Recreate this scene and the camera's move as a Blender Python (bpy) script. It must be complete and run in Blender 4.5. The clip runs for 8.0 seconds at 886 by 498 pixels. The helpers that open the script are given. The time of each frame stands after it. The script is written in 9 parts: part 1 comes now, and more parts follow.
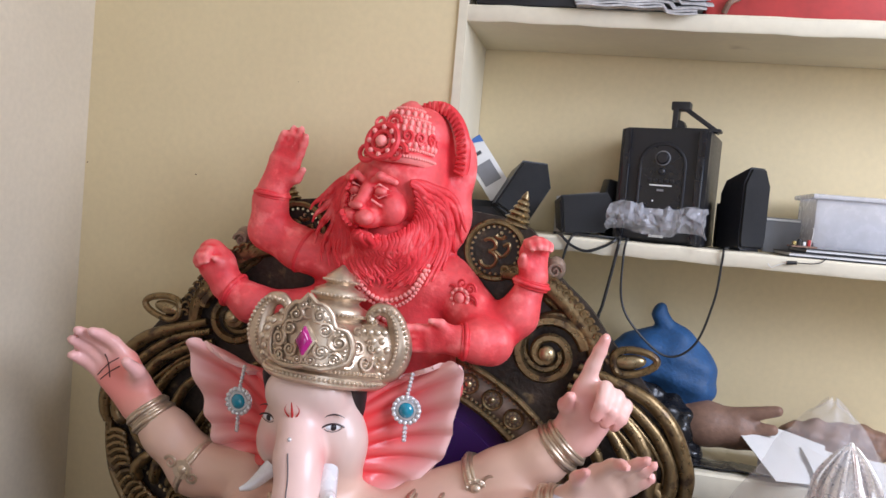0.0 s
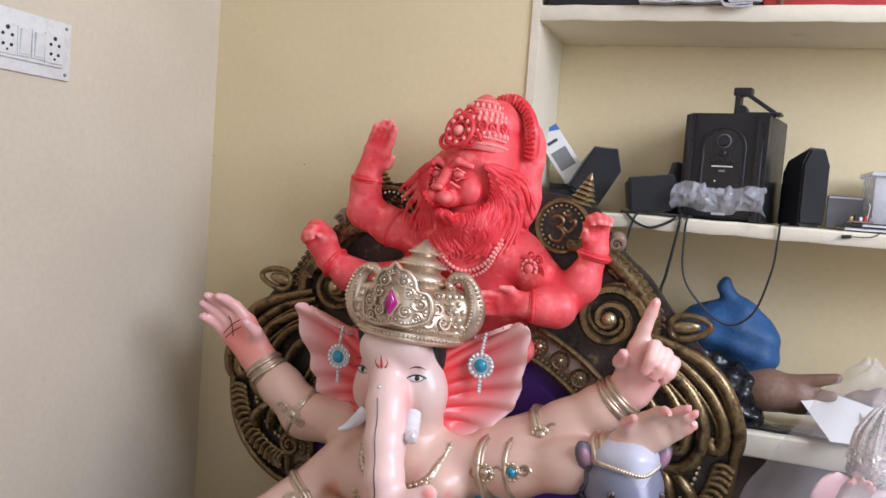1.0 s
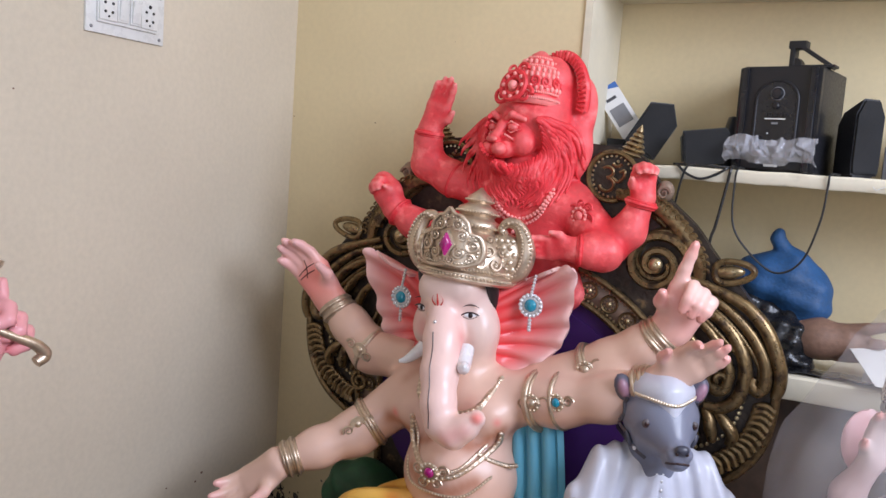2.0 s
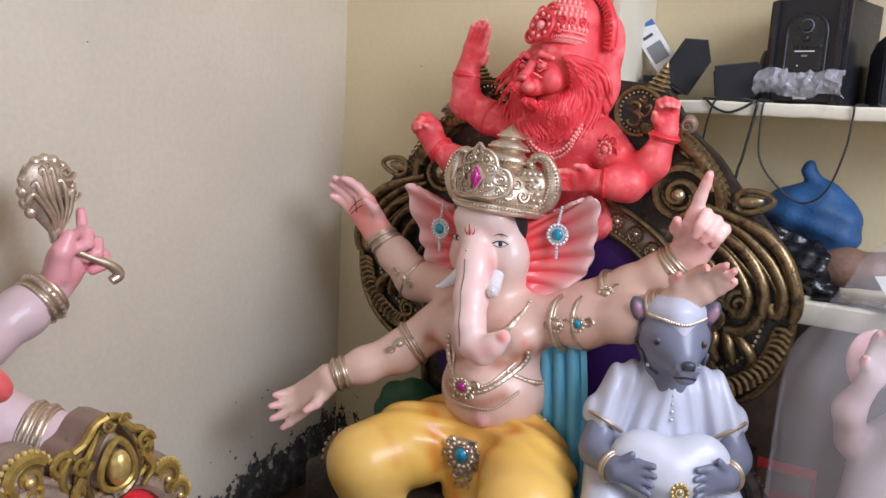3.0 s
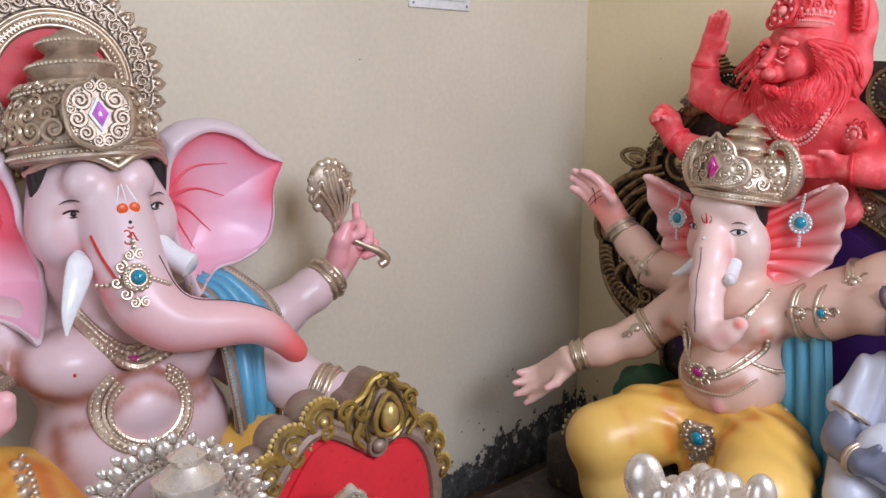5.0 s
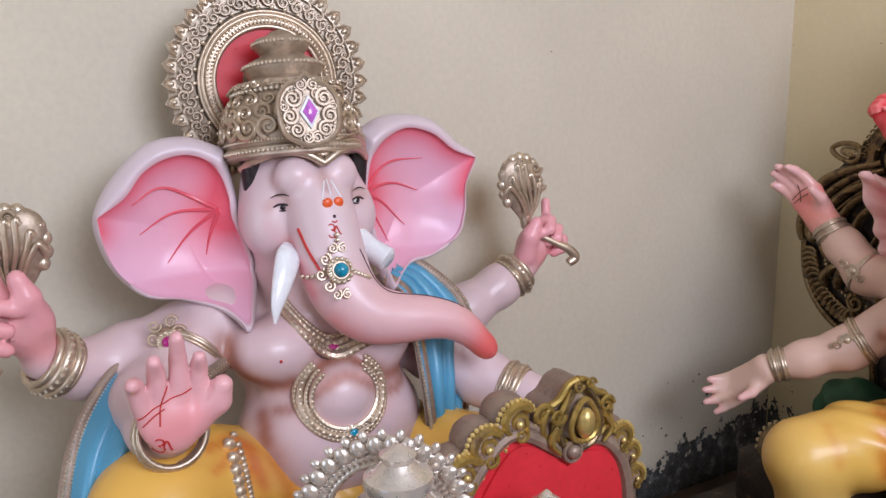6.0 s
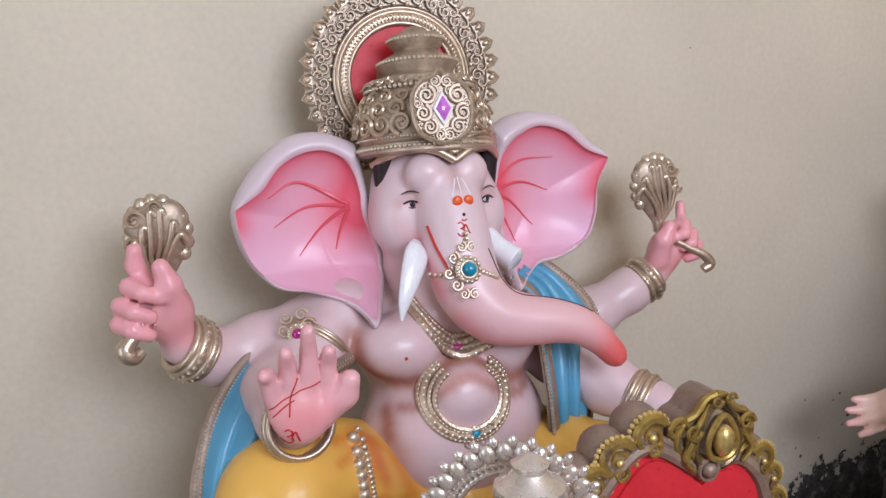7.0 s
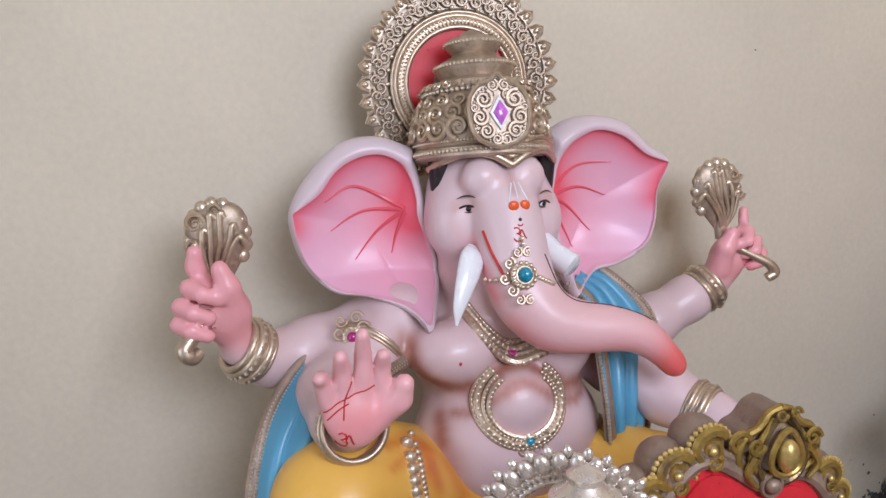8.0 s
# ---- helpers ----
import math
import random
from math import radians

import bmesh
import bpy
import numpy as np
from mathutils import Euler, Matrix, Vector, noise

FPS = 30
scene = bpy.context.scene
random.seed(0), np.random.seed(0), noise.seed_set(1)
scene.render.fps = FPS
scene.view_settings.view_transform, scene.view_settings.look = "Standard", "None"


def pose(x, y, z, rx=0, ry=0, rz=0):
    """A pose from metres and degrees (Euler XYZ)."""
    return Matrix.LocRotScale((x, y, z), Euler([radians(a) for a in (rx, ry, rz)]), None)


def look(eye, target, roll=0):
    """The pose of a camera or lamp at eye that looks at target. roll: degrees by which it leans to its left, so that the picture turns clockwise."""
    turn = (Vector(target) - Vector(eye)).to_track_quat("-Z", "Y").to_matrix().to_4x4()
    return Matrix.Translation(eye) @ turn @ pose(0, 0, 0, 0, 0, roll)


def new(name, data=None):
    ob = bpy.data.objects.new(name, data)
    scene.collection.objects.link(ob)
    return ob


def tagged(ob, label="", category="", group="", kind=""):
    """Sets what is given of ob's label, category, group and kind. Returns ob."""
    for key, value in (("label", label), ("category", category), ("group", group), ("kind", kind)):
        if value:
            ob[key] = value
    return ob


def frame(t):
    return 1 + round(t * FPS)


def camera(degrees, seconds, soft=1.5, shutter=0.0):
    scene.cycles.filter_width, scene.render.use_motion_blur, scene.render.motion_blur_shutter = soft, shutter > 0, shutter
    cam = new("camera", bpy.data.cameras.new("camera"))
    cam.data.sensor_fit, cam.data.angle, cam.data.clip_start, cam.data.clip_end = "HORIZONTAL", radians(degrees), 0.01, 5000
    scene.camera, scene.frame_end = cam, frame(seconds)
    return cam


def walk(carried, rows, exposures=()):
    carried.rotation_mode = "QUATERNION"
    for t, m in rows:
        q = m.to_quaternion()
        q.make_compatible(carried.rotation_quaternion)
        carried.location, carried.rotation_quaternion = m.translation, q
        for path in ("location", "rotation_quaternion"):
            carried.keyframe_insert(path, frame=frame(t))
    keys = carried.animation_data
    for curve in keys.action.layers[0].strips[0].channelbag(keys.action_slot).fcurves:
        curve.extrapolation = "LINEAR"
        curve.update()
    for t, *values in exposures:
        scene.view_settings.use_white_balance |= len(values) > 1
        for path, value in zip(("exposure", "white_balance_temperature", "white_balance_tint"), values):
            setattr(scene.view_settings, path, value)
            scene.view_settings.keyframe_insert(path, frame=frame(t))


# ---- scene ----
cam = camera(57.5, 8.0)
PATH = [
    (0, (0.276, 0.245, 1.413), (-0.091, 2.209, 1.304), 5.0),
    (0.5, (0.331, 0.149, 1.405), (-0.203, 2.072, 1.278), 4.6),
    (1, (0.384, 0.093, 1.395), (-0.251, 1.983, 1.251), 4.3),
    (1.5, (0.415, 0.042, 1.384), (-0.314, 1.897, 1.21), 4.3),
    (1.7, (0.45, 0.035, 1.37), (-0.333, 1.866, 1.183), 4.3),
    (2.8, (0.593, -0.038, 1.342), (-0.365, 1.686, 1.008), 3.3),
    (3, (0.638, -0.04, 1.343), (-0.373, 1.648, 0.987), 3.0),
    (3.3, (0.687, -0.047, 1.337), (-0.409, 1.583, 0.961), 2.1),
    (3.5, (0.704, -0.056, 1.34), (-0.441, 1.539, 0.96), 2.1),
    (4, (0.731, -0.072, 1.344), (-0.502, 1.455, 0.96), 1.5),
    (4.5, (0.745, -0.099, 1.354), (-0.595, 1.334, 0.966), 0.6),
    (4.7, (0.738, -0.109, 1.355), (-0.653, 1.275, 0.968), 0.2),
    (5.8, (0.682, -0.138, 1.368), (-0.981, 0.894, 0.958), -1.0),
    (6, (0.674, -0.142, 1.367), (-1.028, 0.824, 0.956), -1.1),
    (6.5, (0.659, -0.144, 1.365), (-1.118, 0.677, 0.955), -1.1),
    (7, (0.644, -0.151, 1.365), (-1.18, 0.56, 0.955), -1.0),
    (7.5, (0.64, -0.149, 1.365), (-1.219, 0.472, 0.965), -1.2),
    (8, (0.637, -0.149, 1.365), (-1.234, 0.434, 0.967), -1.2),
]
walk(cam, [(t, look(eye, target, roll)) for t, eye, target, roll in PATH], exposures=((0, 0.10, 5800, 16), (1.5, 0.10, 5800, 16), (4.5, 0.02, 5800, 16), (8, -0.05, 5800, 16)))

# ---------------------------------------------------------------- world and light
world = bpy.data.worlds.new("world")
scene.world = world
world.use_nodes = True
_n = world.node_tree.nodes
_sky = _n.new("ShaderNodeTexSky")
_sky.sky_type = "NISHITA"
_sky.sun_disc = False
_sky.sun_elevation = radians(48)
_sky.sun_rotation = radians(200)
world.node_tree.links.new(_sky.outputs[0], _n["Background"].inputs[0])
_n["Background"].inputs[1].default_value = 0.10


def opening_light(name, m, sx, sy, watts, colour):
    """The sky's light coming in through a window or doorway."""
    la = bpy.data.lights.new(name, "AREA")
    la.shape, la.size, la.size_y, la.energy, la.color = "RECTANGLE", sx, sy, watts, colour
    ob = new(name, la)
    ob.matrix_world = m
    return ob


opening_light("window_daylight", look((1.80, 0.55, 2.08), (-0.4, 0.80, 0.85)), 1.3, 0.9, 46, (0.92, 0.95, 1.0))
opening_light("doorway_daylight", look((0.75, -1.78, 1.25), (-0.2, 1.0, 1.0)), 1.1, 1.6, 11, (0.86, 0.93, 1.0))

# ---------------------------------------------------------------- materials


def material(name, base, rough=0.5, metal=0.0, vary=0.12, scale=6.0, fine=60.0, bump=0.15, dist=0.004, spec=0.5, coat=0.0,
             paint=False, wear=None, wear_at=0.6, alpha=1.0, trans=0.0, uneven=0.08, edge_highlight=None, edge_at=0.5):
    """A surface with blotches at one scale, grain at another, relief and, if given, worn patches of a second colour."""
    m = bpy.data.materials.new(name)
    m.use_nodes = True
    nt = m.node_tree
    N, L = nt.nodes, nt.links
    b = N["Principled BSDF"]
    tc = N.new("ShaderNodeTexCoord")
    n1 = N.new("ShaderNodeTexNoise")
    n1.inputs["Scale"].default_value, n1.inputs["Detail"].default_value = scale, 5
    n2 = N.new("ShaderNodeTexNoise")
    n2.inputs["Scale"].default_value, n2.inputs["Detail"].default_value = fine, 4
    L.new(tc.outputs["Object"], n1.inputs["Vector"])
    L.new(tc.outputs["Object"], n2.inputs["Vector"])
    if paint:
        src = N.new("ShaderNodeAttribute")
        src.attribute_name = "paint"
        col = src.outputs["Color"]
    else:
        src = N.new("ShaderNodeRGB")
        src.outputs[0].default_value = (*base, 1)
        col = src.outputs[0]
    if wear:
        r = N.new("ShaderNodeMapRange")
        r.inputs[1].default_value, r.inputs[2].default_value = wear_at, wear_at + 0.12
        L.new(n1.outputs[0], r.inputs[0])
        mx = N.new("ShaderNodeMix")
        mx.data_type = "RGBA"
        L.new(r.outputs[0], mx.inputs[0])
        L.new(col, mx.inputs[6])
        mx.inputs[7].default_value = (*wear, 1)
        col = mx.outputs[2]
    if edge_highlight:   # raised edges of the relief lightened: dry-brushed coat and highlights put into the colour
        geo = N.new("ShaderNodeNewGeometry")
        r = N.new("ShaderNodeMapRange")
        r.inputs[1].default_value, r.inputs[2].default_value = edge_at - 0.01, edge_at + 0.09
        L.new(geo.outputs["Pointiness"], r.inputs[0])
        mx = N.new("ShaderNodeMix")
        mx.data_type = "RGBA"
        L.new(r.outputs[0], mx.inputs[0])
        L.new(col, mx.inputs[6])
        mx.inputs[7].default_value = (*edge_highlight, 1)
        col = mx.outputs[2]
    for n, amount in ((n1, vary), (n2, vary * 0.6)):
        r = N.new("ShaderNodeMapRange")
        r.inputs[1].default_value, r.inputs[2].default_value = 0.3, 0.7
        r.inputs[3].default_value, r.inputs[4].default_value = 1 - amount, 1 + amount
        L.new(n.outputs[0], r.inputs[0])
        mul = N.new("ShaderNodeVectorMath")
        mul.operation = "SCALE"
        L.new(col, mul.inputs[0])
        L.new(r.outputs[0], mul.inputs["Scale"])
        col = mul.outputs[0]
    L.new(col, b.inputs["Base Color"])
    rr = N.new("ShaderNodeMapRange")
    rr.inputs[1].default_value, rr.inputs[2].default_value = 0.3, 0.7
    rr.inputs[3].default_value, rr.inputs[4].default_value = max(0.02, rough - uneven), min(1, rough + uneven)
    L.new(n2.outputs[0], rr.inputs[0])
    L.new(rr.outputs[0], b.inputs["Roughness"])
    b.inputs["Metallic"].default_value = metal
    b.inputs["Specular IOR Level"].default_value = spec
    b.inputs["Coat Weight"].default_value = coat
    b.inputs["Coat Roughness"].default_value = 0.12
    b.inputs["Transmission Weight"].default_value = trans
    b.inputs["Alpha"].default_value = alpha
    if bump:
        bp = N.new("ShaderNodeBump")
        bp.inputs["Strength"].default_value, bp.inputs["Distance"].default_value = bump, dist
        L.new(n2.outputs[0], bp.inputs["Height"])
        L.new(bp.outputs[0], b.inputs["Normal"])
    return m


M = {}
M["wall_left"] = material("beige_wall_paint", (0.64, 0.562, 0.438), 0.62, vary=0.06, scale=2.2, fine=90, bump=0.10, dist=0.002, spec=0.35)
M["wall_back"] = material("cream_wall_paint", (0.71, 0.595, 0.365), 0.6, vary=0.045, scale=2.6, fine=80, bump=0.12, dist=0.002, spec=0.35)
M["shelf"] = material("cream_shelf_paint", (0.74, 0.68, 0.53), 0.55, vary=0.05, scale=9, fine=70, bump=0.15, dist=0.002, wear=(0.50, 0.44, 0.33), wear_at=0.68)
M["ceiling"] = material("white_ceiling_paint", (0.78, 0.76, 0.71), 0.7, vary=0.04, scale=2, bump=0.1)
M["floor"] = material("pale_floor_stone", (0.36, 0.34, 0.30), 0.45, vary=0.15, scale=4, bump=0.1)
M["damp"] = material("black_damp_mould", (0.075, 0.070, 0.064), 0.9, vary=0.5, scale=30, fine=120, bump=0.6, dist=0.006, wear=(0.16, 0.15, 0.135), wear_at=0.55)
M["skin"] = material("glossy_painted_plaster", (1, 1, 1), 0.38, vary=0.025, scale=9, fine=30, bump=0.0, dist=0.001, paint=True, coat=0.14, uneven=0.05)
# red and golds keep a dark base; their edge highlights are in the colour
M["matte_red"] = material("chalky_red_paint", (0.74, 0.040, 0.050), 0.55, vary=0.12, scale=30, fine=110, bump=0.4, dist=0.003, wear=(0.84, 0.15, 0.15), wear_at=0.56, edge_highlight=(0.95, 0.34, 0.31), edge_at=0.505)
M["gold"] = material("pale_gold_paint", (0.58, 0.465, 0.35), 0.36, metal=0.80, vary=0.12, scale=40, fine=150, bump=0.10, dist=0.002, uneven=0.06, wear=(0.40, 0.30, 0.21), wear_at=0.67, edge_highlight=(0.76, 0.65, 0.51), edge_at=0.535)
M["dull_gold"] = material("dull_champagne_gold_paint", (0.44, 0.345, 0.26), 0.46, metal=0.7, vary=0.2, scale=40, fine=140, bump=0.25, dist=0.002, wear=(0.27, 0.20, 0.14), wear_at=0.6, edge_highlight=(0.60, 0.50, 0.39), edge_at=0.53)
M["rich_gold"] = material("yellow_gold_paint", (0.40, 0.27, 0.07), 0.36, metal=0.7, vary=0.25, scale=30, fine=150, bump=0.2, dist=0.002, wear=(0.17, 0.11, 0.06), wear_at=0.60, edge_highlight=(0.74, 0.57, 0.22), edge_at=0.51)
M["old_gold"] = material("antique_gold_paint", (0.22, 0.15, 0.07), 0.32, metal=0.75, vary=0.25, scale=35, fine=120, bump=0.25, dist=0.003, wear=(0.06, 0.04, 0.026), wear_at=0.56, edge_highlight=(0.58, 0.46, 0.26), edge_at=0.52)
M["bronze"] = material("dark_bronze_paint", (0.045, 0.032, 0.024), 0.45, metal=0.35, vary=0.4, scale=30, fine=120, bump=0.5, dist=0.003, wear=(0.16, 0.11, 0.05), wear_at=0.63)
M["taupe"] = material("taupe_bronze_paint", (0.27, 0.19, 0.14), 0.45, metal=0.3, vary=0.2, scale=20, fine=120, bump=0.3, dist=0.002, wear=(0.42, 0.30, 0.12), wear_at=0.62)
M["silver"] = material("pearl_silver_paint", (0.70, 0.625, 0.555), 0.28, metal=0.72, vary=0.08, scale=30, fine=100, bump=0.03, dist=0.001, uneven=0.04)
M["purple"] = material("purple_velvet_paint", (0.050, 0.008, 0.115), 0.65, vary=0.18, scale=5, fine=220, bump=0.2, dist=0.001)
M["red_cushion"] = material("red_satin_paint", (0.60, 0.025, 0.035), 0.35, vary=0.1, scale=9, fine=100, bump=0.1, dist=0.001)
M["turquoise"] = material("turquoise_gem", (0.01, 0.24, 0.36), 0.12, vary=0.15, scale=60, bump=0, coat=0.6)
M["ruby"] = material("magenta_gem", (0.36, 0.01, 0.16), 0.12, vary=0.15, scale=60, bump=0, coat=0.6)
M["amethyst"] = material("violet_gem", (0.55, 0.14, 0.58), 0.10, vary=0.15, scale=60, bump=0, coat=0.6)
M["pearl"] = material("white_rhinestones", (0.72, 0.72, 0.74), 0.15, metal=0.35, vary=0.1, scale=90, bump=0, coat=0.6)
M["ink"] = material("dark_painted_line", (0.03, 0.012, 0.012), 0.35, vary=0.05, bump=0)
M["red_line"] = material("red_painted_line", (0.50, 0.025, 0.02), 0.35, vary=0.08, bump=0)
M["orange_line"] = material("orange_painted_mark", (0.75, 0.11, 0.02), 0.35, vary=0.08, bump=0)
M["white"] = material("glossy_white_paint", (0.80, 0.80, 0.82), 0.25, vary=0.03, bump=0.03, coat=0.3)
M["hair"] = material("black_hair_paint", (0.018, 0.010, 0.012), 0.4, vary=0.2, scale=60, bump=0.3)
M["black"] = material("black_plastic", (0.012, 0.012, 0.015), 0.42, vary=0.2, scale=12, fine=220, bump=0.12, dist=0.001)
M["black_gloss"] = material("glossy_black_plastic", (0.012, 0.012, 0.016), 0.15, vary=0.2, scale=12, bump=0.0)
M["grille"] = material("black_speaker_cloth", (0.012, 0.012, 0.013), 0.85, vary=0.3, scale=14, fine=500, bump=0.5, dist=0.001)
M["grey"] = material("grey_plastic", (0.22, 0.22, 0.23), 0.4, vary=0.1, bump=0.05)
M["switch"] = material("white_switch_plastic", (0.72, 0.72, 0.70), 0.3, vary=0.03, bump=0.02)
M["paper"] = material("white_paper", (0.76, 0.75, 0.73), 0.75, vary=0.05, scale=12, bump=0.1)
M["card_ink"] = material("black_print", (0.06, 0.06, 0.07), 0.5, vary=0.05, bump=0)
M["blue_print"] = material("blue_print", (0.06, 0.16, 0.46), 0.5, vary=0.05, bump=0)
M["blue_bag"] = material("blue_cloth_bag", (0.022, 0.085, 0.22), 0.6, vary=0.25, scale=14, fine=160, bump=0.4, dist=0.003)
M["black_bag"] = material("black_plastic_bag", (0.014, 0.014, 0.016), 0.28, vary=0.3, scale=14, fine=60, bump=0.4, dist=0.004)
M["brown"] = material("tan_leather_glove", (0.22, 0.125, 0.085), 0.55, vary=0.2, scale=20, fine=120, bump=0.3)
M["green"] = material("dark_green_cloth", (0.018, 0.075, 0.03), 0.6, vary=0.3, scale=14, bump=0.4)
M["red_box"] = material("red_card_box", (0.42, 0.035, 0.03), 0.5, vary=0.15, scale=10, bump=0.1)
M["newsprint"] = material("grey_newsprint", (0.50, 0.49, 0.49), 0.8, vary=0.25, scale=30, fine=160, bump=0.3)
M["clear_box"] = material("cloudy_clear_plastic", (0.70, 0.70, 0.74), 0.25, vary=0.1, scale=12, bump=0.1, alpha=0.62)
M["film"] = material("thin_clear_polythene", (0.80, 0.79, 0.82), 0.14, vary=0.1, scale=9, fine=24, bump=0.25, dist=0.004, alpha=0.17)
M["wrap"] = material("crumpled_clear_wrap", (0.80, 0.80, 0.86), 0.12, vary=0.15, scale=30, fine=80, bump=0.6, dist=0.004, alpha=0.24)
M["wood"] = material("brown_wooden_boards", (0.075, 0.045, 0.028), 0.6, vary=0.3, scale=5, fine=60, bump=0.2)
M["cable"] = material("black_cable_rubber", (0.015, 0.015, 0.016), 0.45, vary=0.1, bump=0)

# ---------------------------------------------------------------- shape tools


def vec(*a):
    return np.array(a, dtype=float)


def spline(pts, n=8):
    """A smooth curve through rows of numbers (places, and radii too if given)."""
    p = np.array(pts, dtype=float)
    p = np.vstack([2 * p[0] - p[1], p, 2 * p[-1] - p[-2]])
    t = np.linspace(0, 1, n, endpoint=False)[:, None]
    out = []
    for i in range(1, len(p) - 2):
        a, b, c, d = p[i - 1:i + 3]
        out.append(0.5 * (2 * b + (c - a) * t + (2 * a - 5 * b + 4 * c - d) * t ** 2 + (3 * b - a - 3 * c + d) * t ** 3))
    out.append(p[-2][None])
    return np.vstack(out)


def tube(pts, radius, n=8, flat=1.0, up=None, closed=False):
    """A round bar along a line; radius: one number or one for each point; flat: its thickness along up against its width."""
    p = np.array(pts, dtype=float)
    r = np.broadcast_to(np.asarray(radius, dtype=float), (len(p),))
    tg = np.gradient(p, axis=0) if not closed else np.roll(p, -1, 0) - np.roll(p, 1, 0)
    tg /= np.linalg.norm(tg, axis=1)[:, None] + 1e-12
    ref = np.array(up if up is not None else ((0, 0, 1) if abs(tg[0][2]) < 0.9 else (1, 0, 0)), dtype=float)
    V = np.empty((len(p), n, 3))
    ang = np.arange(n) * 2 * np.pi / n
    for i in range(len(p)):
        u = ref - tg[i] * (ref @ tg[i])
        u /= np.linalg.norm(u) + 1e-12
        if up is None:
            ref = u
        w = np.cross(tg[i], u)
        V[i] = p[i] + r[i] * (np.cos(ang)[:, None] * w + flat * np.sin(ang)[:, None] * u)
    V = V.reshape(-1, 3)
    F = []
    m = len(p)
    for i in range(m if closed else m - 1):
        a, b = i * n, ((i + 1) % m) * n
        F += [(a + j, a + (j + 1) % n, b + (j + 1) % n, b + j) for j in range(n)]
    if not closed:
        F += [tuple(range(n))[::-1], tuple((m - 1) * n + j for j in range(n))]
    return V, F


def ball(c, r, n=10, m=7):
    r = np.broadcast_to(np.asarray(r, dtype=float), (3,))
    prof = [(math.sin(math.pi * i / m), -math.cos(math.pi * i / m)) for i in range(m + 1)]
    V, F = lathe([(max(a, 0.001), b) for a, b in prof], n)
    return V * r + np.array(c, dtype=float), F


def lathe(profile, n=24, arc=None):
    """Turned about z from rows of (radius, height)."""
    ang = np.arange(n) * 2 * np.pi / n
    V = np.array([[r * math.cos(a), r * math.sin(a), z] for r, z in profile for a in ang])
    F = []
    for i in range(len(profile) - 1):
        F += [(i * n + j, i * n + (j + 1) % n, (i + 1) * n + (j + 1) % n, (i + 1) * n + j) for j in range(n)]
    F += [tuple(range(n))[::-1], tuple((len(profile) - 1) * n + j for j in range(n))]
    return V, F


def box(lo, hi, bev=0.0):
    bm = bmesh.new()
    bmesh.ops.create_cube(bm, size=1)
    lo, hi = np.array(lo, float), np.array(hi, float)
    for v in bm.verts:
        v.co = Vector((np.array(v.co) + 0.5) * (hi - lo) + lo)
    if bev:
        bmesh.ops.bevel(bm, geom=list(bm.edges), offset=bev, segments=2, affect="EDGES", profile=0.6)
    bm.verts.index_update()
    V = np.array([v.co[:] for v in bm.verts])
    F = [tuple(v.index for v in f.verts) for f in bm.faces]
    bm.free()
    return V, F


def grid_sheet(f, nu, nv, thick):
    """A sheet from f(u, v) over 0..1, with the thickness given to both sides."""
    P = np.array([[f(i / (nu - 1), j / (nv - 1)) for j in range(nv)] for i in range(nu)], dtype=float)
    du, dv = np.gradient(P, axis=0), np.gradient(P, axis=1)
    nn = np.cross(du, dv)
    nn /= np.linalg.norm(nn, axis=2)[:, :, None] + 1e-9
    A, B = P + nn * thick / 2, P - nn * thick / 2
    V = np.vstack([A.reshape(-1, 3), B.reshape(-1, 3)])
    o = nu * nv
    F = []
    for i in range(nu - 1):
        for j in range(nv - 1):
            a, b, c, d = i * nv + j, (i + 1) * nv + j, (i + 1) * nv + j + 1, i * nv + j + 1
            F += [(a, b, c, d), (o + d, o + c, o + b, o + a)]
    ring = [i * nv for i in range(nu)] + [(nu - 1) * nv + j for j in range(1, nv)] + [i * nv + nv - 1 for i in range(nu - 2, -1, -1)] + [j for j in range(nv - 2, 0, -1)]
    for a, b in zip(ring, ring[1:] + ring[:1]):
        F.append((b, a, o + a, o + b))
    return V, F


def slab(outline, y0, y1):
    """An upright plate from an outline of (x, z), between two depths."""
    n = len(outline)
    V = np.array([(x, y0, z) for x, z in outline] + [(x, y1, z) for x, z in outline])
    F = [tuple(range(n)), tuple(range(2 * n - 1, n - 1, -1))] + [(i, n + i, n + (i + 1) % n, (i + 1) % n) for i in range(n)]
    return V, F


def merge(*pieces):
    V, F, o = [], [], 0
    for v, f in pieces:
        V.append(np.asarray(v))
        F += [tuple(i + o for i in q) for q in f]
        o += len(v)
    return np.vstack(V), F


def moved(piece, m):
    V, F = piece
    V = np.asarray(V)
    a = np.array(m)
    return V @ a[:3, :3].T + a[:3, 3], F


def mesh_object(name, V, F, mat, smooth=True):
    me = bpy.data.meshes.new(name)
    me.from_pydata([tuple(map(float, v)) for v in V], [], F)
    me.materials.append(mat)
    if smooth:
        me.shade_smooth()
        me.set_sharp_from_angle(angle=radians(42))
    return new(name, me)


def part(name, piece, mat, parent=None, label=""):
    ob = mesh_object(name, piece[0], piece[1], mat)
    if parent is not None:
        ob.parent = parent
    if label:
        tagged(ob, label)
    return ob


def thing(name, label, category, at=(0, 0, 0), group="", kind=""):
    ob = new(name)
    ob.location = at
    ob.empty_display_size = 0.05
    bpy.context.view_layer.update()
    return tagged(ob, label, category, group, kind)


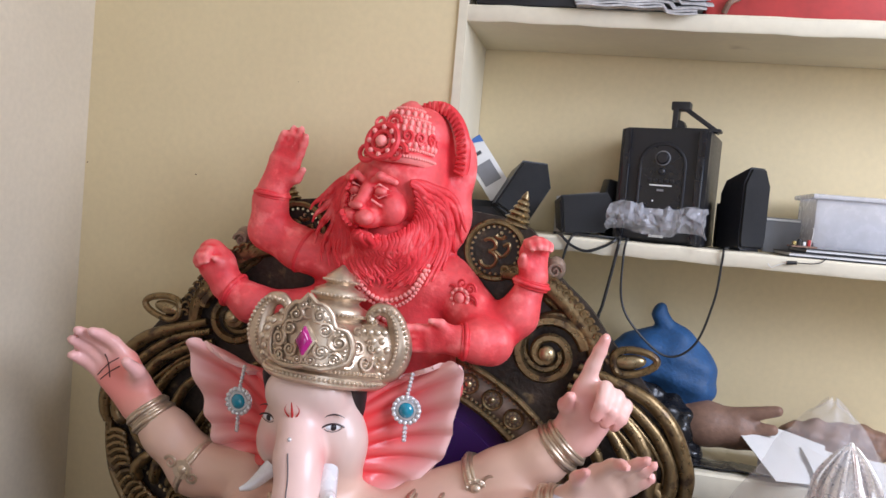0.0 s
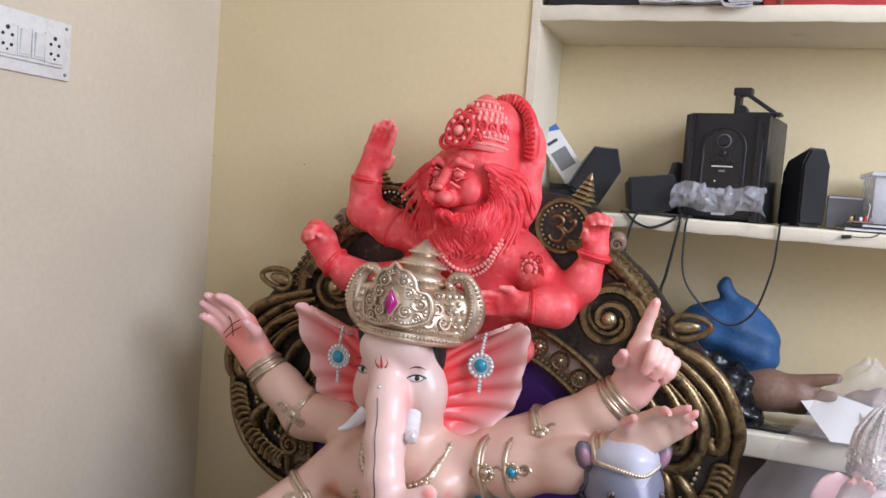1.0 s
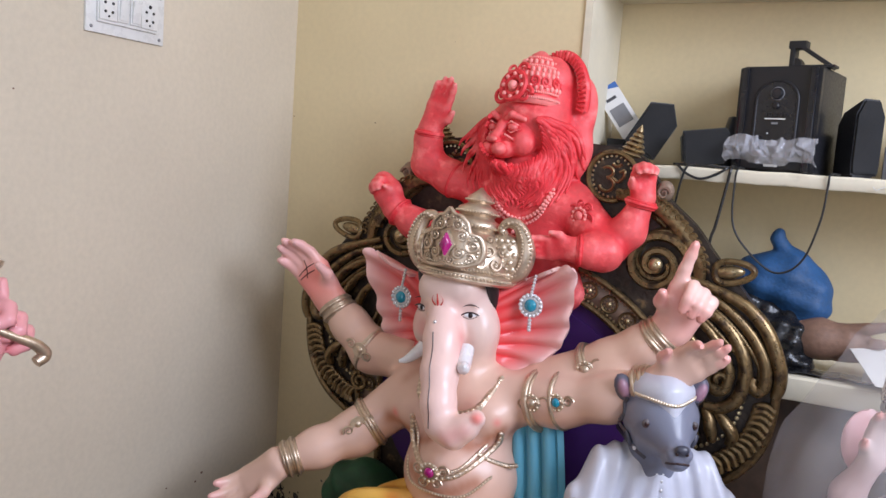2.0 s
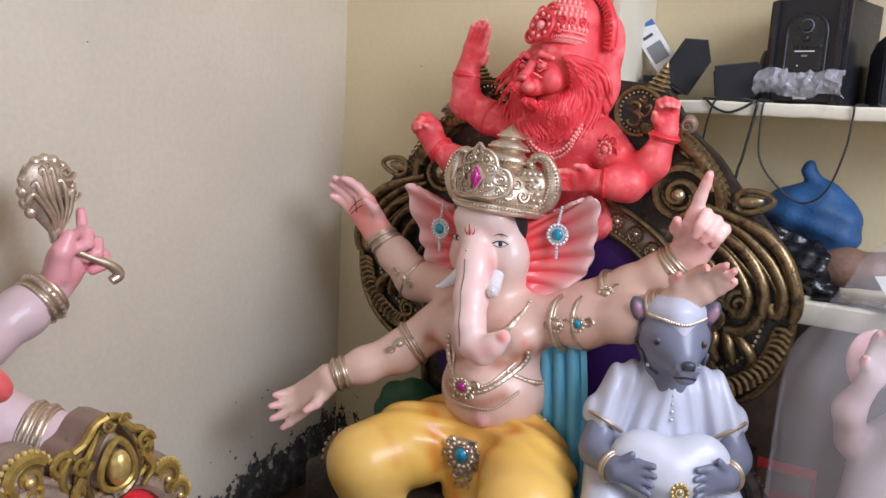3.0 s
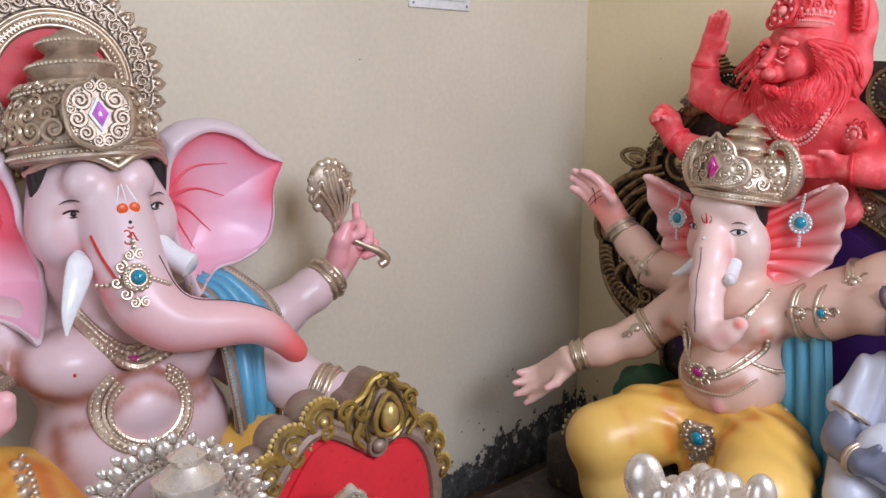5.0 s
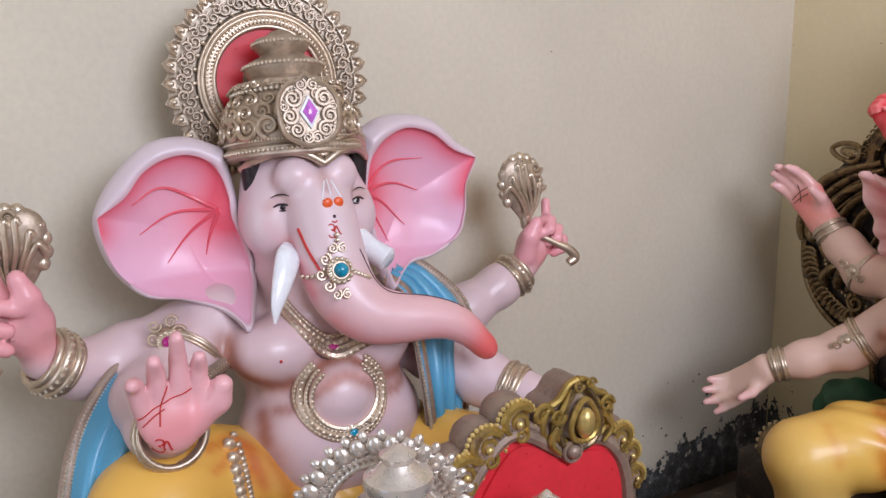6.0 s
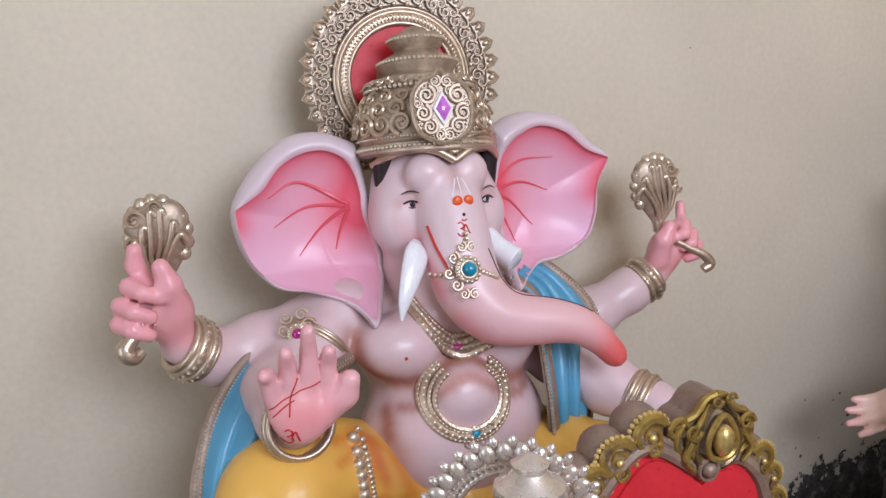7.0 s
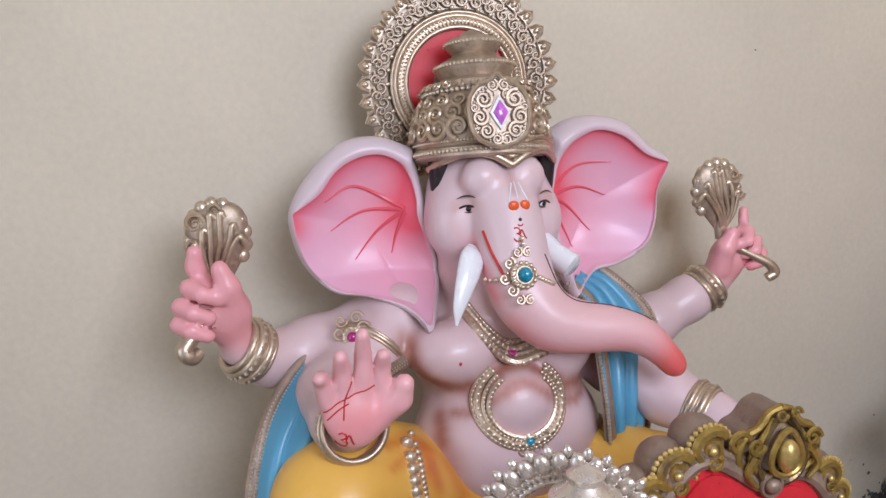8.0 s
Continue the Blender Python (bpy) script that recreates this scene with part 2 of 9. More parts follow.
def piece_of(parent, name, piece, mat, label=""):
    """A part given in world places, hung under a thing that stands somewhere."""
    V = np.asarray(piece[0]) - np.array(parent.location)
    return part(name, (V, piece[1]), mat, parent, label)


def piece_on(parent, host, name, piece, mat, label=""):
    """A small part given in world places, on another part of the same thing."""
    return part(name, (np.asarray(piece[0]) - np.array(parent.location), piece[1]), mat, host, label)


class Clay:
    """Soft forms that flow into one another: rounded cones and ellipsoids, each with its paint."""

    def __init__(self):
        self.items = []

    def cone(self, a, b, ra, rb, col, k=0.02):
        self.items.append(("c", vec(*a), vec(*b), ra, rb, vec(*col), k))

    def limb(self, rows, col, k=0.02):
        rows = [tuple(r) for r in rows]
        for p, q in zip(rows, rows[1:]):
            self.cone(p[:3], q[:3], p[3], q[3], col, k)

    def egg(self, c, r, col, k=0.02, turn=(0, 0, 0)):
        r = np.broadcast_to(np.asarray(r, dtype=float), (3,))
        R = np.array(Euler([radians(t) for t in turn]).to_matrix())
        self.items.append(("e", vec(*c), R, r.max(), r, vec(*col), k))

    def dist(self, it, P):
        if it[0] == "c":
            _, a, b, ra, rb = it[:5]
            ba = b - a
            q = P - a
            t = np.clip((q @ ba) / (ba @ ba + 1e-12), 0, 1)
            return np.linalg.norm(q - t[..., None] * ba, axis=-1) - (ra + (rb - ra) * t)
        q = (P - it[1]) @ it[2]
        r = it[4]
        k0 = np.linalg.norm(q / r, axis=-1)
        k1 = np.linalg.norm(q / (r * r), axis=-1) + 1e-9
        return k0 * (k0 - 1) / k1

    def reach(self, it):
        if it[0] == "c":
            r = max(it[3], it[4])
            return np.minimum(it[1], it[2]) - r, np.maximum(it[1], it[2]) + r
        return it[1] - it[3], it[1] + it[3]

    def mesh(self, h, ripple=None):
        los, his = zip(*[self.reach(i) for i in self.items])
        lo, hi = np.min(los, axis=0) - 4 * h, np.max(his, axis=0) + 4 * h
        n = np.ceil((hi - lo) / h).astype(int) + 1
        D = np.full(n, 1.0, dtype=np.float32)
        ax = [lo[i] + h * np.arange(n[i]) for i in range(3)]
        for it, l, u in zip(self.items, los, his):
            k = it[-1]
            i0 = np.maximum(((l - lo) / h - k / h - 3).astype(int), 0)
            i1 = np.minimum(((u - lo) / h + k / h + 4).astype(int), n)
            sl = tuple(slice(a, b) for a, b in zip(i0, i1))
            P = np.stack(np.meshgrid(*[ax[i][sl[i]] for i in range(3)], indexing="ij"), -1)
            d = self.dist(it, P)
            if ripple is not None:
                d = d + ripple(P)
            D[sl] = self.blend(D[sl], d, k)[0]
        V, F = net(D, lo, h)
        d, C = np.full(len(V), 1.0), np.zeros((len(V), 3))
        for it in self.items:
            d2 = self.dist(it, V)
            d, w = self.blend(d, d2, it[-1])
            C = C * (1 - w[:, None]) + it[5] * w[:, None]
        return V, F, C

    def field(self, P):
        d = np.full(len(P), 1.0)
        for it in self.items:
            d = self.blend(d, self.dist(it, P), it[-1])[0]
        return d

    def drape(self, pts, way, gap=0.0, back=0.12):
        """Lays places onto the skin, coming from outside along way."""
        w = vec(*way) / np.linalg.norm(way)
        P0 = np.array(pts, float)
        P = P0 - w * back
        for _ in range(40):
            P = P + w * np.clip(self.field(P) - gap, -0.01, 0.02)[:, None] * 0.8
        far = np.linalg.norm(P - P0, axis=1) > back * 1.3
        P[far] = P0[far]
        return P

    @staticmethod
    def blend(d1, d2, k):
        w = np.clip(0.5 + 0.5 * (d1 - d2) / k, 0, 1)
        return d1 * (1 - w) + d2 * w - k * w * (1 - w), w


def net(D, lo, h):
    """The skin of a distance field (surface nets)."""
    S = D < 0
    n = np.array(D.shape) - 1
    cnt = np.zeros(n, np.uint8)
    offs = [(i, j, k) for i in (0, 1) for j in (0, 1) for k in (0, 1)]
    for i, j, k in offs:
        cnt += S[i:i + n[0], j:j + n[1], k:k + n[2]]
    idx = np.argwhere((cnt > 0) & (cnt < 8))
    acc, num = np.zeros((len(idx), 3)), np.zeros(len(idx))
    for a in offs:
        for x in range(3):
            if a[x]:
                continue
            b = list(a)
            b[x] = 1
            da = D[tuple((idx + a).T)]
            db = D[tuple((idx + b).T)]
            cr = (da < 0) != (db < 0)
            t = np.where(cr, da / np.where(cr, da - db, 1), 0)
            p = np.tile(np.array(a, float), (len(idx), 1))
            p[:, x] = t
            acc += p * cr[:, None]
            num += cr
    V = lo + h * (idx + acc / num[:, None])
    number = np.full(n, -1, np.int64)
    number[tuple(idx.T)] = np.arange(len(idx))
    F = []
    for x in range(3):
        u, w = (x + 1) % 3, (x + 2) % 3
        s0 = [slice(None)] * 3
        s1 = [slice(None)] * 3
        s0[x], s1[x] = slice(0, -1), slice(1, None)
        A, B = S[tuple(s0)], S[tuple(s1)]
        e = np.argwhere(A != B)
        e = e[(e[:, u] > 0) & (e[:, w] > 0) & (e[:, u] < n[u]) & (e[:, w] < n[w])]
        inside = A[tuple(e.T)]
        q = []
        for du, dw in ((1, 1), (0, 1), (0, 0), (1, 0)):
            c = e.copy()
            c[:, u] -= du
            c[:, w] -= dw
            q.append(number[tuple(c.T)])
        q = np.stack(q, 1)
        q[~inside] = q[~inside][:, ::-1]
        F.append(q)
    return V, np.vstack(F).tolist()


def airbrush(piece, strokes):
    """Soft painted strokes on a figure: rows of (line, width, colour, strength)."""
    V, F, C = piece
    for pts, width, col, amount in strokes:
        P = even(spline(pts, 8), width * 0.4)
        P = np.array([V[((V - p) ** 2).sum(1).argmin()] for p in P])   # the stroke lies on the skin
        near = np.full(len(V), 9.0)
        for p in P:
            near = np.minimum(near, ((V - p) ** 2).sum(1))
        k = (amount * np.exp(-near / width ** 2))[:, None]
        C = C * (1 - k) + vec(*col) * k
    return V, F, C


class Statue:
    """One painted figure: clay forms and ornaments joined into one mesh."""

    def __init__(self):
        self.V, self.F, self.C, self.S, self.mats, self.o = [], [], [], [], [], 0

    def slot(self, mat):
        if mat not in self.mats:
            self.mats.append(mat)
        return self.mats.index(mat)

    def add(self, piece, mat, col=(1, 1, 1)):
        V, F = piece[0], piece[1]
        C = piece[2] if len(piece) > 2 else np.tile(np.array(col, float), (len(V), 1))
        self.V.append(np.asarray(V))
        self.C.append(C)
        self.F += [tuple(i + self.o for i in f) for f in F]
        self.S += [self.slot(mat)] * len(F)
        self.o += len(V)

    def done(self, name, label, category, m=None):
        V, C = np.vstack(self.V), np.vstack(self.C)
        if m is not None:
            V = moved((V, None), m)[0]
        base = np.array([(V[:, 0].min() + V[:, 0].max()) / 2, (V[:, 1].min() + V[:, 1].max()) / 2, V[:, 2].min()])
        me = bpy.data.meshes.new(name)
        me.from_pydata((V - base).tolist(), [], self.F)
        for mt in self.mats:
            me.materials.append(M[mt])
        me.polygons.foreach_set("material_index", self.S)
        at = me.color_attributes.new("paint", "FLOAT_COLOR", "POINT")
        at.data.foreach_set("color", np.hstack([C, np.ones((len(C), 1))]).astype(np.float32).ravel())
        me.shade_smooth()
        me.set_sharp_from_angle(angle=radians(50))
        ob = new(name, me)
        ob.location = base
        return tagged(ob, label, category)


def frame_to(c, right, up):
    """A pose at c whose x runs along right and z along up; its y points away from the viewer."""
    x, z = Vector(right).normalized(), Vector(up).normalized()
    y = z.cross(x).normalized()
    z = x.cross(y)
    m = Matrix((x, y, z)).transposed().to_4x4()
    m.translation = Vector(c)
    return m


def scroll(turns=1.6, r=1.0, w=0.22, hand=1, n=40, taper=0.55, start=0.0, rise=0.0):
    """A spiral volute in the x-z plane, of radius r, as a bar that thins towards its eye."""
    t = np.linspace(0, 1, n)
    a = start + hand * t * turns * 2 * np.pi
    rad = r * (1 - 0.86 * t)
    P = np.stack([rad * np.cos(a), -rise * t, rad * np.sin(a)], 1)
    return tube(P, w * r * (1 - taper * t), 6, up=(0, -1, 0))


def beads(pts, r, n=6, m=4):
    return merge(*[ball(p, r, n, m) for p in pts])


def even(pts, step):
    """Places at even steps along a line."""
    p = np.array(pts, float)
    d = np.r_[0, np.cumsum(np.linalg.norm(np.diff(p, axis=0), axis=1))]
    s = np.arange(0, d[-1] + 1e-9, step)
    return np.stack([np.interp(s, d, p[:, i]) for i in range(3)], 1)


def ring(c, axis, r, w, n=28, k=8, sx=1.0):
    """A bangle round an axis."""
    ax = Vector(axis).normalized()
    q = ax.to_track_quat("Z", "Y").to_matrix()
    a = np.arange(n) * 2 * np.pi / n
    P = np.stack([r * sx * np.cos(a), r * np.sin(a), 0 * a], 1) @ np.array(q).T + np.array(c)
    return tube(P, w, k, closed=True, up=tuple(ax))


def bangle(st, c, axis, r, mat="gold", w=0.006):
    """A stack of three rings with a row of beads."""
    ax = np.array(Vector(axis).normalized())
    for s in (-1.15, 0, 1.15):
        st.add(ring(np.array(c) + ax * w * s * 1.1, axis, r + (0.002 if s == 0 else 0), w * (1.0 if s == 0 else 0.7)), mat)
    q = np.array(Vector(axis).to_track_quat("Z", "Y").to_matrix())
    a = np.arange(26) * 2 * np.pi / 26
    P = np.stack([(r + w) * np.cos(a), (r + w) * np.sin(a), 0 * a], 1) @ q.T + np.array(c)
    st.add(beads(P, w * 0.45, 5, 3), mat)


def jewel(st, m, r, gem="turquoise", metal="gold", petals=12, drop=True):
    """A round brooch: a gem in a beaded setting with scrolls and a drop, facing -y of the pose m."""
    st.add(moved(ball((0, 0, 0), (r * 0.5, r * 0.35, r * 0.5), 14, 9), m), gem)
    st.add(moved(ring((0, 0, 0), (0, 1, 0), r * 0.56, r * 0.10, 22, 6), m), metal)
    a = np.arange(petals) * 2 * np.pi / petals
    st.add(moved(beads(np.stack([r * 0.82 * np.cos(a), 0 * a, r * 0.82 * np.sin(a)], 1), r * 0.17, 7, 5), m), metal)
    st.add(moved(lathe([(r * 0.9, -0.001), (r * 0.95, 0.0005), (r * 0.85, 0.002)], 20), m @ pose(0, r * 0.1, 0, 90)), metal)


def finger(clay, rows, r, col, tip=None, k=0.006):
    n = len(rows)
    for i in range(n - 1):
        f0, f1 = 1 - 0.12 * i, 1 - 0.12 * (i + 1)
        clay.cone(rows[i], rows[i + 1], r * f0, r * f1, tip if (tip and i == n - 2) else col, k)

# ---------------------------------------------------------------- the room
XL, YB, XR, YF, ZC = -0.735, 1.70, 1.85, -1.80, 2.65   # left wall, back wall's face, right wall, front wall, ceiling


def structure(name, piece, mat, label, category):
    return tagged(mesh_object(name, piece[0], piece[1], M[mat]), label, category, kind="structure")


structure("floor", box((XL - 0.2, YF - 0.2, -0.1), (XR + 0.2, YB + 0.5, 0.0)), "floor", "pale stone floor of the room", "floor")
structure("ceiling", box((XL - 0.2, YF - 0.2, ZC), (XR + 0.2, YB + 0.5, ZC + 0.1)), "ceiling", "plain white painted ceiling", "ceiling")
structure("wall_left", box((XL - 0.15, YF - 0.2, 0.0), (XL, YB + 0.5, ZC)), "wall_left", "plain beige plastered wall, scuffed and damp low down", "wall")


def back_wall():
    """The back wall with its shelf niche sunk into it."""
    x0, z0, z1 = 0.0, 0.06, 2.16
    pieces = [box((XL, YB, 0), (x0, YB + 0.25, ZC)), box((x0, YB, z1), (XR, YB + 0.25, ZC)), box((x0, YB, 0), (XR, YB + 0.25, z0)),
              box((1.62, YB, z0), (XR, YB + 0.25, z1)), box((XL, YB + 0.25, 0), (XR, YB + 0.40, ZC))]
    structure("wall_back", merge(*pieces), "wall_back", "cream yellow plastered wall with a shelf niche", "wall")


back_wall()


def side_walls():
    w = [box((XR, YF, 0), (XR + 0.15, YB + 0.4, 1.5)), box((XR, YF, 2.58), (XR + 0.15, YB + 0.4, ZC)),
         box((XR, YF, 1.5), (XR + 0.15, -0.25, 2.58)), box((XR, 1.35, 1.5), (XR + 0.15, YB + 0.4, 2.58))]
    structure("wall_right", merge(*w), "wall_back", "cream plastered wall with a window opening", "wall")
    f = [box((XL - 0.15, YF - 0.15, 0), (0.15, YF, ZC)), box((1.35, YF - 0.15, 0), (XR + 0.15, YF, ZC)), box((0.15, YF - 0.15, 2.1), (1.35, YF, ZC))]
    structure("wall_front", merge(*f), "wall_back", "cream plastered wall with an open doorway", "wall")


side_walls()


def wavy_bar(lo, hi, seed, amp=0.0008):
    """A plastered slab whose front edge is a little uneven."""
    rng = np.random.RandomState(seed)
    nx = 40
    xs = np.linspace(lo[0], hi[0], nx)
    dz, dy = rng.normal(0, amp, nx), rng.normal(0, amp, nx)
    V, F = [], []
    for x, a, b in zip(xs, dz, dy):
        V += [(x, lo[1] + b + 0.003, lo[2] + a), (x, lo[1] + b, lo[2] + a + 0.004), (x, lo[1] + b, hi[2] + a * 0.6 - 0.004), (x, lo[1] + b + 0.004, hi[2] + a * 0.6), (x, hi[1], hi[2]), (x, hi[1], lo[2])]
    for i in range(nx - 1):
        F += [(i * 6 + j, i * 6 + (j + 1) % 6, i * 6 + 6 + (j + 1) % 6, i * 6 + 6 + j) for j in range(6)]
    F += [tuple(range(6))[::-1], tuple((nx - 1) * 6 + j for j in range(6))]
    return np.array(V), F


SHELF_TOP = {}
for _i, (_z0, _z1) in enumerate(((1.747, 1.777), (1.350, 1.376), (0.940, 0.987))):
    structure("niche_shelf_%d" % (_i + 1), wavy_bar((0.002, YB - 0.004, _z0), (1.618, YB + 0.248, _z1), 5 + _i), "shelf", "cream painted concrete shelf in the wall niche", "shelf")
structure("niche_jamb", box((-0.004, YB - 0.005, 0.987), (0.012, YB + 0.248, 2.16)), "shelf", "pale painted side of the wall niche", "wall")


def damp_patch(name, wall_x=None, wall_y=None, seed=1, a0=0.0, a1=1.0, h0=0.2, h1=0.6):
    """Flaking black mould with a ragged edge, a thin crust on the wall."""
    rng = np.random.RandomState(seed)
    V, F = [], []
    n, m = 260, 90
    for i in range(n):
        a = a0 + (a1 - a0) * i / (n - 1)
        top = h0 + (h1 - h0) * i / (n - 1) + 0.035 * noise.noise((a * 9, 0, seed)) + 0.03 * noise.noise((a * 30, 3, seed))
        for j in range(m):
            z = top * j / (m - 1)
            d = 0.0025 + 0.0015 * noise.noise((a * 40, z * 40, seed))
            V.append((wall_x + d, a, z) if wall_x is not None else (a, wall_y - d, z))
    for i in range(n - 1):
        for j in range(m - 1):
            c = V[i * m + j]
            f = (j - m * 0.80) / (m * 0.20)
            keep = f < 0 or noise.noise((c[0] * 38 + c[1] * 38, c[2] * 38, seed + 7)) + 0.6 * noise.noise((c[0] * 110 + c[1] * 110, c[2] * 110, seed)) > -0.7 + 1.35 * f
            if keep:
                q = (i * m + j, (i + 1) * m + j, (i + 1) * m + j + 1, i * m + j + 1)
                F.append(q if wall_x is not None else q[::-1])
    for _ in range(10):
        a, z = a0 + (a1 - a0) * rng.rand(), 0
        t = (a - a0) / (a1 - a0)
        z = h0 + (h1 - h0) * t + abs(rng.normal(0, 0.035)) + 0.02
        r = 0.001 + 0.005 * rng.rand() ** 2
        o = len(V)
        for k in range(7):
            g = k * 2 * math.pi / 7
            rr = r * (0.6 + 0.8 * rng.rand())
            p = (a + rr * math.cos(g), z + rr * math.sin(g))
            V.append((wall_x + 0.0015, p[0], p[1]) if wall_x is not None else (p[0], wall_y - 0.0015, p[1]))
        F.append(tuple(range(o, o + 7)) if wall_x is not None else tuple(range(o, o + 7))[::-1])
    return structure(name, (np.array(V), F), "damp", "black flaking damp mould at the foot of the wall", "mould")


damp_patch("damp_patch_left", wall_x=XL, seed=3, a0=0.95, a1=YB - 0.004, h0=0.36, h1=0.50)
damp_patch("damp_patch_back", wall_y=YB, seed=8, a0=XL + 0.004, a1=-0.25, h0=0.49, h1=0.42)


def wall_marks():
    pieces = []
    for y, z, r in ((1.42, 0.60, 0.004), (1.40, 0.585, 0.003), (1.31, 0.60, 0.0025), (0.93, 1.42, 0.002)):
        pieces.append(moved(ball((0, 0, 0), (0.001, r, r * 0.8), 7, 4), pose(XL + 0.0005, y, z)))
    for x, z, r in ((-0.495, 1.43, 0.0022), (-0.730, 1.436, 0.002), (-0.30, 1.62, 0.001)):
        pieces.append(moved(ball((0, 0, 0), (r, 0.001, r * 0.6), 7, 4), pose(x, YB - 0.0005, z)))
    structure("wall_chips", merge(*pieces), "brown", "small dark chips in the wall plaster", "mark")


wall_marks()

# ---------------------------------------------------------------- hands and ears
PINK = (0.84, 0.42, 0.37)


def hand(clay, wrist, along, thumb_side, size, col, tip, curl=(10, 10, 10, 10), spread=0.10, thumb=20, palm_col=None, r=1.0):
    """A hand of four fingers and a thumb from the wrist; curl: degrees that each finger bends towards the palm."""
    w, d = Vector(wrist), Vector(along).normalized()
    s = Vector(thumb_side)
    s = (s - d * s.dot(d)).normalized()
    n = d.cross(s)
    if n.y > 0 and abs(n.y) > abs(n.x) or n.x < 0 and abs(n.x) > abs(n.y):
        n = -n
    pc = palm_col or col
    L = size
    for i, (off, ln) in enumerate(((0.17, 0.92), (0.055, 1.0), (-0.06, 0.95), (-0.165, 0.78))):
        kn = w + d * (0.46 - abs(off - 0.03) * 0.25) * L + s * off * L
        clay.cone(w + s * off * 0.5 * L, kn, 0.105 * L * r, 0.085 * L * r, pc, 0.02 * L / 0.15)
        c, p, dd = radians(curl[i]), kn, (d + s * (off - 0.0) * spread * 8).normalized()
        for j, seg in enumerate((0.25, 0.17, 0.13)):
            c_j = c * (0.35, 0.75, 1.05)[j]
            q = p + (dd * math.cos(c_j) + n * math.sin(c_j)) * seg * ln * L
            clay.cone(p, q, (0.075, 0.068, 0.060)[j] * L * r, (0.068, 0.060, 0.048)[j] * L * r, tip if j == 2 else col, 0.004)
            p = q
    t0 = w + d * 0.16 * L + s * 0.12 * L
    a = radians(thumb)
    t1 = t0 + (d * 0.6 + s * 0.8 + n * math.sin(a)).normalized() * 0.22 * L
    t2 = t1 + (d * 0.95 + s * 0.25 + n * math.sin(a)).normalized() * 0.18 * L
    clay.cone(t0, t1, 0.09 * L * r, 0.075 * L * r, col, 0.012)
    clay.cone(t1, t2, 0.072 * L * r, 0.052 * L * r, tip, 0.004)


def ear(st, inner, outer, back, waves, amp, cup, inside, rim, deep, nu=26, nv=72, thick=0.007, sharp=1.0):
    """A broad ear between its root line and its rim; back: the way its hollow sinks; waves: folds that run out from the root."""
    I, O = spline(inner, 24), spline(outer, 24)
    bk = vec(*back)

    def at(c, v):
        x = v * (len(c) - 1)
        i = min(int(x), len(c) - 2)
        return c[i] + (c[i + 1] - c[i]) * (x - i)

    def f(u, v):
        w = math.sin(v * waves * 2 * math.pi)
        w = math.copysign(abs(w) ** sharp, w)
        p = at(I, v) * (1 - u) + at(O, v) * u
        return p + bk * (cup * math.sin(math.pi * min(1, u * 1.05)) + amp * w * u * (1.15 - u * 0.5))
    V, F = grid_sheet(f, nu, nv, thick)
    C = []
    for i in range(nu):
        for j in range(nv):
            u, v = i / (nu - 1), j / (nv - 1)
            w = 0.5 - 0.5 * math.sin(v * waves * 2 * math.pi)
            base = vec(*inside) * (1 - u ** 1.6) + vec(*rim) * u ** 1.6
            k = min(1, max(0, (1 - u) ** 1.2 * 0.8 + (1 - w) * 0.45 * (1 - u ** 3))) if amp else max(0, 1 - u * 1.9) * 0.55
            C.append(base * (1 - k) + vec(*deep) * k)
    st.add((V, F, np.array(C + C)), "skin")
    return f


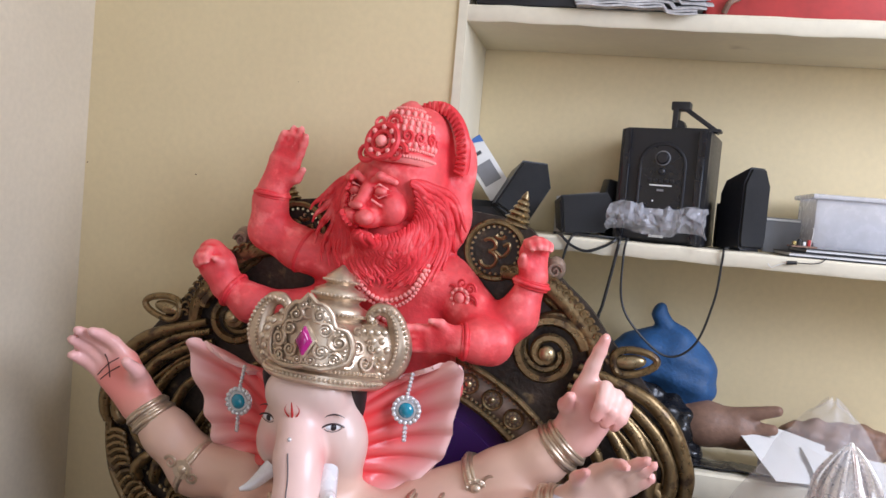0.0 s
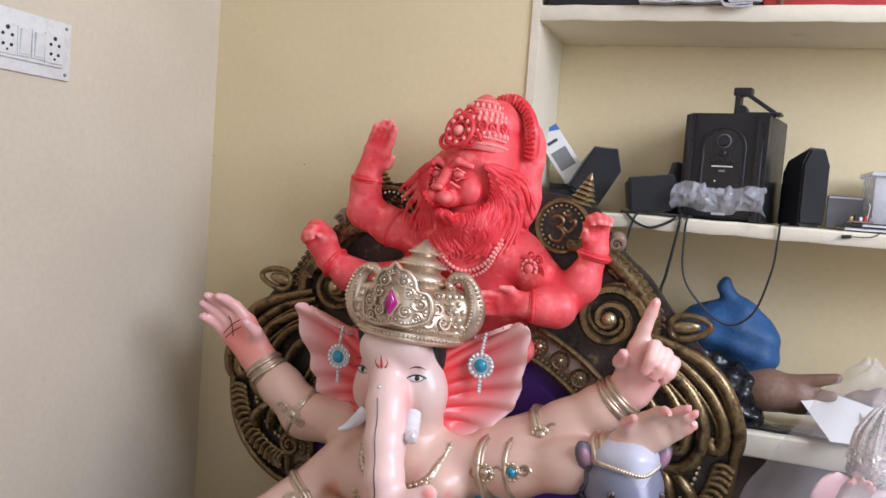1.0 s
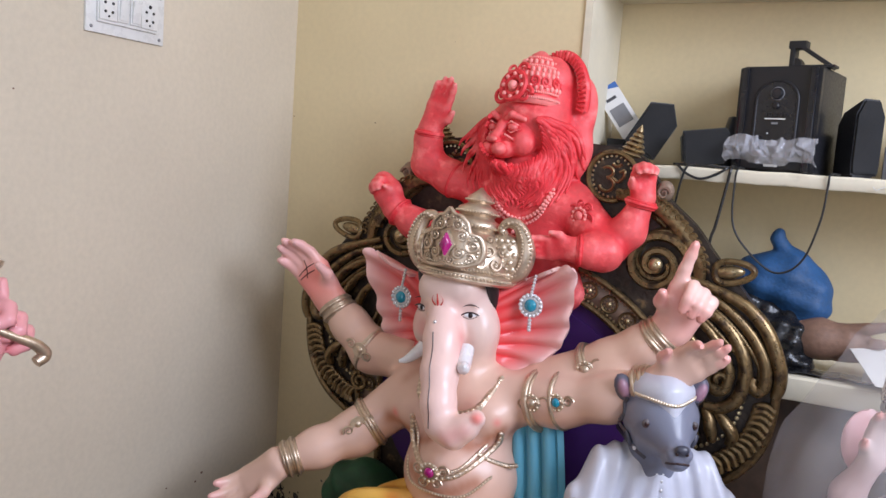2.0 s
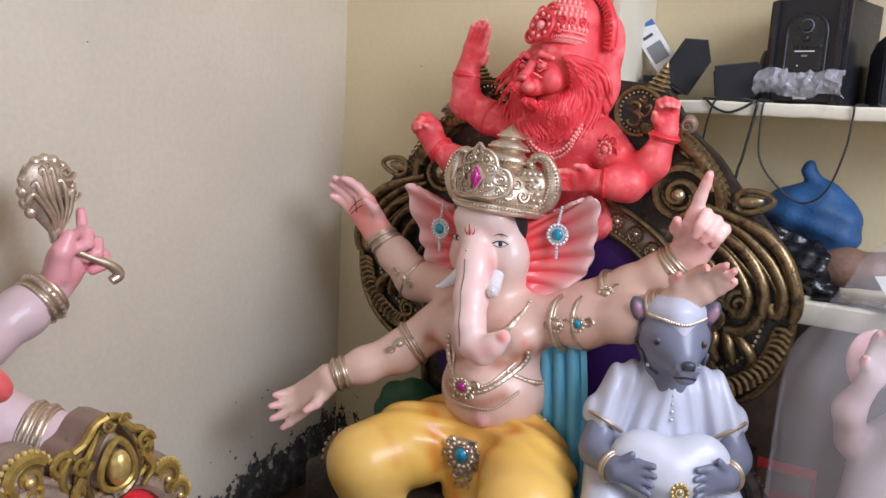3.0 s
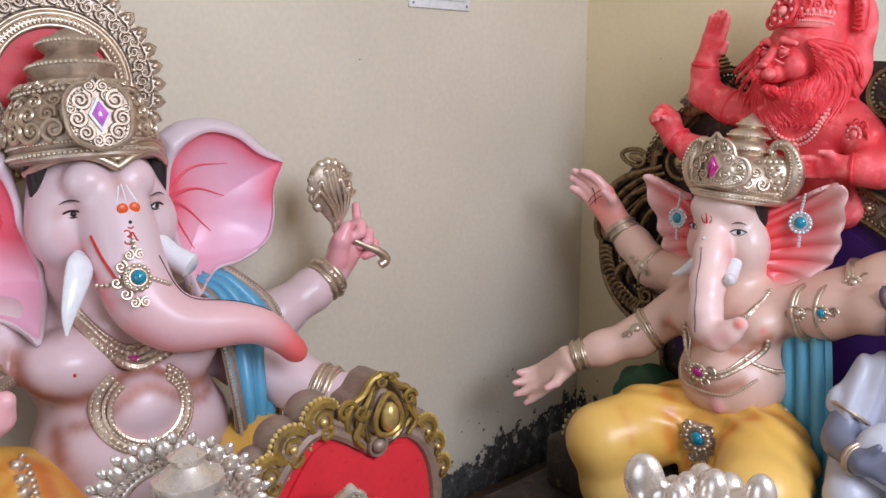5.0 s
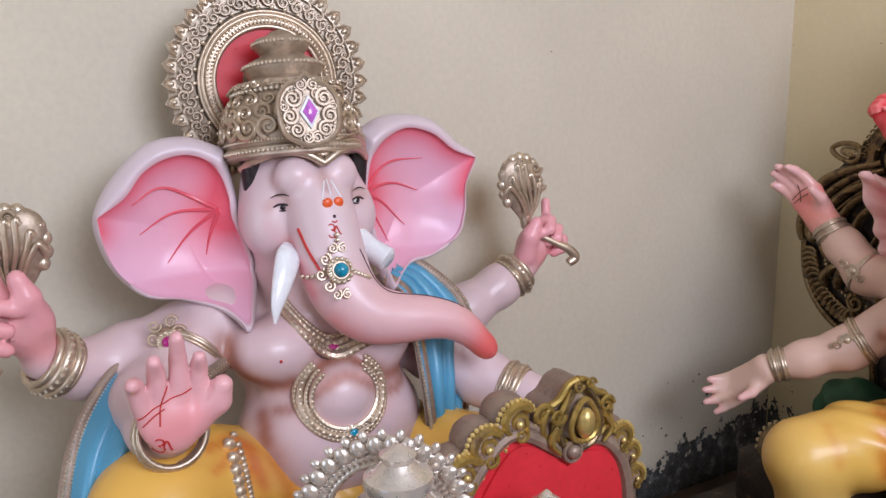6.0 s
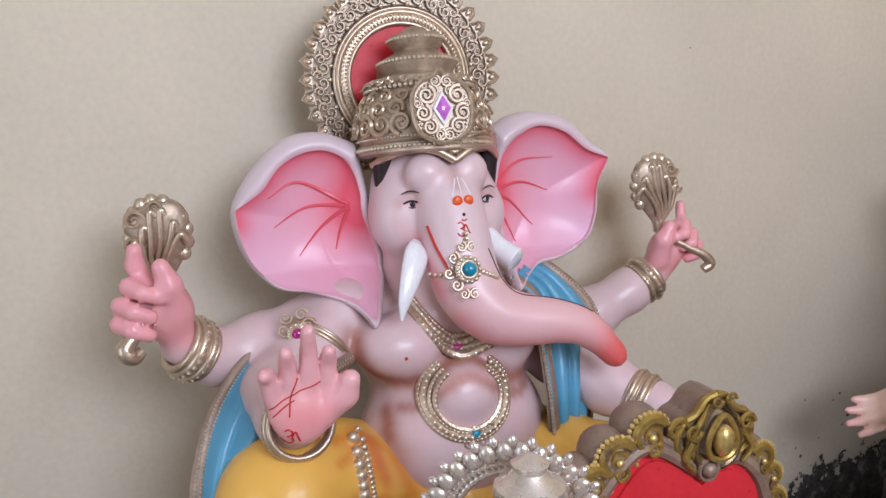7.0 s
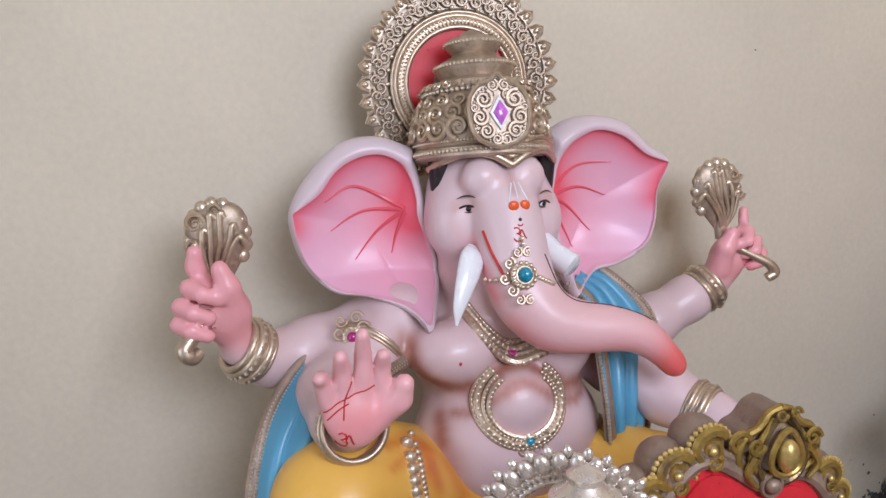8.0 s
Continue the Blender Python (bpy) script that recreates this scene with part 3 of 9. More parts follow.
# ---------------------------------------------------------------- seated elephant-headed figure in yellow
def figure_yellow():
    st = Statue()
    S, S2 = (0.71, 0.465, 0.355), (0.73, 0.485, 0.385)
    body = Clay()
    body.egg((-0.095, 1.42, 0.885), (0.120, 0.080, 0.085), S, 0.03)
    body.egg((-0.160, 1.372, 0.880), (0.056, 0.048, 0.046), S2, 0.014)
    body.egg((-0.032, 1.378, 0.893), (0.056, 0.048, 0.046), S2, 0.014)
    body.egg((-0.075, 1.385, 0.770), (0.112, 0.100, 0.095), S2, 0.04)
    body.egg((-0.078, 1.335, 0.805), (0.055, 0.050, 0.042), S2, 0.016)
    body.egg((-0.055, 1.295, 0.735), (0.013, 0.010, 0.017), (0.70, 0.30, 0.28), 0.012)
    # head
    H = (0.735, 0.545, 0.48)
    body.egg((-0.122, 1.430, 1.085), (0.071, 0.076, 0.090), H, 0.03)
    body.egg((-0.172, 1.405, 1.036), (0.032, 0.038, 0.044), H, 0.025)
    body.egg((-0.066, 1.406, 1.042), (0.034, 0.040, 0.046), H, 0.025)
    body.egg((-0.150, 1.375, 1.118), (0.034, 0.026, 0.030), H, 0.03)
    body.egg((-0.100, 1.375, 1.122), (0.034, 0.026, 0.030), H, 0.03)
    body.cone((-0.11, 1.43, 1.02), (-0.10, 1.43, 0.93), 0.062, 0.07, S, 0.03)
    torso = Clay()
    torso.items = list(body.items)
    body.limb([(-0.128, 1.374, 1.085, 0.032), (-0.114, 1.342, 1.03, 0.0345), (-0.100, 1.308, 0.975, 0.0335), (-0.087, 1.284, 0.925, 0.031), (-0.074, 1.276, 0.892, 0.028),
               (-0.048, 1.270, 0.884, 0.027), (-0.024, 1.268, 0.900, 0.021), (-0.006, 1.268, 0.918, 0.016)], (0.86, 0.60, 0.54), 0.012)
    body.egg((-0.002, 1.258, 0.922), (0.008, 0.008, 0.007), (0.75, 0.10, 0.08), 0.006)
    # arms
    body.limb([(-0.200, 1.420, 0.900, 0.052), (-0.288, 1.352, 0.812, 0.042), (-0.345, 1.300, 0.782, 0.036), (-0.398, 1.255, 0.757, 0.025)], S2, 0.025)
    hand(body, (-0.402, 1.250, 0.752), (-0.62, -0.28, -0.62), (0.5, -0.3, -0.7), 0.150, S2, (0.88, 0.50, 0.46), (16, 40, 55, 60), 0.06, 50)
    body.limb([(-0.240, 1.470, 0.940, 0.047), (-0.333, 1.470, 0.945, 0.043), (-0.390, 1.467, 0.995, 0.037), (-0.432, 1.463, 1.035, 0.028)], S, 0.025)
    hand(body, (-0.438, 1.460, 1.042), (-0.62, -0.08, 0.76), (0.76, 0.0, 0.62), 0.165, (0.87, 0.48, 0.43), (0.88, 0.50, 0.47), (55, 48, 46, 52), 0.02, 60, (0.84, 0.27, 0.23))
    body.limb([(-0.005, 1.425, 0.920, 0.052), (0.100, 1.405, 0.938, 0.046), (0.192, 1.385, 0.966, 0.040), (0.278, 1.362, 1.014, 0.026)], S2, 0.025)
    hand(body, (0.282, 1.360, 1.018), (0.66, -0.2, 0.62), (-0.6, -0.2, 0.6), 0.135, S2, PINK, (55, 25, 8, 4), 0.05, 30)
    body.limb([(0.060, 1.450, 0.955, 0.045), (0.176, 1.447, 1.013, 0.041), (0.230, 1.444, 1.052, 0.036), (0.272, 1.441, 1.088, 0.028)], S, 0.025)
    hand(body, (0.274, 1.440, 1.092), (0.42, -0.12, 0.88), (-0.4, -0.1, 0.3), 0.165, (0.86, 0.55, 0.48), PINK, (4, 165, 165, 165), 0.10, 60, (0.86, 0.45, 0.40))
    # brown airbrush paint, with the shade of the creases put into the colour
    blush, crease_shade = (0.80, 0.22, 0.20), (0.42, 0.16, 0.085)
    strokes = [([(-0.215, 1.34, 0.86), (-0.165, 1.32, 0.835), (-0.115, 1.32, 0.85)], 0.014, crease_shade, 0.85), ([(-0.085, 1.32, 0.855), (-0.030, 1.33, 0.845), (0.020, 1.35, 0.875)], 0.014, crease_shade, 0.85),
               ([(-0.150, 1.30, 0.79), (-0.08, 1.28, 0.762), (-0.01, 1.30, 0.79)], 0.014, crease_shade, 0.8), ([(-0.172, 1.35, 1.045), (-0.168, 1.345, 1.015)], 0.016, blush, 0.45), ([(-0.080, 1.345, 1.035), (-0.070, 1.345, 1.005)], 0.016, blush, 0.55),
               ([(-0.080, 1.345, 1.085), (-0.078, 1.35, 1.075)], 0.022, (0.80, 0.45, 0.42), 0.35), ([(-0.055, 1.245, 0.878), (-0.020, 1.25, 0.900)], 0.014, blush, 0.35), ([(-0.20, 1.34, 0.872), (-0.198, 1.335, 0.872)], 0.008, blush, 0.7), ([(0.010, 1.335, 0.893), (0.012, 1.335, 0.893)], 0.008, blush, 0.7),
               ([(-0.225, 1.40, 0.865), (-0.215, 1.39, 0.83)], 0.016, crease_shade, 0.7), ([(-0.19, 1.33, 0.70), (-0.12, 1.29, 0.672), (-0.05, 1.285, 0.672), (0.03, 1.32, 0.71)], 0.016, (0.68, 0.25, 0.10), 0.8), ([(-0.060, 1.33, 0.955), (-0.055, 1.33, 0.92), (-0.075, 1.32, 0.885)], 0.014, (0.68, 0.34, 0.26), 0.45), ([(-0.300, 1.34, 0.80), (-0.29, 1.33, 0.79)], 0.018, crease_shade, 0.35), ([(0.10, 1.37, 0.905), (0.16, 1.36, 0.925)], 0.020, (0.70, 0.38, 0.28), 0.45), ([(-0.185, 1.385, 0.955), (-0.20, 1.38, 0.93)], 0.014, crease_shade, 0.5), ([(-0.19, 1.37, 1.06), (-0.195, 1.375, 1.03)], 0.012, (0.74, 0.36, 0.33), 0.5), ([(0.02, 1.39, 0.880), (0.03, 1.38, 0.86)], 0.018, crease_shade, 0.8)]
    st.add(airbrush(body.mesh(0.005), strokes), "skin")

    # dhoti
    Y, Y2 = (0.84, 0.50, 0.095), (0.86, 0.56, 0.16)
    d = Clay()
    d.limb([(-0.130, 1.390, 0.660, 0.085), (-0.215, 1.290, 0.642, 0.080), (-0.262, 1.205, 0.622, 0.074)], Y, 0.03)
    d.limb([(-0.262, 1.205, 0.618, 0.072), (-0.250, 1.225, 0.515, 0.062), (-0.225, 1.250, 0.400, 0.055)], Y2, 0.03)
    d.limb([(-0.020, 1.390, 0.665, 0.090), (0.050, 1.300, 0.645, 0.086), (0.085, 1.215, 0.625, 0.080)], Y, 0.03)
    d.limb([(0.085, 1.215, 0.620, 0.078), (0.090, 1.235, 0.510, 0.066), (0.090, 1.260, 0.400, 0.058)], Y2, 0.03)
    d.egg((-0.075, 1.400, 0.680), (0.135, 0.10, 0.055), (0.78, 0.36, 0.06), 0.03)
    d.cone((-0.07, 1.33, 0.65), (-0.07, 1.30, 0.40), 0.050, 0.085, Y, 0.03)

    def pleats(P):
        x, y, z = P[..., 0], P[..., 1], P[..., 2]
        return 0.0036 * np.sin((y * 0.9 + z * 0.75 + 0.35 * np.abs(x + 0.07)) * 120) * np.clip((y - 1.21) * 11, 0.05, 1.3)
    amber = (0.66, 0.20, 0.015)
    st.add(airbrush(d.mesh(0.005, pleats), [([(-0.19, 1.32, 0.69), (-0.15, 1.27, 0.66), (-0.10, 1.25, 0.60), (-0.085, 1.24, 0.53)], 0.016, amber, 0.8), ([(0.05, 1.33, 0.715), (-0.01, 1.25, 0.67), (-0.035, 1.22, 0.60), (-0.03, 1.21, 0.52)], 0.016, amber, 0.8),
                                             ([(-0.23, 1.22, 0.675), (-0.19, 1.20, 0.64)], 0.010, amber, 0.35), ([(0.08, 1.32, 0.70), (0.09, 1.36, 0.68)], 0.03, amber, 0.4)]), "skin")

    # feet
    ft = Clay()
    for x in (-0.205, 0.09):
        ft.limb([(x, 1.25, 0.39, 0.045), (x, 1.20, 0.345, 0.042), (x - 0.01, 1.13, 0.335, 0.030)], S2, 0.02)
    st.add(ft.mesh(0.008), "skin")

    # lines painted on the raised palm
    for pts in ([(-0.505, 1.40, 1.085), (-0.487, 1.40, 1.105), (-0.468, 1.40, 1.118)], [(-0.492, 1.40, 1.122), (-0.486, 1.40, 1.104), (-0.482, 1.40, 1.084)], [(-0.500, 1.40, 1.078), (-0.484, 1.40, 1.092), (-0.466, 1.40, 1.104)]):
        st.add(tube(body.drape(spline(pts, 6), (0, 1, 0), 0.0002), 0.0009, 5), "ink")
    # ears
    deep, ins, rim = (0.72, 0.035, 0.04), (0.84, 0.20, 0.19), (0.88, 0.56, 0.53)
    ear(st, [(-0.062, 1.425, 1.118), (-0.052, 1.420, 1.085), (-0.048, 1.420, 1.05), (-0.058, 1.412, 1.015), (-0.050, 1.408, 0.985)],
        [(0.004, 1.446, 1.142), (0.096, 1.420, 1.179), (0.092, 1.450, 1.094), (0.072, 1.450, 1.018), (-0.018, 1.416, 0.950)], (0, 1, 0), 7, 0.011, 0.026, ins, rim, deep)
    ear(st, [(-0.190, 1.430, 1.118), (-0.198, 1.425, 1.085), (-0.202, 1.425, 1.05), (-0.198, 1.42, 1.015), (-0.195, 1.415, 0.985)],
        [(-0.245, 1.440, 1.120), (-0.352, 1.448, 1.160), (-0.330, 1.475, 1.050), (-0.300, 1.468, 0.985), (-0.262, 1.450, 0.950)], (0, 1, 0), 7, 0.011, 0.026, ins, rim, deep)

    # hair, eyes, brows
    hr = Clay()
    for s, x0 in ((-1, -0.188), (1, -0.056)):
        for k in range(5):
            hr.egg((x0 + 0.004 * s, 1.408 + 0.004 * k, 1.135 - 0.014 * k), 0.014 - 0.0014 * k, (0.02, 0.01, 0.012), 0.01)
    st.add(hr.mesh(0.005), "hair")
    for x, y, s in ((-0.075, 1.3655, 1), (-0.176, 1.374, -1)):
        y = body.drape([(x, y, 1.074)], (0, 1, 0), 0.0)[0][1] + 0.001
        m = frame_to((x, y, 1.074), (1, 0.45 * s, 0.06 * s), (0, -0.1, 1))
        st.add(moved(ball((0, 0.001, 0), (0.0150, 0.0045, 0.0058), 14, 7), m), "white")
        st.add(moved(ball((0.001, -0.0022, 0.0002), (0.0050, 0.0024, 0.0050), 10, 6), m), "hair")
        t = np.linspace(-1, 1, 12)
        st.add(moved(tube(np.stack([0.017 * t, -0.003 + 0 * t, 0.0064 - 0.006 * t ** 2], 1), 0.0014, 5), m), "ink")
        st.add(moved(tube(np.stack([0.013 * t, -0.003 + 0 * t, -0.0062 + 0.005 * t ** 2], 1), 0.0006, 5), m), "ink")
        st.add(moved(tube(np.stack([0.015 * t + 0.002 * s, -0.004 + 0 * t, 0.021 - 0.005 * t ** 2 - 0.001 * t * s], 1), 0.0011 * (1.2 - t * t), 5), m), "ink")
    # forehead mark and line down the trunk
    m = frame_to(body.drape([(-0.128, 1.3165, 1.094)], (0, 1, 0), 0.0015)[0], (1, 0, 0.04), (0, -0.25, 1))
    t = np.linspace(0, 1, 10)
    for s in (-1, 1):
        st.add(moved(tube(np.stack([s * 0.011 * np.sin(t * 2.4), 0 * t, -0.010 + 0.024 * t], 1), 0.0016 * (1.15 - t), 5), m), "red_line")
    st.add(moved(tube([(0, 0, -0.016), (0, -0.001, 0), (0, 0, 0.018)], [0.0008, 0.0022, 0.0008], 5), m), "red_line")
    st.add(beads(body.drape([(-0.122, 1.306, 1.062)], (0, 1, 0)), 0.0035), "pearl")
    line = spline([(-0.1185, 1.297, 1.046), (-0.109, 1.284, 1.010), (-0.099, 1.264, 0.965), (-0.090, 1.247, 0.925), (-0.086, 1.243, 0.890)], 6)
    st.add(tube(body.drape(line, (0, 1, 0), 0.0004), 0.0009, 5), "ink")
    # tusks
    st.add(tube(spline([(-0.074, 1.362, 1.012, 0.014), (-0.062, 1.325, 0.990, 0.013), (-0.052, 1.305, 0.992, 0.008), (-0.046, 1.296, 0.998, 0.002)], 5)[:, :3],
                spline([(0.015,), (0.014,), (0.010,), (0.003,)], 5)[:, 0], 10), "white")
    st.add(tube(spline([(-0.165, 1.372, 1.000), (-0.185, 1.350, 0.978), (-0.200, 1.338, 0.972)], 5), np.linspace(0.014, 0.003, 11), 10), "white")
    st.add(ball(body.drape([(-0.070, 1.34, 1.012)], (0, 1, 0), -0.002)[0], (0.005, 0.005, 0.011), 10, 7), "red_line")

    # crown
    axis = pose(-0.112, 1.425, 1.128, -7, 3, 0)
    prof = [(0.086, 0.0), (0.093, 0.005), (0.093, 0.017), (0.087, 0.021), (0.090, 0.032), (0.086, 0.056), (0.074, 0.078), (0.058, 0.092), (0.047, 0.097), (0.051, 0.105), (0.048, 0.115), (0.037, 0.120),
            (0.033, 0.124), (0.040, 0.132), (0.038, 0.140), (0.026, 0.146), (0.021, 0.149), (0.026, 0.155), (0.022, 0.163), (0.010, 0.172), (0.002, 0.180)]
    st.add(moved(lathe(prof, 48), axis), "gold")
    for z, r, b in ((0.011, 0.094, 0.0034), (0.025, 0.089, 0.0028), (0.105, 0.052, 0.003), (0.132, 0.041, 0.0028), (0.155, 0.027, 0.0022)):
        a = np.arange(int(2 * math.pi * r / (b * 2.1))) * b * 2.1 / r
        st.add(moved(beads(np.stack([r * np.cos(a), r * np.sin(a), z + 0 * a], 1), b), axis), "gold")
    rng = np.random.RandomState(4)
    for row, (z, r, size, cnt) in enumerate(((0.042, 0.090, 0.013, 20), (0.064, 0.084, 0.012, 20), (0.083, 0.070, 0.009, 18))):
        for i in range(cnt):
            a = (i + 0.5 * row) * 2 * math.pi / cnt
            q = axis @ pose(r * math.cos(a), r * math.sin(a), z, -12 - 14 * row, 0, math.degrees(a) + 90)
            st.add(moved(scroll(1.5, size, 0.24, 1 if i % 2 else -1, 22, start=rng.rand() * 6), q), "gold")
            st.add(moved(ball((0, -0.002, 0), size * 0.2, 6, 4), q), "gold")
    # front crest with its lozenge: a leaf-shaped plate bent round the dome
    face = frame_to((-0.112, 1.326, 1.205), (1, -0.03, 0.02), (0.02, 0.10, 1))
    lobe = spline([(0, 0.066), (0.012, 0.054), (0.022, 0.052), (0.034, 0.040), (0.040, 0.022), (0.056, 0.016), (0.064, -0.006), (0.058, -0.028), (0.030, -0.038), (0, -0.036)], 5)

    def bent(piece):
        V, F = np.array(piece[0]), piece[1]
        V[:, 1] += 6.0 * V[:, 0] ** 2
        return moved((V, F), face)
    grid = [grid_sheet(lambda u, v, q=q: (q * np.interp(v, np.linspace(0, 1, len(lobe)), lobe[:, 0]) * u, 0.006, np.interp(v, np.linspace(0, 1, len(lobe)), lobe[:, 1]) * u), 8, 40, 0.006) for q in (-1, 1)]
    for q, sheet in zip((-1, 1), grid):
        st.add(bent(sheet), "gold")
        st.add(bent(tube(np.stack([q * lobe[:, 0], 0 * lobe[:, 0], lobe[:, 1]], 1), 0.0036, 7)), "gold")
        st.add(bent(beads(even(np.stack([q * 0.86 * lobe[:, 0], 0 * lobe[:, 0], 0.86 * lobe[:, 1]], 1), 0.006), 0.0024)), "gold")
        for x, z, r, hd in ((0.018, 0.036, 0.011, 1), (0.027, 0.016, 0.011, -1), (0.046, 0.000, 0.013, 1), (0.024, -0.014, 0.011, 1), (0.042, -0.024, 0.010, -1), (0.010, -0.027, 0.008, 1), (0.008, 0.050, 0.007, -1), (0.034, -0.004, 0.006, -1)):
            st.add(bent(moved(scroll(1.7, r, 0.27, q * hd, 26, start=1.57 + q * 0.6), pose(q * x, -0.001, z))), "gold")
            st.add(bent(ball((q * x, -0.003, z), r * 0.24, 7, 5)), "gold")
    V, F = lathe([(0.026, 0), (0.024, 0.006), (0.01, 0.008)], 4)
    st.add(moved((V * vec(0.66, 1.05, 1), F), face @ pose(0, 0.003, 0, 90)), "gold")
    V, F = lathe([(0.020, 0.0), (0.019, 0.009), (0.010, 0.013)], 4)
    st.add(moved((V * vec(0.62, 1.05, 1), F), face @ pose(0, -0.002, 0, 90)), "ruby")
    st.add(moved(ring((0, 0.000, 0.040), (0, 1, 0), 0.008, 0.0026, 16, 6), face), "gold")
    # side wings of the crown
    for s in (1, -1):
        def at(x, y, z):
            return (-0.112 + s * (x + 0.112), y, z)
        w = np.array([(*at(*r[:3]), r[3]) for r in ((-0.040, 1.425, 1.138, 0.014), (-0.010, 1.430, 1.160, 0.020), (0.000, 1.430, 1.190, 0.021), (-0.004, 1.430, 1.220, 0.016), (-0.016, 1.428, 1.242, 0.012), (-0.034, 1.425, 1.247, 0.010), (-0.046, 1.423, 1.236, 0.008), (-0.042, 1.421, 1.226, 0.006), (-0.034, 1.420, 1.230, 0.004))])
        w = spline(w, 7)
        st.add(tube(w[:, :3], w[:, 3], 12, flat=0.8, up=(0, 1, 0)), "gold")
        st.add(ball(at(-0.042, 1.430, 1.182), (0.040, 0.034, 0.046), 22, 14), "gold")
        for r in range(6):
            for q in range(5):
                u, v = -0.9 + 0.38 * q + 0.19 * (r % 2), -0.75 + 0.30 * r
                k = math.cos(v) * math.cos(u)
                p = at(-0.042 + 0.040 * math.cos(v) * math.sin(u), 1.430 - 0.034 * k, 1.182 + 0.046 * math.sin(v))
                st.add(ball(p, (0.0060, 0.0040, 0.0060), 8, 5), "gold")
        outer = w[:40, :3] + vec(s * 1.0, 0, 0.2) * w[:40, 3:4] * 0.75
        st.add(beads(even(outer + vec(0, -0.010, 0), 0.0075), 0.0036), "gold")
        st.add(beads(even(w[:, :3] + vec(0, -1, 0) * w[:, 3:4] * 0.85, 0.006), 0.0026), "gold")

    # ear drops
    for c, s in (((0.020, 1.428, 1.098), 1), ((-0.250, 1.425, 1.077), -1)):
        m = frame_to(c, (1, 0.08 * s, 0), (0, 0, 1))
        jewel(st, m, 0.024, "turquoise", "pearl", 16)
        st.add(moved(beads([(0, 0.002, z) for z in (-0.028, -0.035, -0.041, -0.046)], 0.0042), m), "pearl")
        st.add(moved(beads([(0.001 * k, 0.002, 0.025 + 0.006 * k) for k in range(6)], 0.0036), m), "pearl")

    # bangles and armlets
    for c, ax, r in (((-0.388, 1.263, 0.762), (-0.6, -0.5, -0.25), 0.031), ((-0.376, 1.272, 0.768), (-0.6, -0.5, -0.25), 0.032), ((-0.426, 1.464, 1.029), (-0.62, 0, 0.7), 0.033), ((-0.415, 1.465, 1.018), (-0.62, 0, 0.7), 0.034),
                     ((0.262, 1.367, 1.004), (0.8, -0.2, 0.45), 0.032), ((0.250, 1.371, 0.998), (0.8, -0.2, 0.45), 0.034), ((0.262, 1.442, 1.079), (0.7, 0, 0.7), 0.034), ((0.250, 1.443, 1.069), (0.7, 0, 0.7), 0.036)):
        bangle(st, c, ax, r, "gold", 0.0045)
    for c, ax, r in (((-0.268, 1.368, 0.832), (-0.65, -0.5, -0.55), 0.046), ((-0.335, 1.470, 0.948), (-0.8, 0, 0.4), 0.046), ((0.106, 1.404, 0.940), (0.95, -0.2, 0.22), 0.048), ((0.060, 1.413, 0.929), (0.95, -0.2, 0.22), 0.052), ((0.14, 1.448, 0.995), (0.85, 0, 0.5), 0.045)):
        bangle(st, c, ax, r, "gold", 0.005)
        a = np.array(Vector(ax).normalized())
        m = frame_to(np.array(c) + vec(0, -r - 0.003, 0.008), a, (0, 0, 1))
        jewel(st, m, 0.017, "turquoise" if abs(c[0] - 0.106) < 0.01 else "gold", "gold", 10)
        for s in (-1, 1):
            st.add(moved(scroll(1.4, 0.011, 0.26, s, 20), m @ pose(s * 0.022, 0.004, 0)), "gold")

    # necklaces, waist chain, belt
    def chain(pts, r, mat="gold", step=2.0):
        q = even(spline(pts, 10), r * step)
        lay = torso.drape(q, (0, 1, 0), r * 0.4)
        for _ in range(4):
            lay[1:-1, 1] = (lay[:-2, 1] + lay[1:-1, 1] + lay[2:, 1]) / 3
        st.add(tube(lay, r * 0.95, 7), mat)
        st.add(beads(lay + vec(0, -r * 0.4, 0), r * 0.85), mat)
    chain([(-0.165, 1.402, 0.945), (-0.145, 1.345, 0.910), (-0.08, 1.330, 0.885), (-0.035, 1.338, 0.905), (-0.015, 1.395, 0.955)], 0.0068)
    chain([(-0.170, 1.402, 0.952), (-0.145, 1.345, 0.922), (-0.08, 1.328, 0.897), (-0.030, 1.338, 0.918), (-0.010, 1.395, 0.965)], 0.0055)
    chain([(-0.155, 1.320, 0.880), (-0.150, 1.295, 0.830), (-0.100, 1.277, 0.795), (-0.045, 1.280, 0.800), (0.005, 1.315, 0.850), (0.012, 1.335, 0.880)], 0.0055)
    chain([(-0.150, 1.310, 0.870), (-0.135, 1.285, 0.820), (-0.095, 1.273, 0.803), (-0.045, 1.278, 0.810), (-0.010, 1.310, 0.850)], 0.0032)
    chain([(-0.160, 1.310, 0.800), (-0.140, 1.290, 0.765), (-0.09, 1.282, 0.760), (-0.03, 1.288, 0.765), (0.010, 1.325, 0.800)], 0.0030)
    chain([(-0.02, 1.305, 0.835), (0.020, 1.335, 0.815), (0.042, 1.365, 0.815)], 0.0045)
    jewel(st, frame_to((-0.088, 1.268, 0.803), (1, 0, 0), (0, -0.1, 1)), 0.020, "ruby", "gold", 12)
    for s in (-1, 1):
        for x, z, r in ((0.024, 0.004, 0.012), (0.014, -0.020, 0.010)):
            st.add(moved(scroll(1.5, r, 0.26, s, 20), frame_to((-0.088 + s * x, 1.273, 0.803 + z), (1, 0, 0), (0, 0, 1))), "gold")
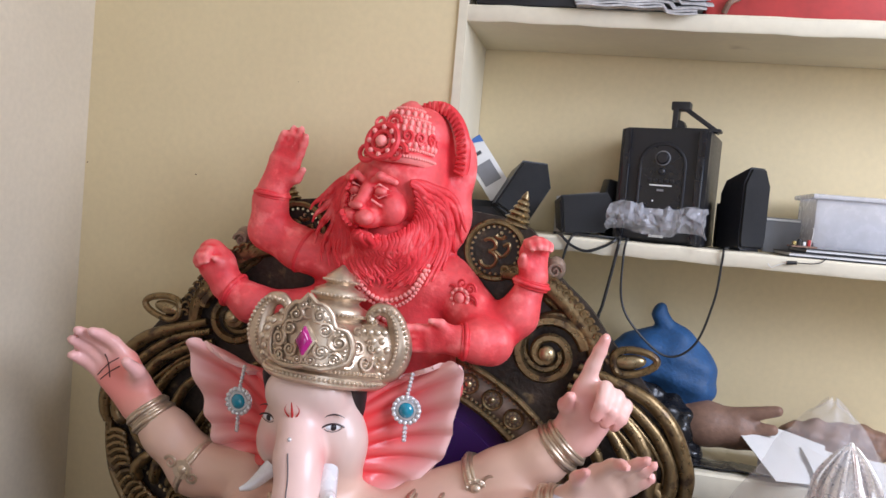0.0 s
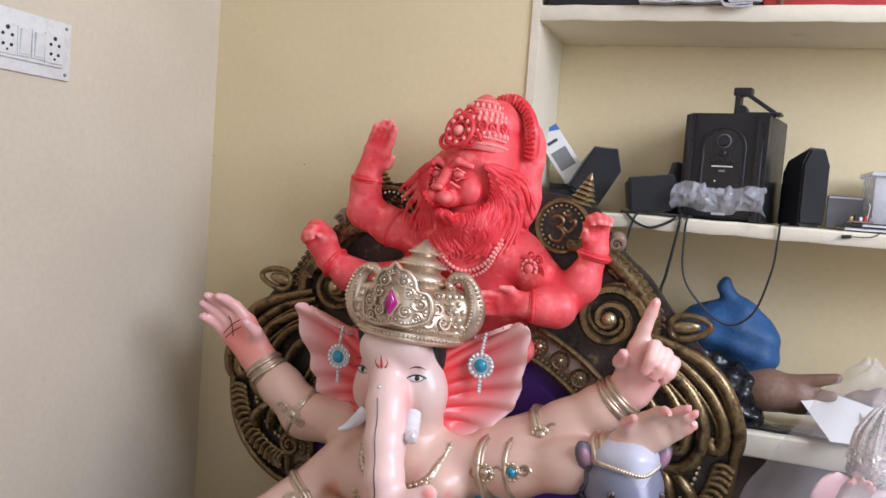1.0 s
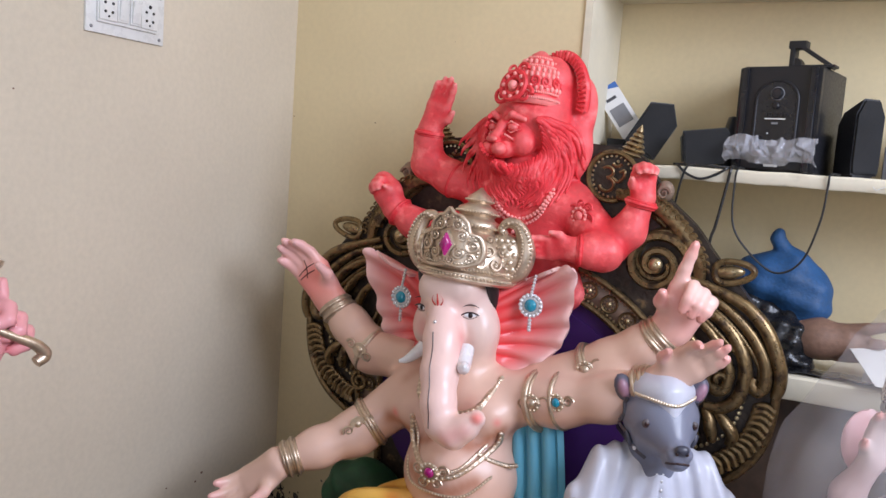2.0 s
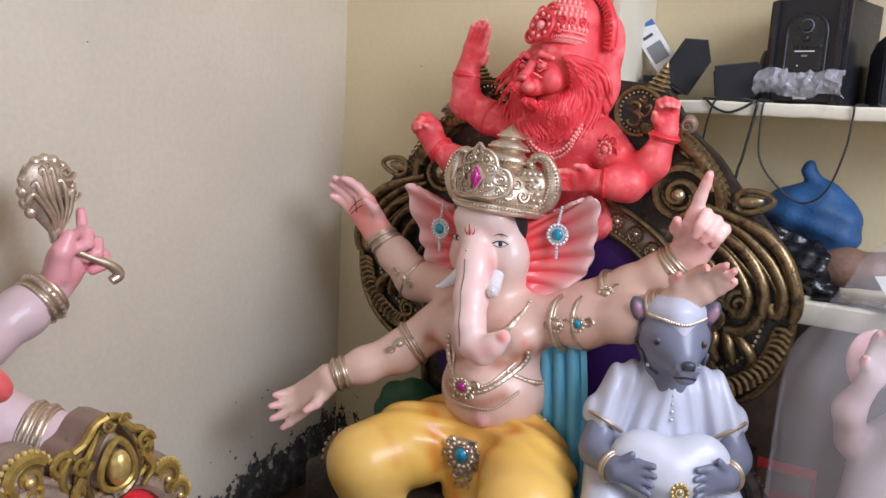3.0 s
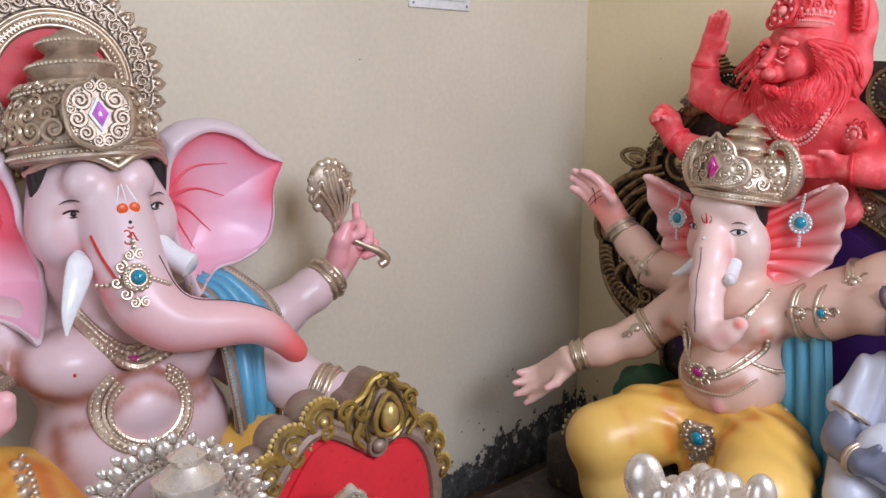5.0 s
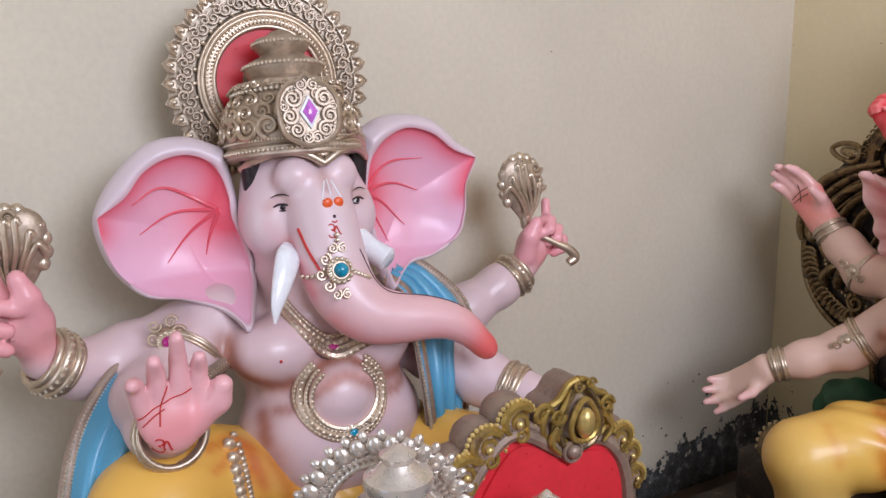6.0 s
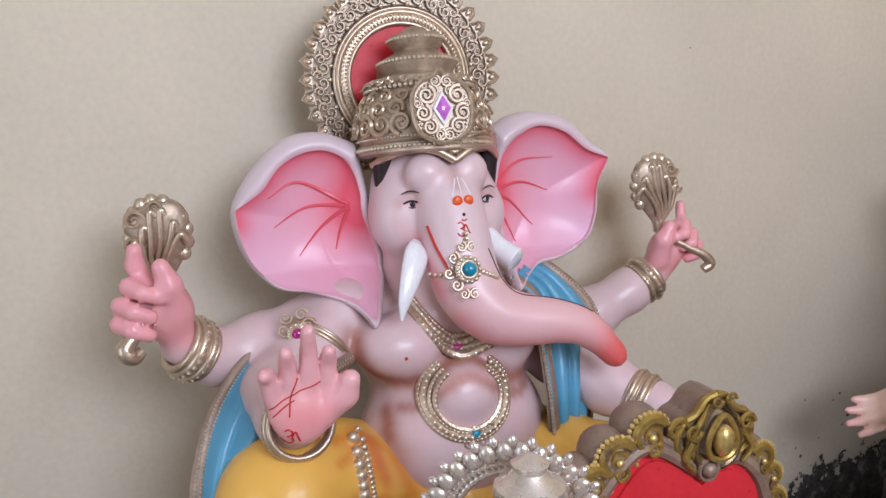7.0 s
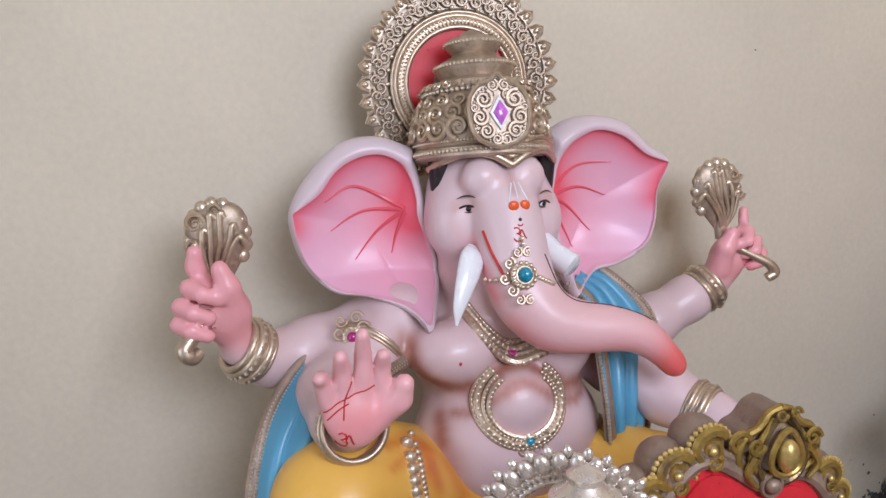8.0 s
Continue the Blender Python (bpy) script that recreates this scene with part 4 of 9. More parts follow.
    chain([(-0.205, 1.370, 0.715), (-0.150, 1.300, 0.690), (-0.085, 1.276, 0.690), (0.0, 1.300, 0.705), (0.055, 1.375, 0.740)], 0.0060, "gold", 1.7)
    chain([(-0.205, 1.368, 0.703), (-0.150, 1.296, 0.680), (-0.085, 1.272, 0.678), (0.0, 1.298, 0.695), (0.057, 1.372, 0.730)], 0.0042, "gold", 1.7)
    bm = frame_to((-0.076, 1.262, 0.668), (1, 0, 0.05), (0, -0.05, 1))
    jewel(st, bm, 0.030, "turquoise", "gold", 14)
    for s in (-1, 1):
        for x, z, r in ((0.026, 0.020, 0.012), (0.024, -0.022, 0.012), (0.014, -0.044, 0.012), (0.010, -0.066, 0.010), (0.034, 0.0, 0.010)):
            st.add(moved(scroll(1.6, r, 0.27, s, 20, start=1.0), bm @ pose(s * x, 0.003, z)), "gold")
    st.add(moved(slab([(-0.03, 0.03), (-0.02, -0.05), (0, -0.10), (0.02, -0.05), (0.03, 0.03)], 0.004, 0.012), bm), "gold")

    # blue shawl hanging behind the arm
    def shawl(u, v):
        z = 0.945 - 0.60 * v
        x = -0.015 + 0.11 * u + 0.075 * v + 0.008 * math.sin(v * 5)
        y = 1.425 - 0.07 * v + 0.008 * math.sin(u * 22 + v * 1.5) - 0.02 * u
        return (x, y, z)
    V, F = grid_sheet(shawl, 40, 40, 0.012)
    st.add((V, F), "skin", (0.12, 0.38, 0.52))

    def collar(u, v):
        a = -2.6 + 5.2 * v
        return (-0.1 + 0.135 * math.sin(a) * (1 - 0.1 * u), 1.455 + 0.05 * math.cos(a), 0.945 - 0.05 * u + 0.004 * math.sin(v * 60))
    st.add(grid_sheet(collar, 8, 60, 0.008), "skin", (0.12, 0.38, 0.52))
    return st.done("seated_elephant_headed_statue", "painted plaster elephant-headed deity in yellow dhoti with gold crown", "statue")


figure_yellow()

# ---------------------------------------------------------------- large seated elephant-headed figure
def figure_large():
    st = Statue()
    S, S2 = (0.62, 0.43, 0.42), (0.66, 0.485, 0.49)
    c = Clay()
    c.egg((-0.590, 0.325, 0.940), (0.085, 0.160, 0.095), S, 0.04)
    c.egg((-0.512, 0.222, 0.956), (0.058, 0.070, 0.052), S2, 0.010)
    c.egg((-0.512, 0.388, 0.946), (0.058, 0.070, 0.052), S2, 0.010)
    c.egg((-0.530, 0.320, 0.800), (0.110, 0.160, 0.125), S2, 0.05)
    c.egg((-0.470, 0.310, 0.882), (0.055, 0.062, 0.055), S2, 0.016)
    # head
    H = (0.69, 0.52, 0.535)
    c.egg((-0.585, 0.308, 1.190), (0.085, 0.100, 0.100), H, 0.03)
    c.egg((-0.555, 0.236, 1.150), (0.045, 0.040, 0.050), H, 0.03)
    c.egg((-0.555, 0.382, 1.150), (0.045, 0.040, 0.050), H, 0.03)
    c.egg((-0.515, 0.276, 1.224), (0.030, 0.036, 0.034), H, 0.010)
    c.egg((-0.515, 0.340, 1.224), (0.030, 0.036, 0.034), H, 0.010)
    c.cone((-0.59, 0.31, 1.11), (-0.59, 0.32, 1.0), 0.085, 0.10, S, 0.03)
    torso = Clay()
    torso.items = list(c.items)
    trunk = spline([(-0.525, 0.308, 1.190, 0.050), (-0.500, 0.312, 1.140, 0.049), (-0.478, 0.315, 1.090, 0.048), (-0.458, 0.325, 1.045, 0.046), (-0.440, 0.355, 1.012, 0.041), (-0.428, 0.400, 1.000, 0.035),
                    (-0.418, 0.445, 0.996, 0.0295), (-0.410, 0.485, 0.986, 0.0245), (-0.405, 0.512, 0.968, 0.0200), (-0.402, 0.534, 0.946, 0.0160), (-0.400, 0.550, 0.928, 0.0145)], 5)
    for i, (p, q) in enumerate(zip(trunk, trunk[1:])):
        u = i / (len(trunk) - 2)
        col = np.array([np.interp(u, (0, 0.18, 0.32, 0.70, 0.80, 0.88, 1), k) for k in ((0.69, 0.69, 0.71, 0.72, 0.74, 0.74, 0.72), (0.52, 0.52, 0.45, 0.42, 0.30, 0.14, 0.11), (0.535, 0.535, 0.455, 0.42, 0.30, 0.13, 0.10))])
        c.cone(p[:3], q[:3], p[3], q[3], col, 0.012)
    # arms
    HA = (0.76, 0.40, 0.40)
    T = (0.80, 0.36, 0.38)
    c.limb([(-0.620, 0.190, 0.985, 0.058), (-0.620, 0.105, 0.975, 0.045), (-0.603, 0.020, 0.958, 0.046), (-0.582, -0.052, 0.955, 0.038), (-0.562, -0.098, 0.988, 0.031)], S2, 0.03)
    # left raised hand grips the handle: palm, three fingers curled outwards, thumb and forefinger up
    c.egg((-0.545, -0.118, 1.048), (0.030, 0.040, 0.050), HA, 0.02, (15, 0, 0))
    for i, (y, z) in enumerate(((-0.155, 1.092), (-0.168, 1.066), (-0.172, 1.040))):
        c.limb([(-0.545, -0.128, z - 0.008, 0.0135), (-0.525, y - 0.008, z, 0.0132), (-0.506, y + 0.008, z - 0.006, 0.0120), (-0.508, y + 0.030, z - 0.016, 0.0105)], T, 0.0025)
    c.limb([(-0.545, -0.14, 1.088, 0.014), (-0.545, -0.153, 1.118, 0.0135), (-0.54, -0.152, 1.14, 0.011)], T, 0.005)
    c.limb([(-0.535, -0.102, 1.05, 0.022), (-0.515, -0.11, 1.09, 0.017), (-0.512, -0.12, 1.118, 0.013)], T, 0.008)
    # blessing arm and its open palm
    c.limb([(-0.590, 0.155, 1.000, 0.055), (-0.555, 0.095, 0.950, 0.050), (-0.500, 0.030, 0.915, 0.050), (-0.430, 0.028, 0.905, 0.040), (-0.385, 0.036, 0.912, 0.033)], S2, 0.03)
    BP = (0.78, 0.36, 0.36)
    c.egg((-0.362, 0.036, 0.945), (0.022, 0.046, 0.048), BP, 0.015, (0, -12, 0))
    for y, h, yy in ((0.074, 1.026, 0.070), (0.049, 1.056, 0.044), (0.022, 1.030, 0.014), (-0.004, 1.004, -0.014)):
        c.limb([(-0.360, y * 0.9 + 0.003, 0.960, 0.0132), (-0.350, (y + yy) / 2, (0.975 + h) / 2 + 0.008, 0.0118), (-0.334, yy, h, 0.0094)], (0.80, 0.42, 0.43), 0.0025)
    c.limb([(-0.362, 0.066, 0.935, 0.022), (-0.348, 0.092, 0.958, 0.0175), (-0.338, 0.098, 0.982, 0.0135)], (0.80, 0.42, 0.43), 0.008)
    # right raised arm and hand
    c.limb([(-0.620, 0.470, 0.965, 0.055), (-0.625, 0.560, 0.905, 0.044), (-0.622, 0.640, 0.928, 0.044), (-0.620, 0.720, 0.965, 0.038), (-0.617, 0.768, 0.992, 0.030)], S2, 0.03)
    c.egg((-0.608, 0.791, 1.036), (0.028, 0.036, 0.046), HA, 0.02, (-12, 0, 0))
    for i, (y, z) in enumerate(((0.820, 1.090), (0.838, 1.071), (0.850, 1.049))):
        c.limb([(-0.608, 0.796, z - 0.008, 0.0125), (-0.588, y, z, 0.0122), (-0.572, y - 0.012, z - 0.014, 0.0110), (-0.578, y - 0.028, z - 0.022, 0.0095)], T, 0.0025)
    c.limb([(-0.605, 0.822, 1.105, 0.01), (-0.612, 0.826, 1.125, 0.009)], T, 0.005)
    c.limb([(-0.596, 0.767, 1.025, 0.021), (-0.582, 0.768, 1.065, 0.017), (-0.58, 0.78, 1.091, 0.012)], T, 0.008)
    # lower right arm, resting behind the small chair
    c.limb([(-0.590, 0.480, 0.965, 0.060), (-0.545, 0.535, 0.890, 0.055), (-0.480, 0.590, 0.845, 0.047), (-0.410, 0.635, 0.825, 0.036), (-0.36, 0.66, 0.81, 0.03)], S2, 0.03)
    c.limb([(-0.36, 0.66, 0.81, 0.028), (-0.31, 0.68, 0.80, 0.026)], HA, 0.02)
    # airbrushed creases and eye sockets: their shading is painted into the skin colour
    crease_shade, blush = (0.34, 0.13, 0.085), (0.78, 0.20, 0.22)
    strokes = [([(-0.50, 0.150, 0.930), (-0.475, 0.200, 0.906), (-0.465, 0.262, 0.915), (-0.47, 0.30, 0.935)], 0.017, crease_shade, 0.95), ([(-0.49, 0.465, 0.915), (-0.475, 0.410, 0.893), (-0.47, 0.345, 0.910), (-0.47, 0.30, 0.935)], 0.017, crease_shade, 0.95),
               ([(-0.52, 0.150, 0.980), (-0.50, 0.152, 0.955), (-0.49, 0.150, 0.925)], 0.020, crease_shade, 0.8), ([(-0.45, 0.250, 0.860), (-0.42, 0.31, 0.832), (-0.44, 0.375, 0.855)], 0.013, (0.72, 0.36, 0.34), 0.5),
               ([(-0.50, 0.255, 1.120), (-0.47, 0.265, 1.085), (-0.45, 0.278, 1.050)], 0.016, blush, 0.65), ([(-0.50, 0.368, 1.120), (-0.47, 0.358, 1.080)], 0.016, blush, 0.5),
               ([(-0.43, 0.300, 1.010), (-0.41, 0.350, 0.970), (-0.40, 0.410, 0.962), (-0.39, 0.460, 0.965)], 0.022, (0.78, 0.26, 0.28), 0.6), ([(-0.478, 0.308, 1.245), (-0.478, 0.308, 1.205)], 0.008, crease_shade, 0.5),
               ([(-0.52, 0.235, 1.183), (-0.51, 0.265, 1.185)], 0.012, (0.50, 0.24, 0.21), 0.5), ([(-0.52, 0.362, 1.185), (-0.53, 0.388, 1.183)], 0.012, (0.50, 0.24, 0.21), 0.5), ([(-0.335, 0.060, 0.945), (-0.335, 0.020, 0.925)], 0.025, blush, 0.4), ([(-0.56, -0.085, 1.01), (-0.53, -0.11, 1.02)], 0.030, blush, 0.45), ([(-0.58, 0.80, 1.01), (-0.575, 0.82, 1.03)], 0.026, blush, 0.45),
               ([(-0.46, 0.20, 0.80), (-0.45, 0.18, 0.76), (-0.45, 0.20, 0.70)], 0.022, crease_shade, 0.5), ([(-0.515, 0.150, 0.965), (-0.50, 0.158, 0.94), (-0.475, 0.168, 0.88), (-0.455, 0.175, 0.82)], 0.016, crease_shade, 0.9), ([(-0.52, 0.475, 0.94), (-0.50, 0.47, 0.89), (-0.47, 0.46, 0.82)], 0.018, crease_shade, 0.9), ([(-0.51, 0.225, 1.155), (-0.50, 0.24, 1.12)], 0.012, (0.70, 0.38, 0.38), 0.3), ([(-0.47, 0.275, 1.235), (-0.475, 0.31, 1.225), (-0.47, 0.345, 1.235)], 0.012, (0.70, 0.42, 0.40), 0.35), ([(-0.49, 0.150, 0.908), (-0.45, 0.20, 0.886), (-0.44, 0.26, 0.894), (-0.44, 0.30, 0.912)], 0.010, crease_shade, 0.75), ([(-0.49, 0.47, 0.898), (-0.45, 0.41, 0.876), (-0.44, 0.345, 0.893), (-0.44, 0.31, 0.912)], 0.010, crease_shade, 0.75), ([(-0.55, 0.530, 0.905), (-0.53, 0.56, 0.87)], 0.020, (0.60, 0.30, 0.26), 0.45), ([(-0.44, 0.27, 0.905), (-0.42, 0.31, 0.93), (-0.44, 0.35, 0.905)], 0.012, (0.68, 0.34, 0.30), 0.4), ([(-0.50, 0.07, 0.945), (-0.47, 0.06, 0.93)], 0.03, (0.62, 0.34, 0.30), 0.35)]
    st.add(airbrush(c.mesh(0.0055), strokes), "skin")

    # yellow dhoti
    Y = (0.82, 0.47, 0.085)
    d = Clay()
    d.limb([(-0.56, 0.192, 0.708, 0.105), (-0.47, 0.082, 0.758, 0.1), (-0.42, 0.017, 0.783, 0.09)], Y, 0.04)
    d.limb([(-0.42, 0.017, 0.778, 0.088), (-0.4, 0.032, 0.688, 0.08), (-0.4, 0.062, 0.608, 0.07)], Y, 0.04)
    d.limb([(-0.560, 0.420, 0.720, 0.105), (-0.440, 0.520, 0.70, 0.095), (-0.38, 0.56, 0.66, 0.08)], Y, 0.04)
    d.egg((-0.560, 0.320, 0.690), (0.13, 0.20, 0.075), Y, 0.04)
    d.limb([(-0.40, 0.56, 0.64, 0.07), (-0.36, 0.40, 0.60, 0.06)], Y, 0.04)

    def pleats(P):
        return 0.0025 * np.sin((P[..., 1] * 0.7 + P[..., 2] * 0.8 + P[..., 0] * 0.3) * 130) * np.clip((P[..., 1] - 0.06) * 12, 0, 1)
    amber = (0.60, 0.13, 0.01)
    st.add(airbrush(d.mesh(0.006, pleats), [([(-0.45, 0.16, 0.84), (-0.44, 0.13, 0.80), (-0.42, 0.115, 0.74)], 0.022, amber, 0.8), ([(-0.46, 0.14, 0.85), (-0.42, 0.08, 0.845)], 0.012, amber, 0.6), ([(-0.45, 0.14, 0.83), (-0.40, 0.07, 0.815)], 0.009, amber, 0.55),
                                             ([(-0.44, 0.14, 0.80), (-0.37, 0.08, 0.785)], 0.009, amber, 0.5), ([(-0.45, 0.20, 0.80), (-0.43, 0.22, 0.74)], 0.030, amber, 0.6), ([(-0.47, -0.05, 0.80), (-0.46, -0.06, 0.72)], 0.03, amber, 0.45)]), "skin")
    st.add(moved(lathe([(0.19, 0), (0.20, 0.02), (0.195, 0.15), (0.17, 0.19)], 44), pose(-0.50, 0.32, 0.452)), "gold")
    # gold edging of the dhoti and its front fall
    for pts, r in (([(-0.432, 0.122, 0.853), (-0.42, 0.118, 0.808), (-0.41, 0.122, 0.748), (-0.41, 0.132, 0.688)], 0.011), ([(-0.436, 0.137, 0.853), (-0.42, 0.134, 0.808), (-0.41, 0.138, 0.748), (-0.41, 0.148, 0.688)], 0.006)):
        st.add(beads(d.drape(even(spline(pts, 8), r * 1.1), (-1, 0, 0), 0.0), r, 6, 4), "gold")

    # ears: pale rolled rim above a pink hollow
    lil, red, mid_pink = (0.77, 0.50, 0.66), (0.80, 0.11, 0.16), (0.82, 0.36, 0.44)

    def wide_ear(outline, fold, pivot, veins, x0=-0.592):
        """A bowl-shaped ear: outline and fold are closed lines of (y, z); inside the fold it is hollow and pink, outside it is a pale swollen rim."""
        def ringed(rows):
            return spline(rows + rows[:1], 10)[:-1]
        O, Fd = ringed(outline), ringed(fold)
        mid = Fd.mean(axis=0)

        def reach(line, a):
            q = line - mid
            g = np.arctan2(q[:, 1], q[:, 0])
            k = np.argsort(g)
            return np.interp(a, g[k], np.hypot(q[k, 0], q[k, 1]), period=2 * math.pi)
        na, n1, n2 = 216, 24, 8
        ang = np.arange(na) * 2 * math.pi / na
        rf, ro = reach(Fd, ang), reach(O, ang)
        ro = np.maximum(ro, rf + 0.003)
        pv = np.array(pivot)
        hot = Fd[Fd[:, 1] > pv[1] - 0.012]

        def tint(p):
            dp = np.linalg.norm(p - pv)
            dh = np.linalg.norm(hot - p, axis=1).min()
            k = min(1, max(0, 1.15 - dp / 0.20))
            b = vec(*lil) * (1 - k) + vec(*mid_pink) * k
            k = min(1, 0.95 * math.exp(-(dh / 0.024) ** 1.3) + 0.75 * math.exp(-(dp / 0.050) ** 2))
            return b * (1 - k) + vec(*red) * k

        def depth(t):
            return x0 - 0.034 * (1 - t ** 2.4) - 0.004
        V, C = [(depth(0), *mid)], [tint(mid)]
        for i in range(1, n1 + 1):
            t = i / n1
            for j in range(na):
                p = mid + rf[j] * t * vec(math.cos(ang[j]), math.sin(ang[j]))
                V.append((depth(t), *p))
                C.append(tint(p))
        for i in range(n2 + 1):
            t = i / n2
            for j in range(na):
                w = ro[j] - rf[j]
                p = mid + (rf[j] + w * t) * vec(math.cos(ang[j]), math.sin(ang[j]))
                V.append((x0 + min(0.020, 0.55 * w) * math.sin(math.pi * (0.12 + 0.88 * t)) ** 0.8 - 0.012 * t, *p))
                k = math.exp(-t / 0.18)
                C.append(vec(0.66, 0.545, 0.575) * (1 - 0.5 * k) + vec(*mid_pink) * 0.5 * k)
        V = np.array(V)
        V[:, 0] += 1.5 * np.maximum(0, 1.07 - V[:, 2])   # the lower end sweeps forward over the shoulder
        F = [(0, 1 + j, 1 + (j + 1) % na) for j in range(na)]
        rows = n1 + n2
        for i in range(rows):
            a, b = 1 + i * na, 1 + (i + 1) * na
            F += [(a + j, b + j, b + (j + 1) % na, a + (j + 1) % na) for j in range(na)]
        o = len(V)
        F += [tuple(k + o for k in f)[::-1] for f in F]
        edge = 1 + rows * na
        F += [(edge + j, o + edge + j, o + edge + (j + 1) % na, edge + (j + 1) % na) for j in range(na)]
        V, C = np.vstack([V, V - vec(0.014, 0, 0)]), C + [vec(0.62, 0.50, 0.53)] * o
        st.add((np.array(V), F, np.array(C)), "skin")
        for rows_ in veins:
            q = spline(rows_, 10)
            d = q - mid
            t = np.minimum(1, np.hypot(d[:, 0], d[:, 1]) / reach(Fd, np.arctan2(d[:, 1], d[:, 0])))
            P = np.stack([x0 - 0.034 * (1 - t ** 2.4) - 0.0032 + 1.5 * np.maximum(0, 1.07 - q[:, 1]), q[:, 0], q[:, 1]], 1)
            st.add(tube(P, np.linspace(0.0040, 0.0008, len(P)), 6), "skin", (0.70, 0.085, 0.12))

    wide_ear([(0.189, 1.269), (0.133, 1.288), (0.076, 1.279), (0.026, 1.235), (-0.007, 1.18), (-0.005, 1.133), (0.014, 1.086), (0.049, 1.053), (0.101, 1.043), (0.147, 1.027), (0.169, 1.01), (0.182, 0.996), (0.209, 1.028), (0.229, 1.077), (0.219, 1.134), (0.206, 1.19), (0.197, 1.235)],
             [(-0.005, 1.177), (0.035, 1.204), (0.063, 1.238), (0.095, 1.257), (0.131, 1.262), (0.162, 1.25), (0.18, 1.225), (0.19, 1.191), (0.192, 1.159), (0.207, 1.116), (0.215, 1.069), (0.193, 1.023), (0.181, 1.008), (0.157, 1.031), (0.103, 1.047), (0.053, 1.058), (0.018, 1.091), (0.001, 1.134)],
             (0.182, 1.166),
             [[(0.176, 1.172), (0.098, 1.211), (0.047, 1.189)],
              [(0.176, 1.17), (0.11, 1.169), (0.057, 1.141)],
              [(0.176, 1.169), (0.134, 1.135), (0.095, 1.092)],
              [(0.176, 1.166), (0.165, 1.133), (0.156, 1.097)]])
    wide_ear([(0.425, 1.284), (0.463, 1.304), (0.515, 1.309), (0.569, 1.295), (0.614, 1.258), (0.655, 1.227), (0.635, 1.178), (0.633, 1.123), (0.612, 1.074), (0.548, 1.054), (0.5, 1.048), (0.468, 1.034), (0.439, 1.017), (0.436, 1.039), (0.433, 1.065), (0.423, 1.119), (0.415, 1.177), (0.418, 1.233)],
             [(0.65, 1.225), (0.603, 1.242), (0.558, 1.274), (0.509, 1.286), (0.468, 1.271), (0.44, 1.242), (0.43, 1.2), (0.429, 1.171), (0.437, 1.127), (0.448, 1.077), (0.448, 1.046), (0.446, 1.027), (0.466, 1.039), (0.502, 1.056), (0.55, 1.061), (0.604, 1.083), (0.623, 1.126), (0.628, 1.179)],
             (0.431, 1.174),
             [[(0.427, 1.181), (0.482, 1.224), (0.551, 1.229)],
              [(0.429, 1.178), (0.493, 1.187), (0.547, 1.169)],
              [(0.43, 1.176), (0.472, 1.154), (0.516, 1.109)],
              [(0.43, 1.173), (0.451, 1.131), (0.481, 1.082)]])

    # hair beside the brow
    hr = Clay()
    for y0, s in ((0.215, -1), (0.408, 1)):
        for k in range(6):
            hr.egg((-0.566, y0 - 0.006 * s, 1.250 - 0.016 * k), 0.017 - 0.0014 * k, (0.02, 0.01, 0.012), 0.01)
    st.add(hr.mesh(0.006), "hair")
    # eyes, brows and forehead paint
    for y, s in ((0.250, -1), (0.374, 1)):
        p = c.drape([(-0.52, y, 1.180)], (-1, 0, 0), 0.0)[0]
        m = frame_to(p + vec(-0.001, 0, 0), (-0.55 * s, 1, -0.05 * s), (0.1, 0, 1))
        st.add(moved(ball((0, 0.001, 0), (0.0125, 0.0036, 0.0042), 14, 7), m), "white")
        st.add(moved(ball((0.001, -0.0024, 0), (0.0046, 0.0022, 0.0042), 10, 6), m), "hair")
        t = np.linspace(-1, 1, 12)
        st.add(moved(tube(np.stack([0.014 * t, -0.003 + 0 * t, 0.0056 - 0.005 * t ** 2], 1), 0.0017, 5), m), "ink")
        st.add(moved(tube(np.stack([0.014 * t, -0.003 + 0 * t, -0.0052 + 0.0045 * t ** 2], 1), 0.0011, 5), m), "ink")
        st.add(moved(tube(np.stack([0.016 * t, -0.004 + 0 * t, 0.021 - 0.005 * t ** 2], 1), 0.0012 * (1.2 - t * t), 5), m), "ink")
    def mark(pts, r, mat, gap=0.0):
        st.add(tube(c.drape(np.array(pts), (-1, 0, 0), gap), r, 6), mat)
    for s in (-1, 1):
        p = c.drape([(-0.47, 0.314 + s * 0.009, 1.187)], (-1, 0, 0), 0.0)[0]
        st.add(ball(p, (0.004, 0.0085, 0.0085), 12, 7), "orange_line")
        mark([(-0.47, 0.314 + s * (0.016 - 0.010 * q), 1.193 + 0.026 * q) for q in np.linspace(0, 1, 7)], 0.0012, "white", 0.0003)
    mark([(-0.47, 0.313, 1.197 + 0.024 * q) for q in np.linspace(0, 1, 6)], 0.0010, "white", 0.0003)
    st.add(ball(c.drape([(-0.47, 0.311, 1.168)], (-1, 0, 0))[0], 0.0028, 8, 5), "ink")
    t = np.linspace(0, 1, 12)
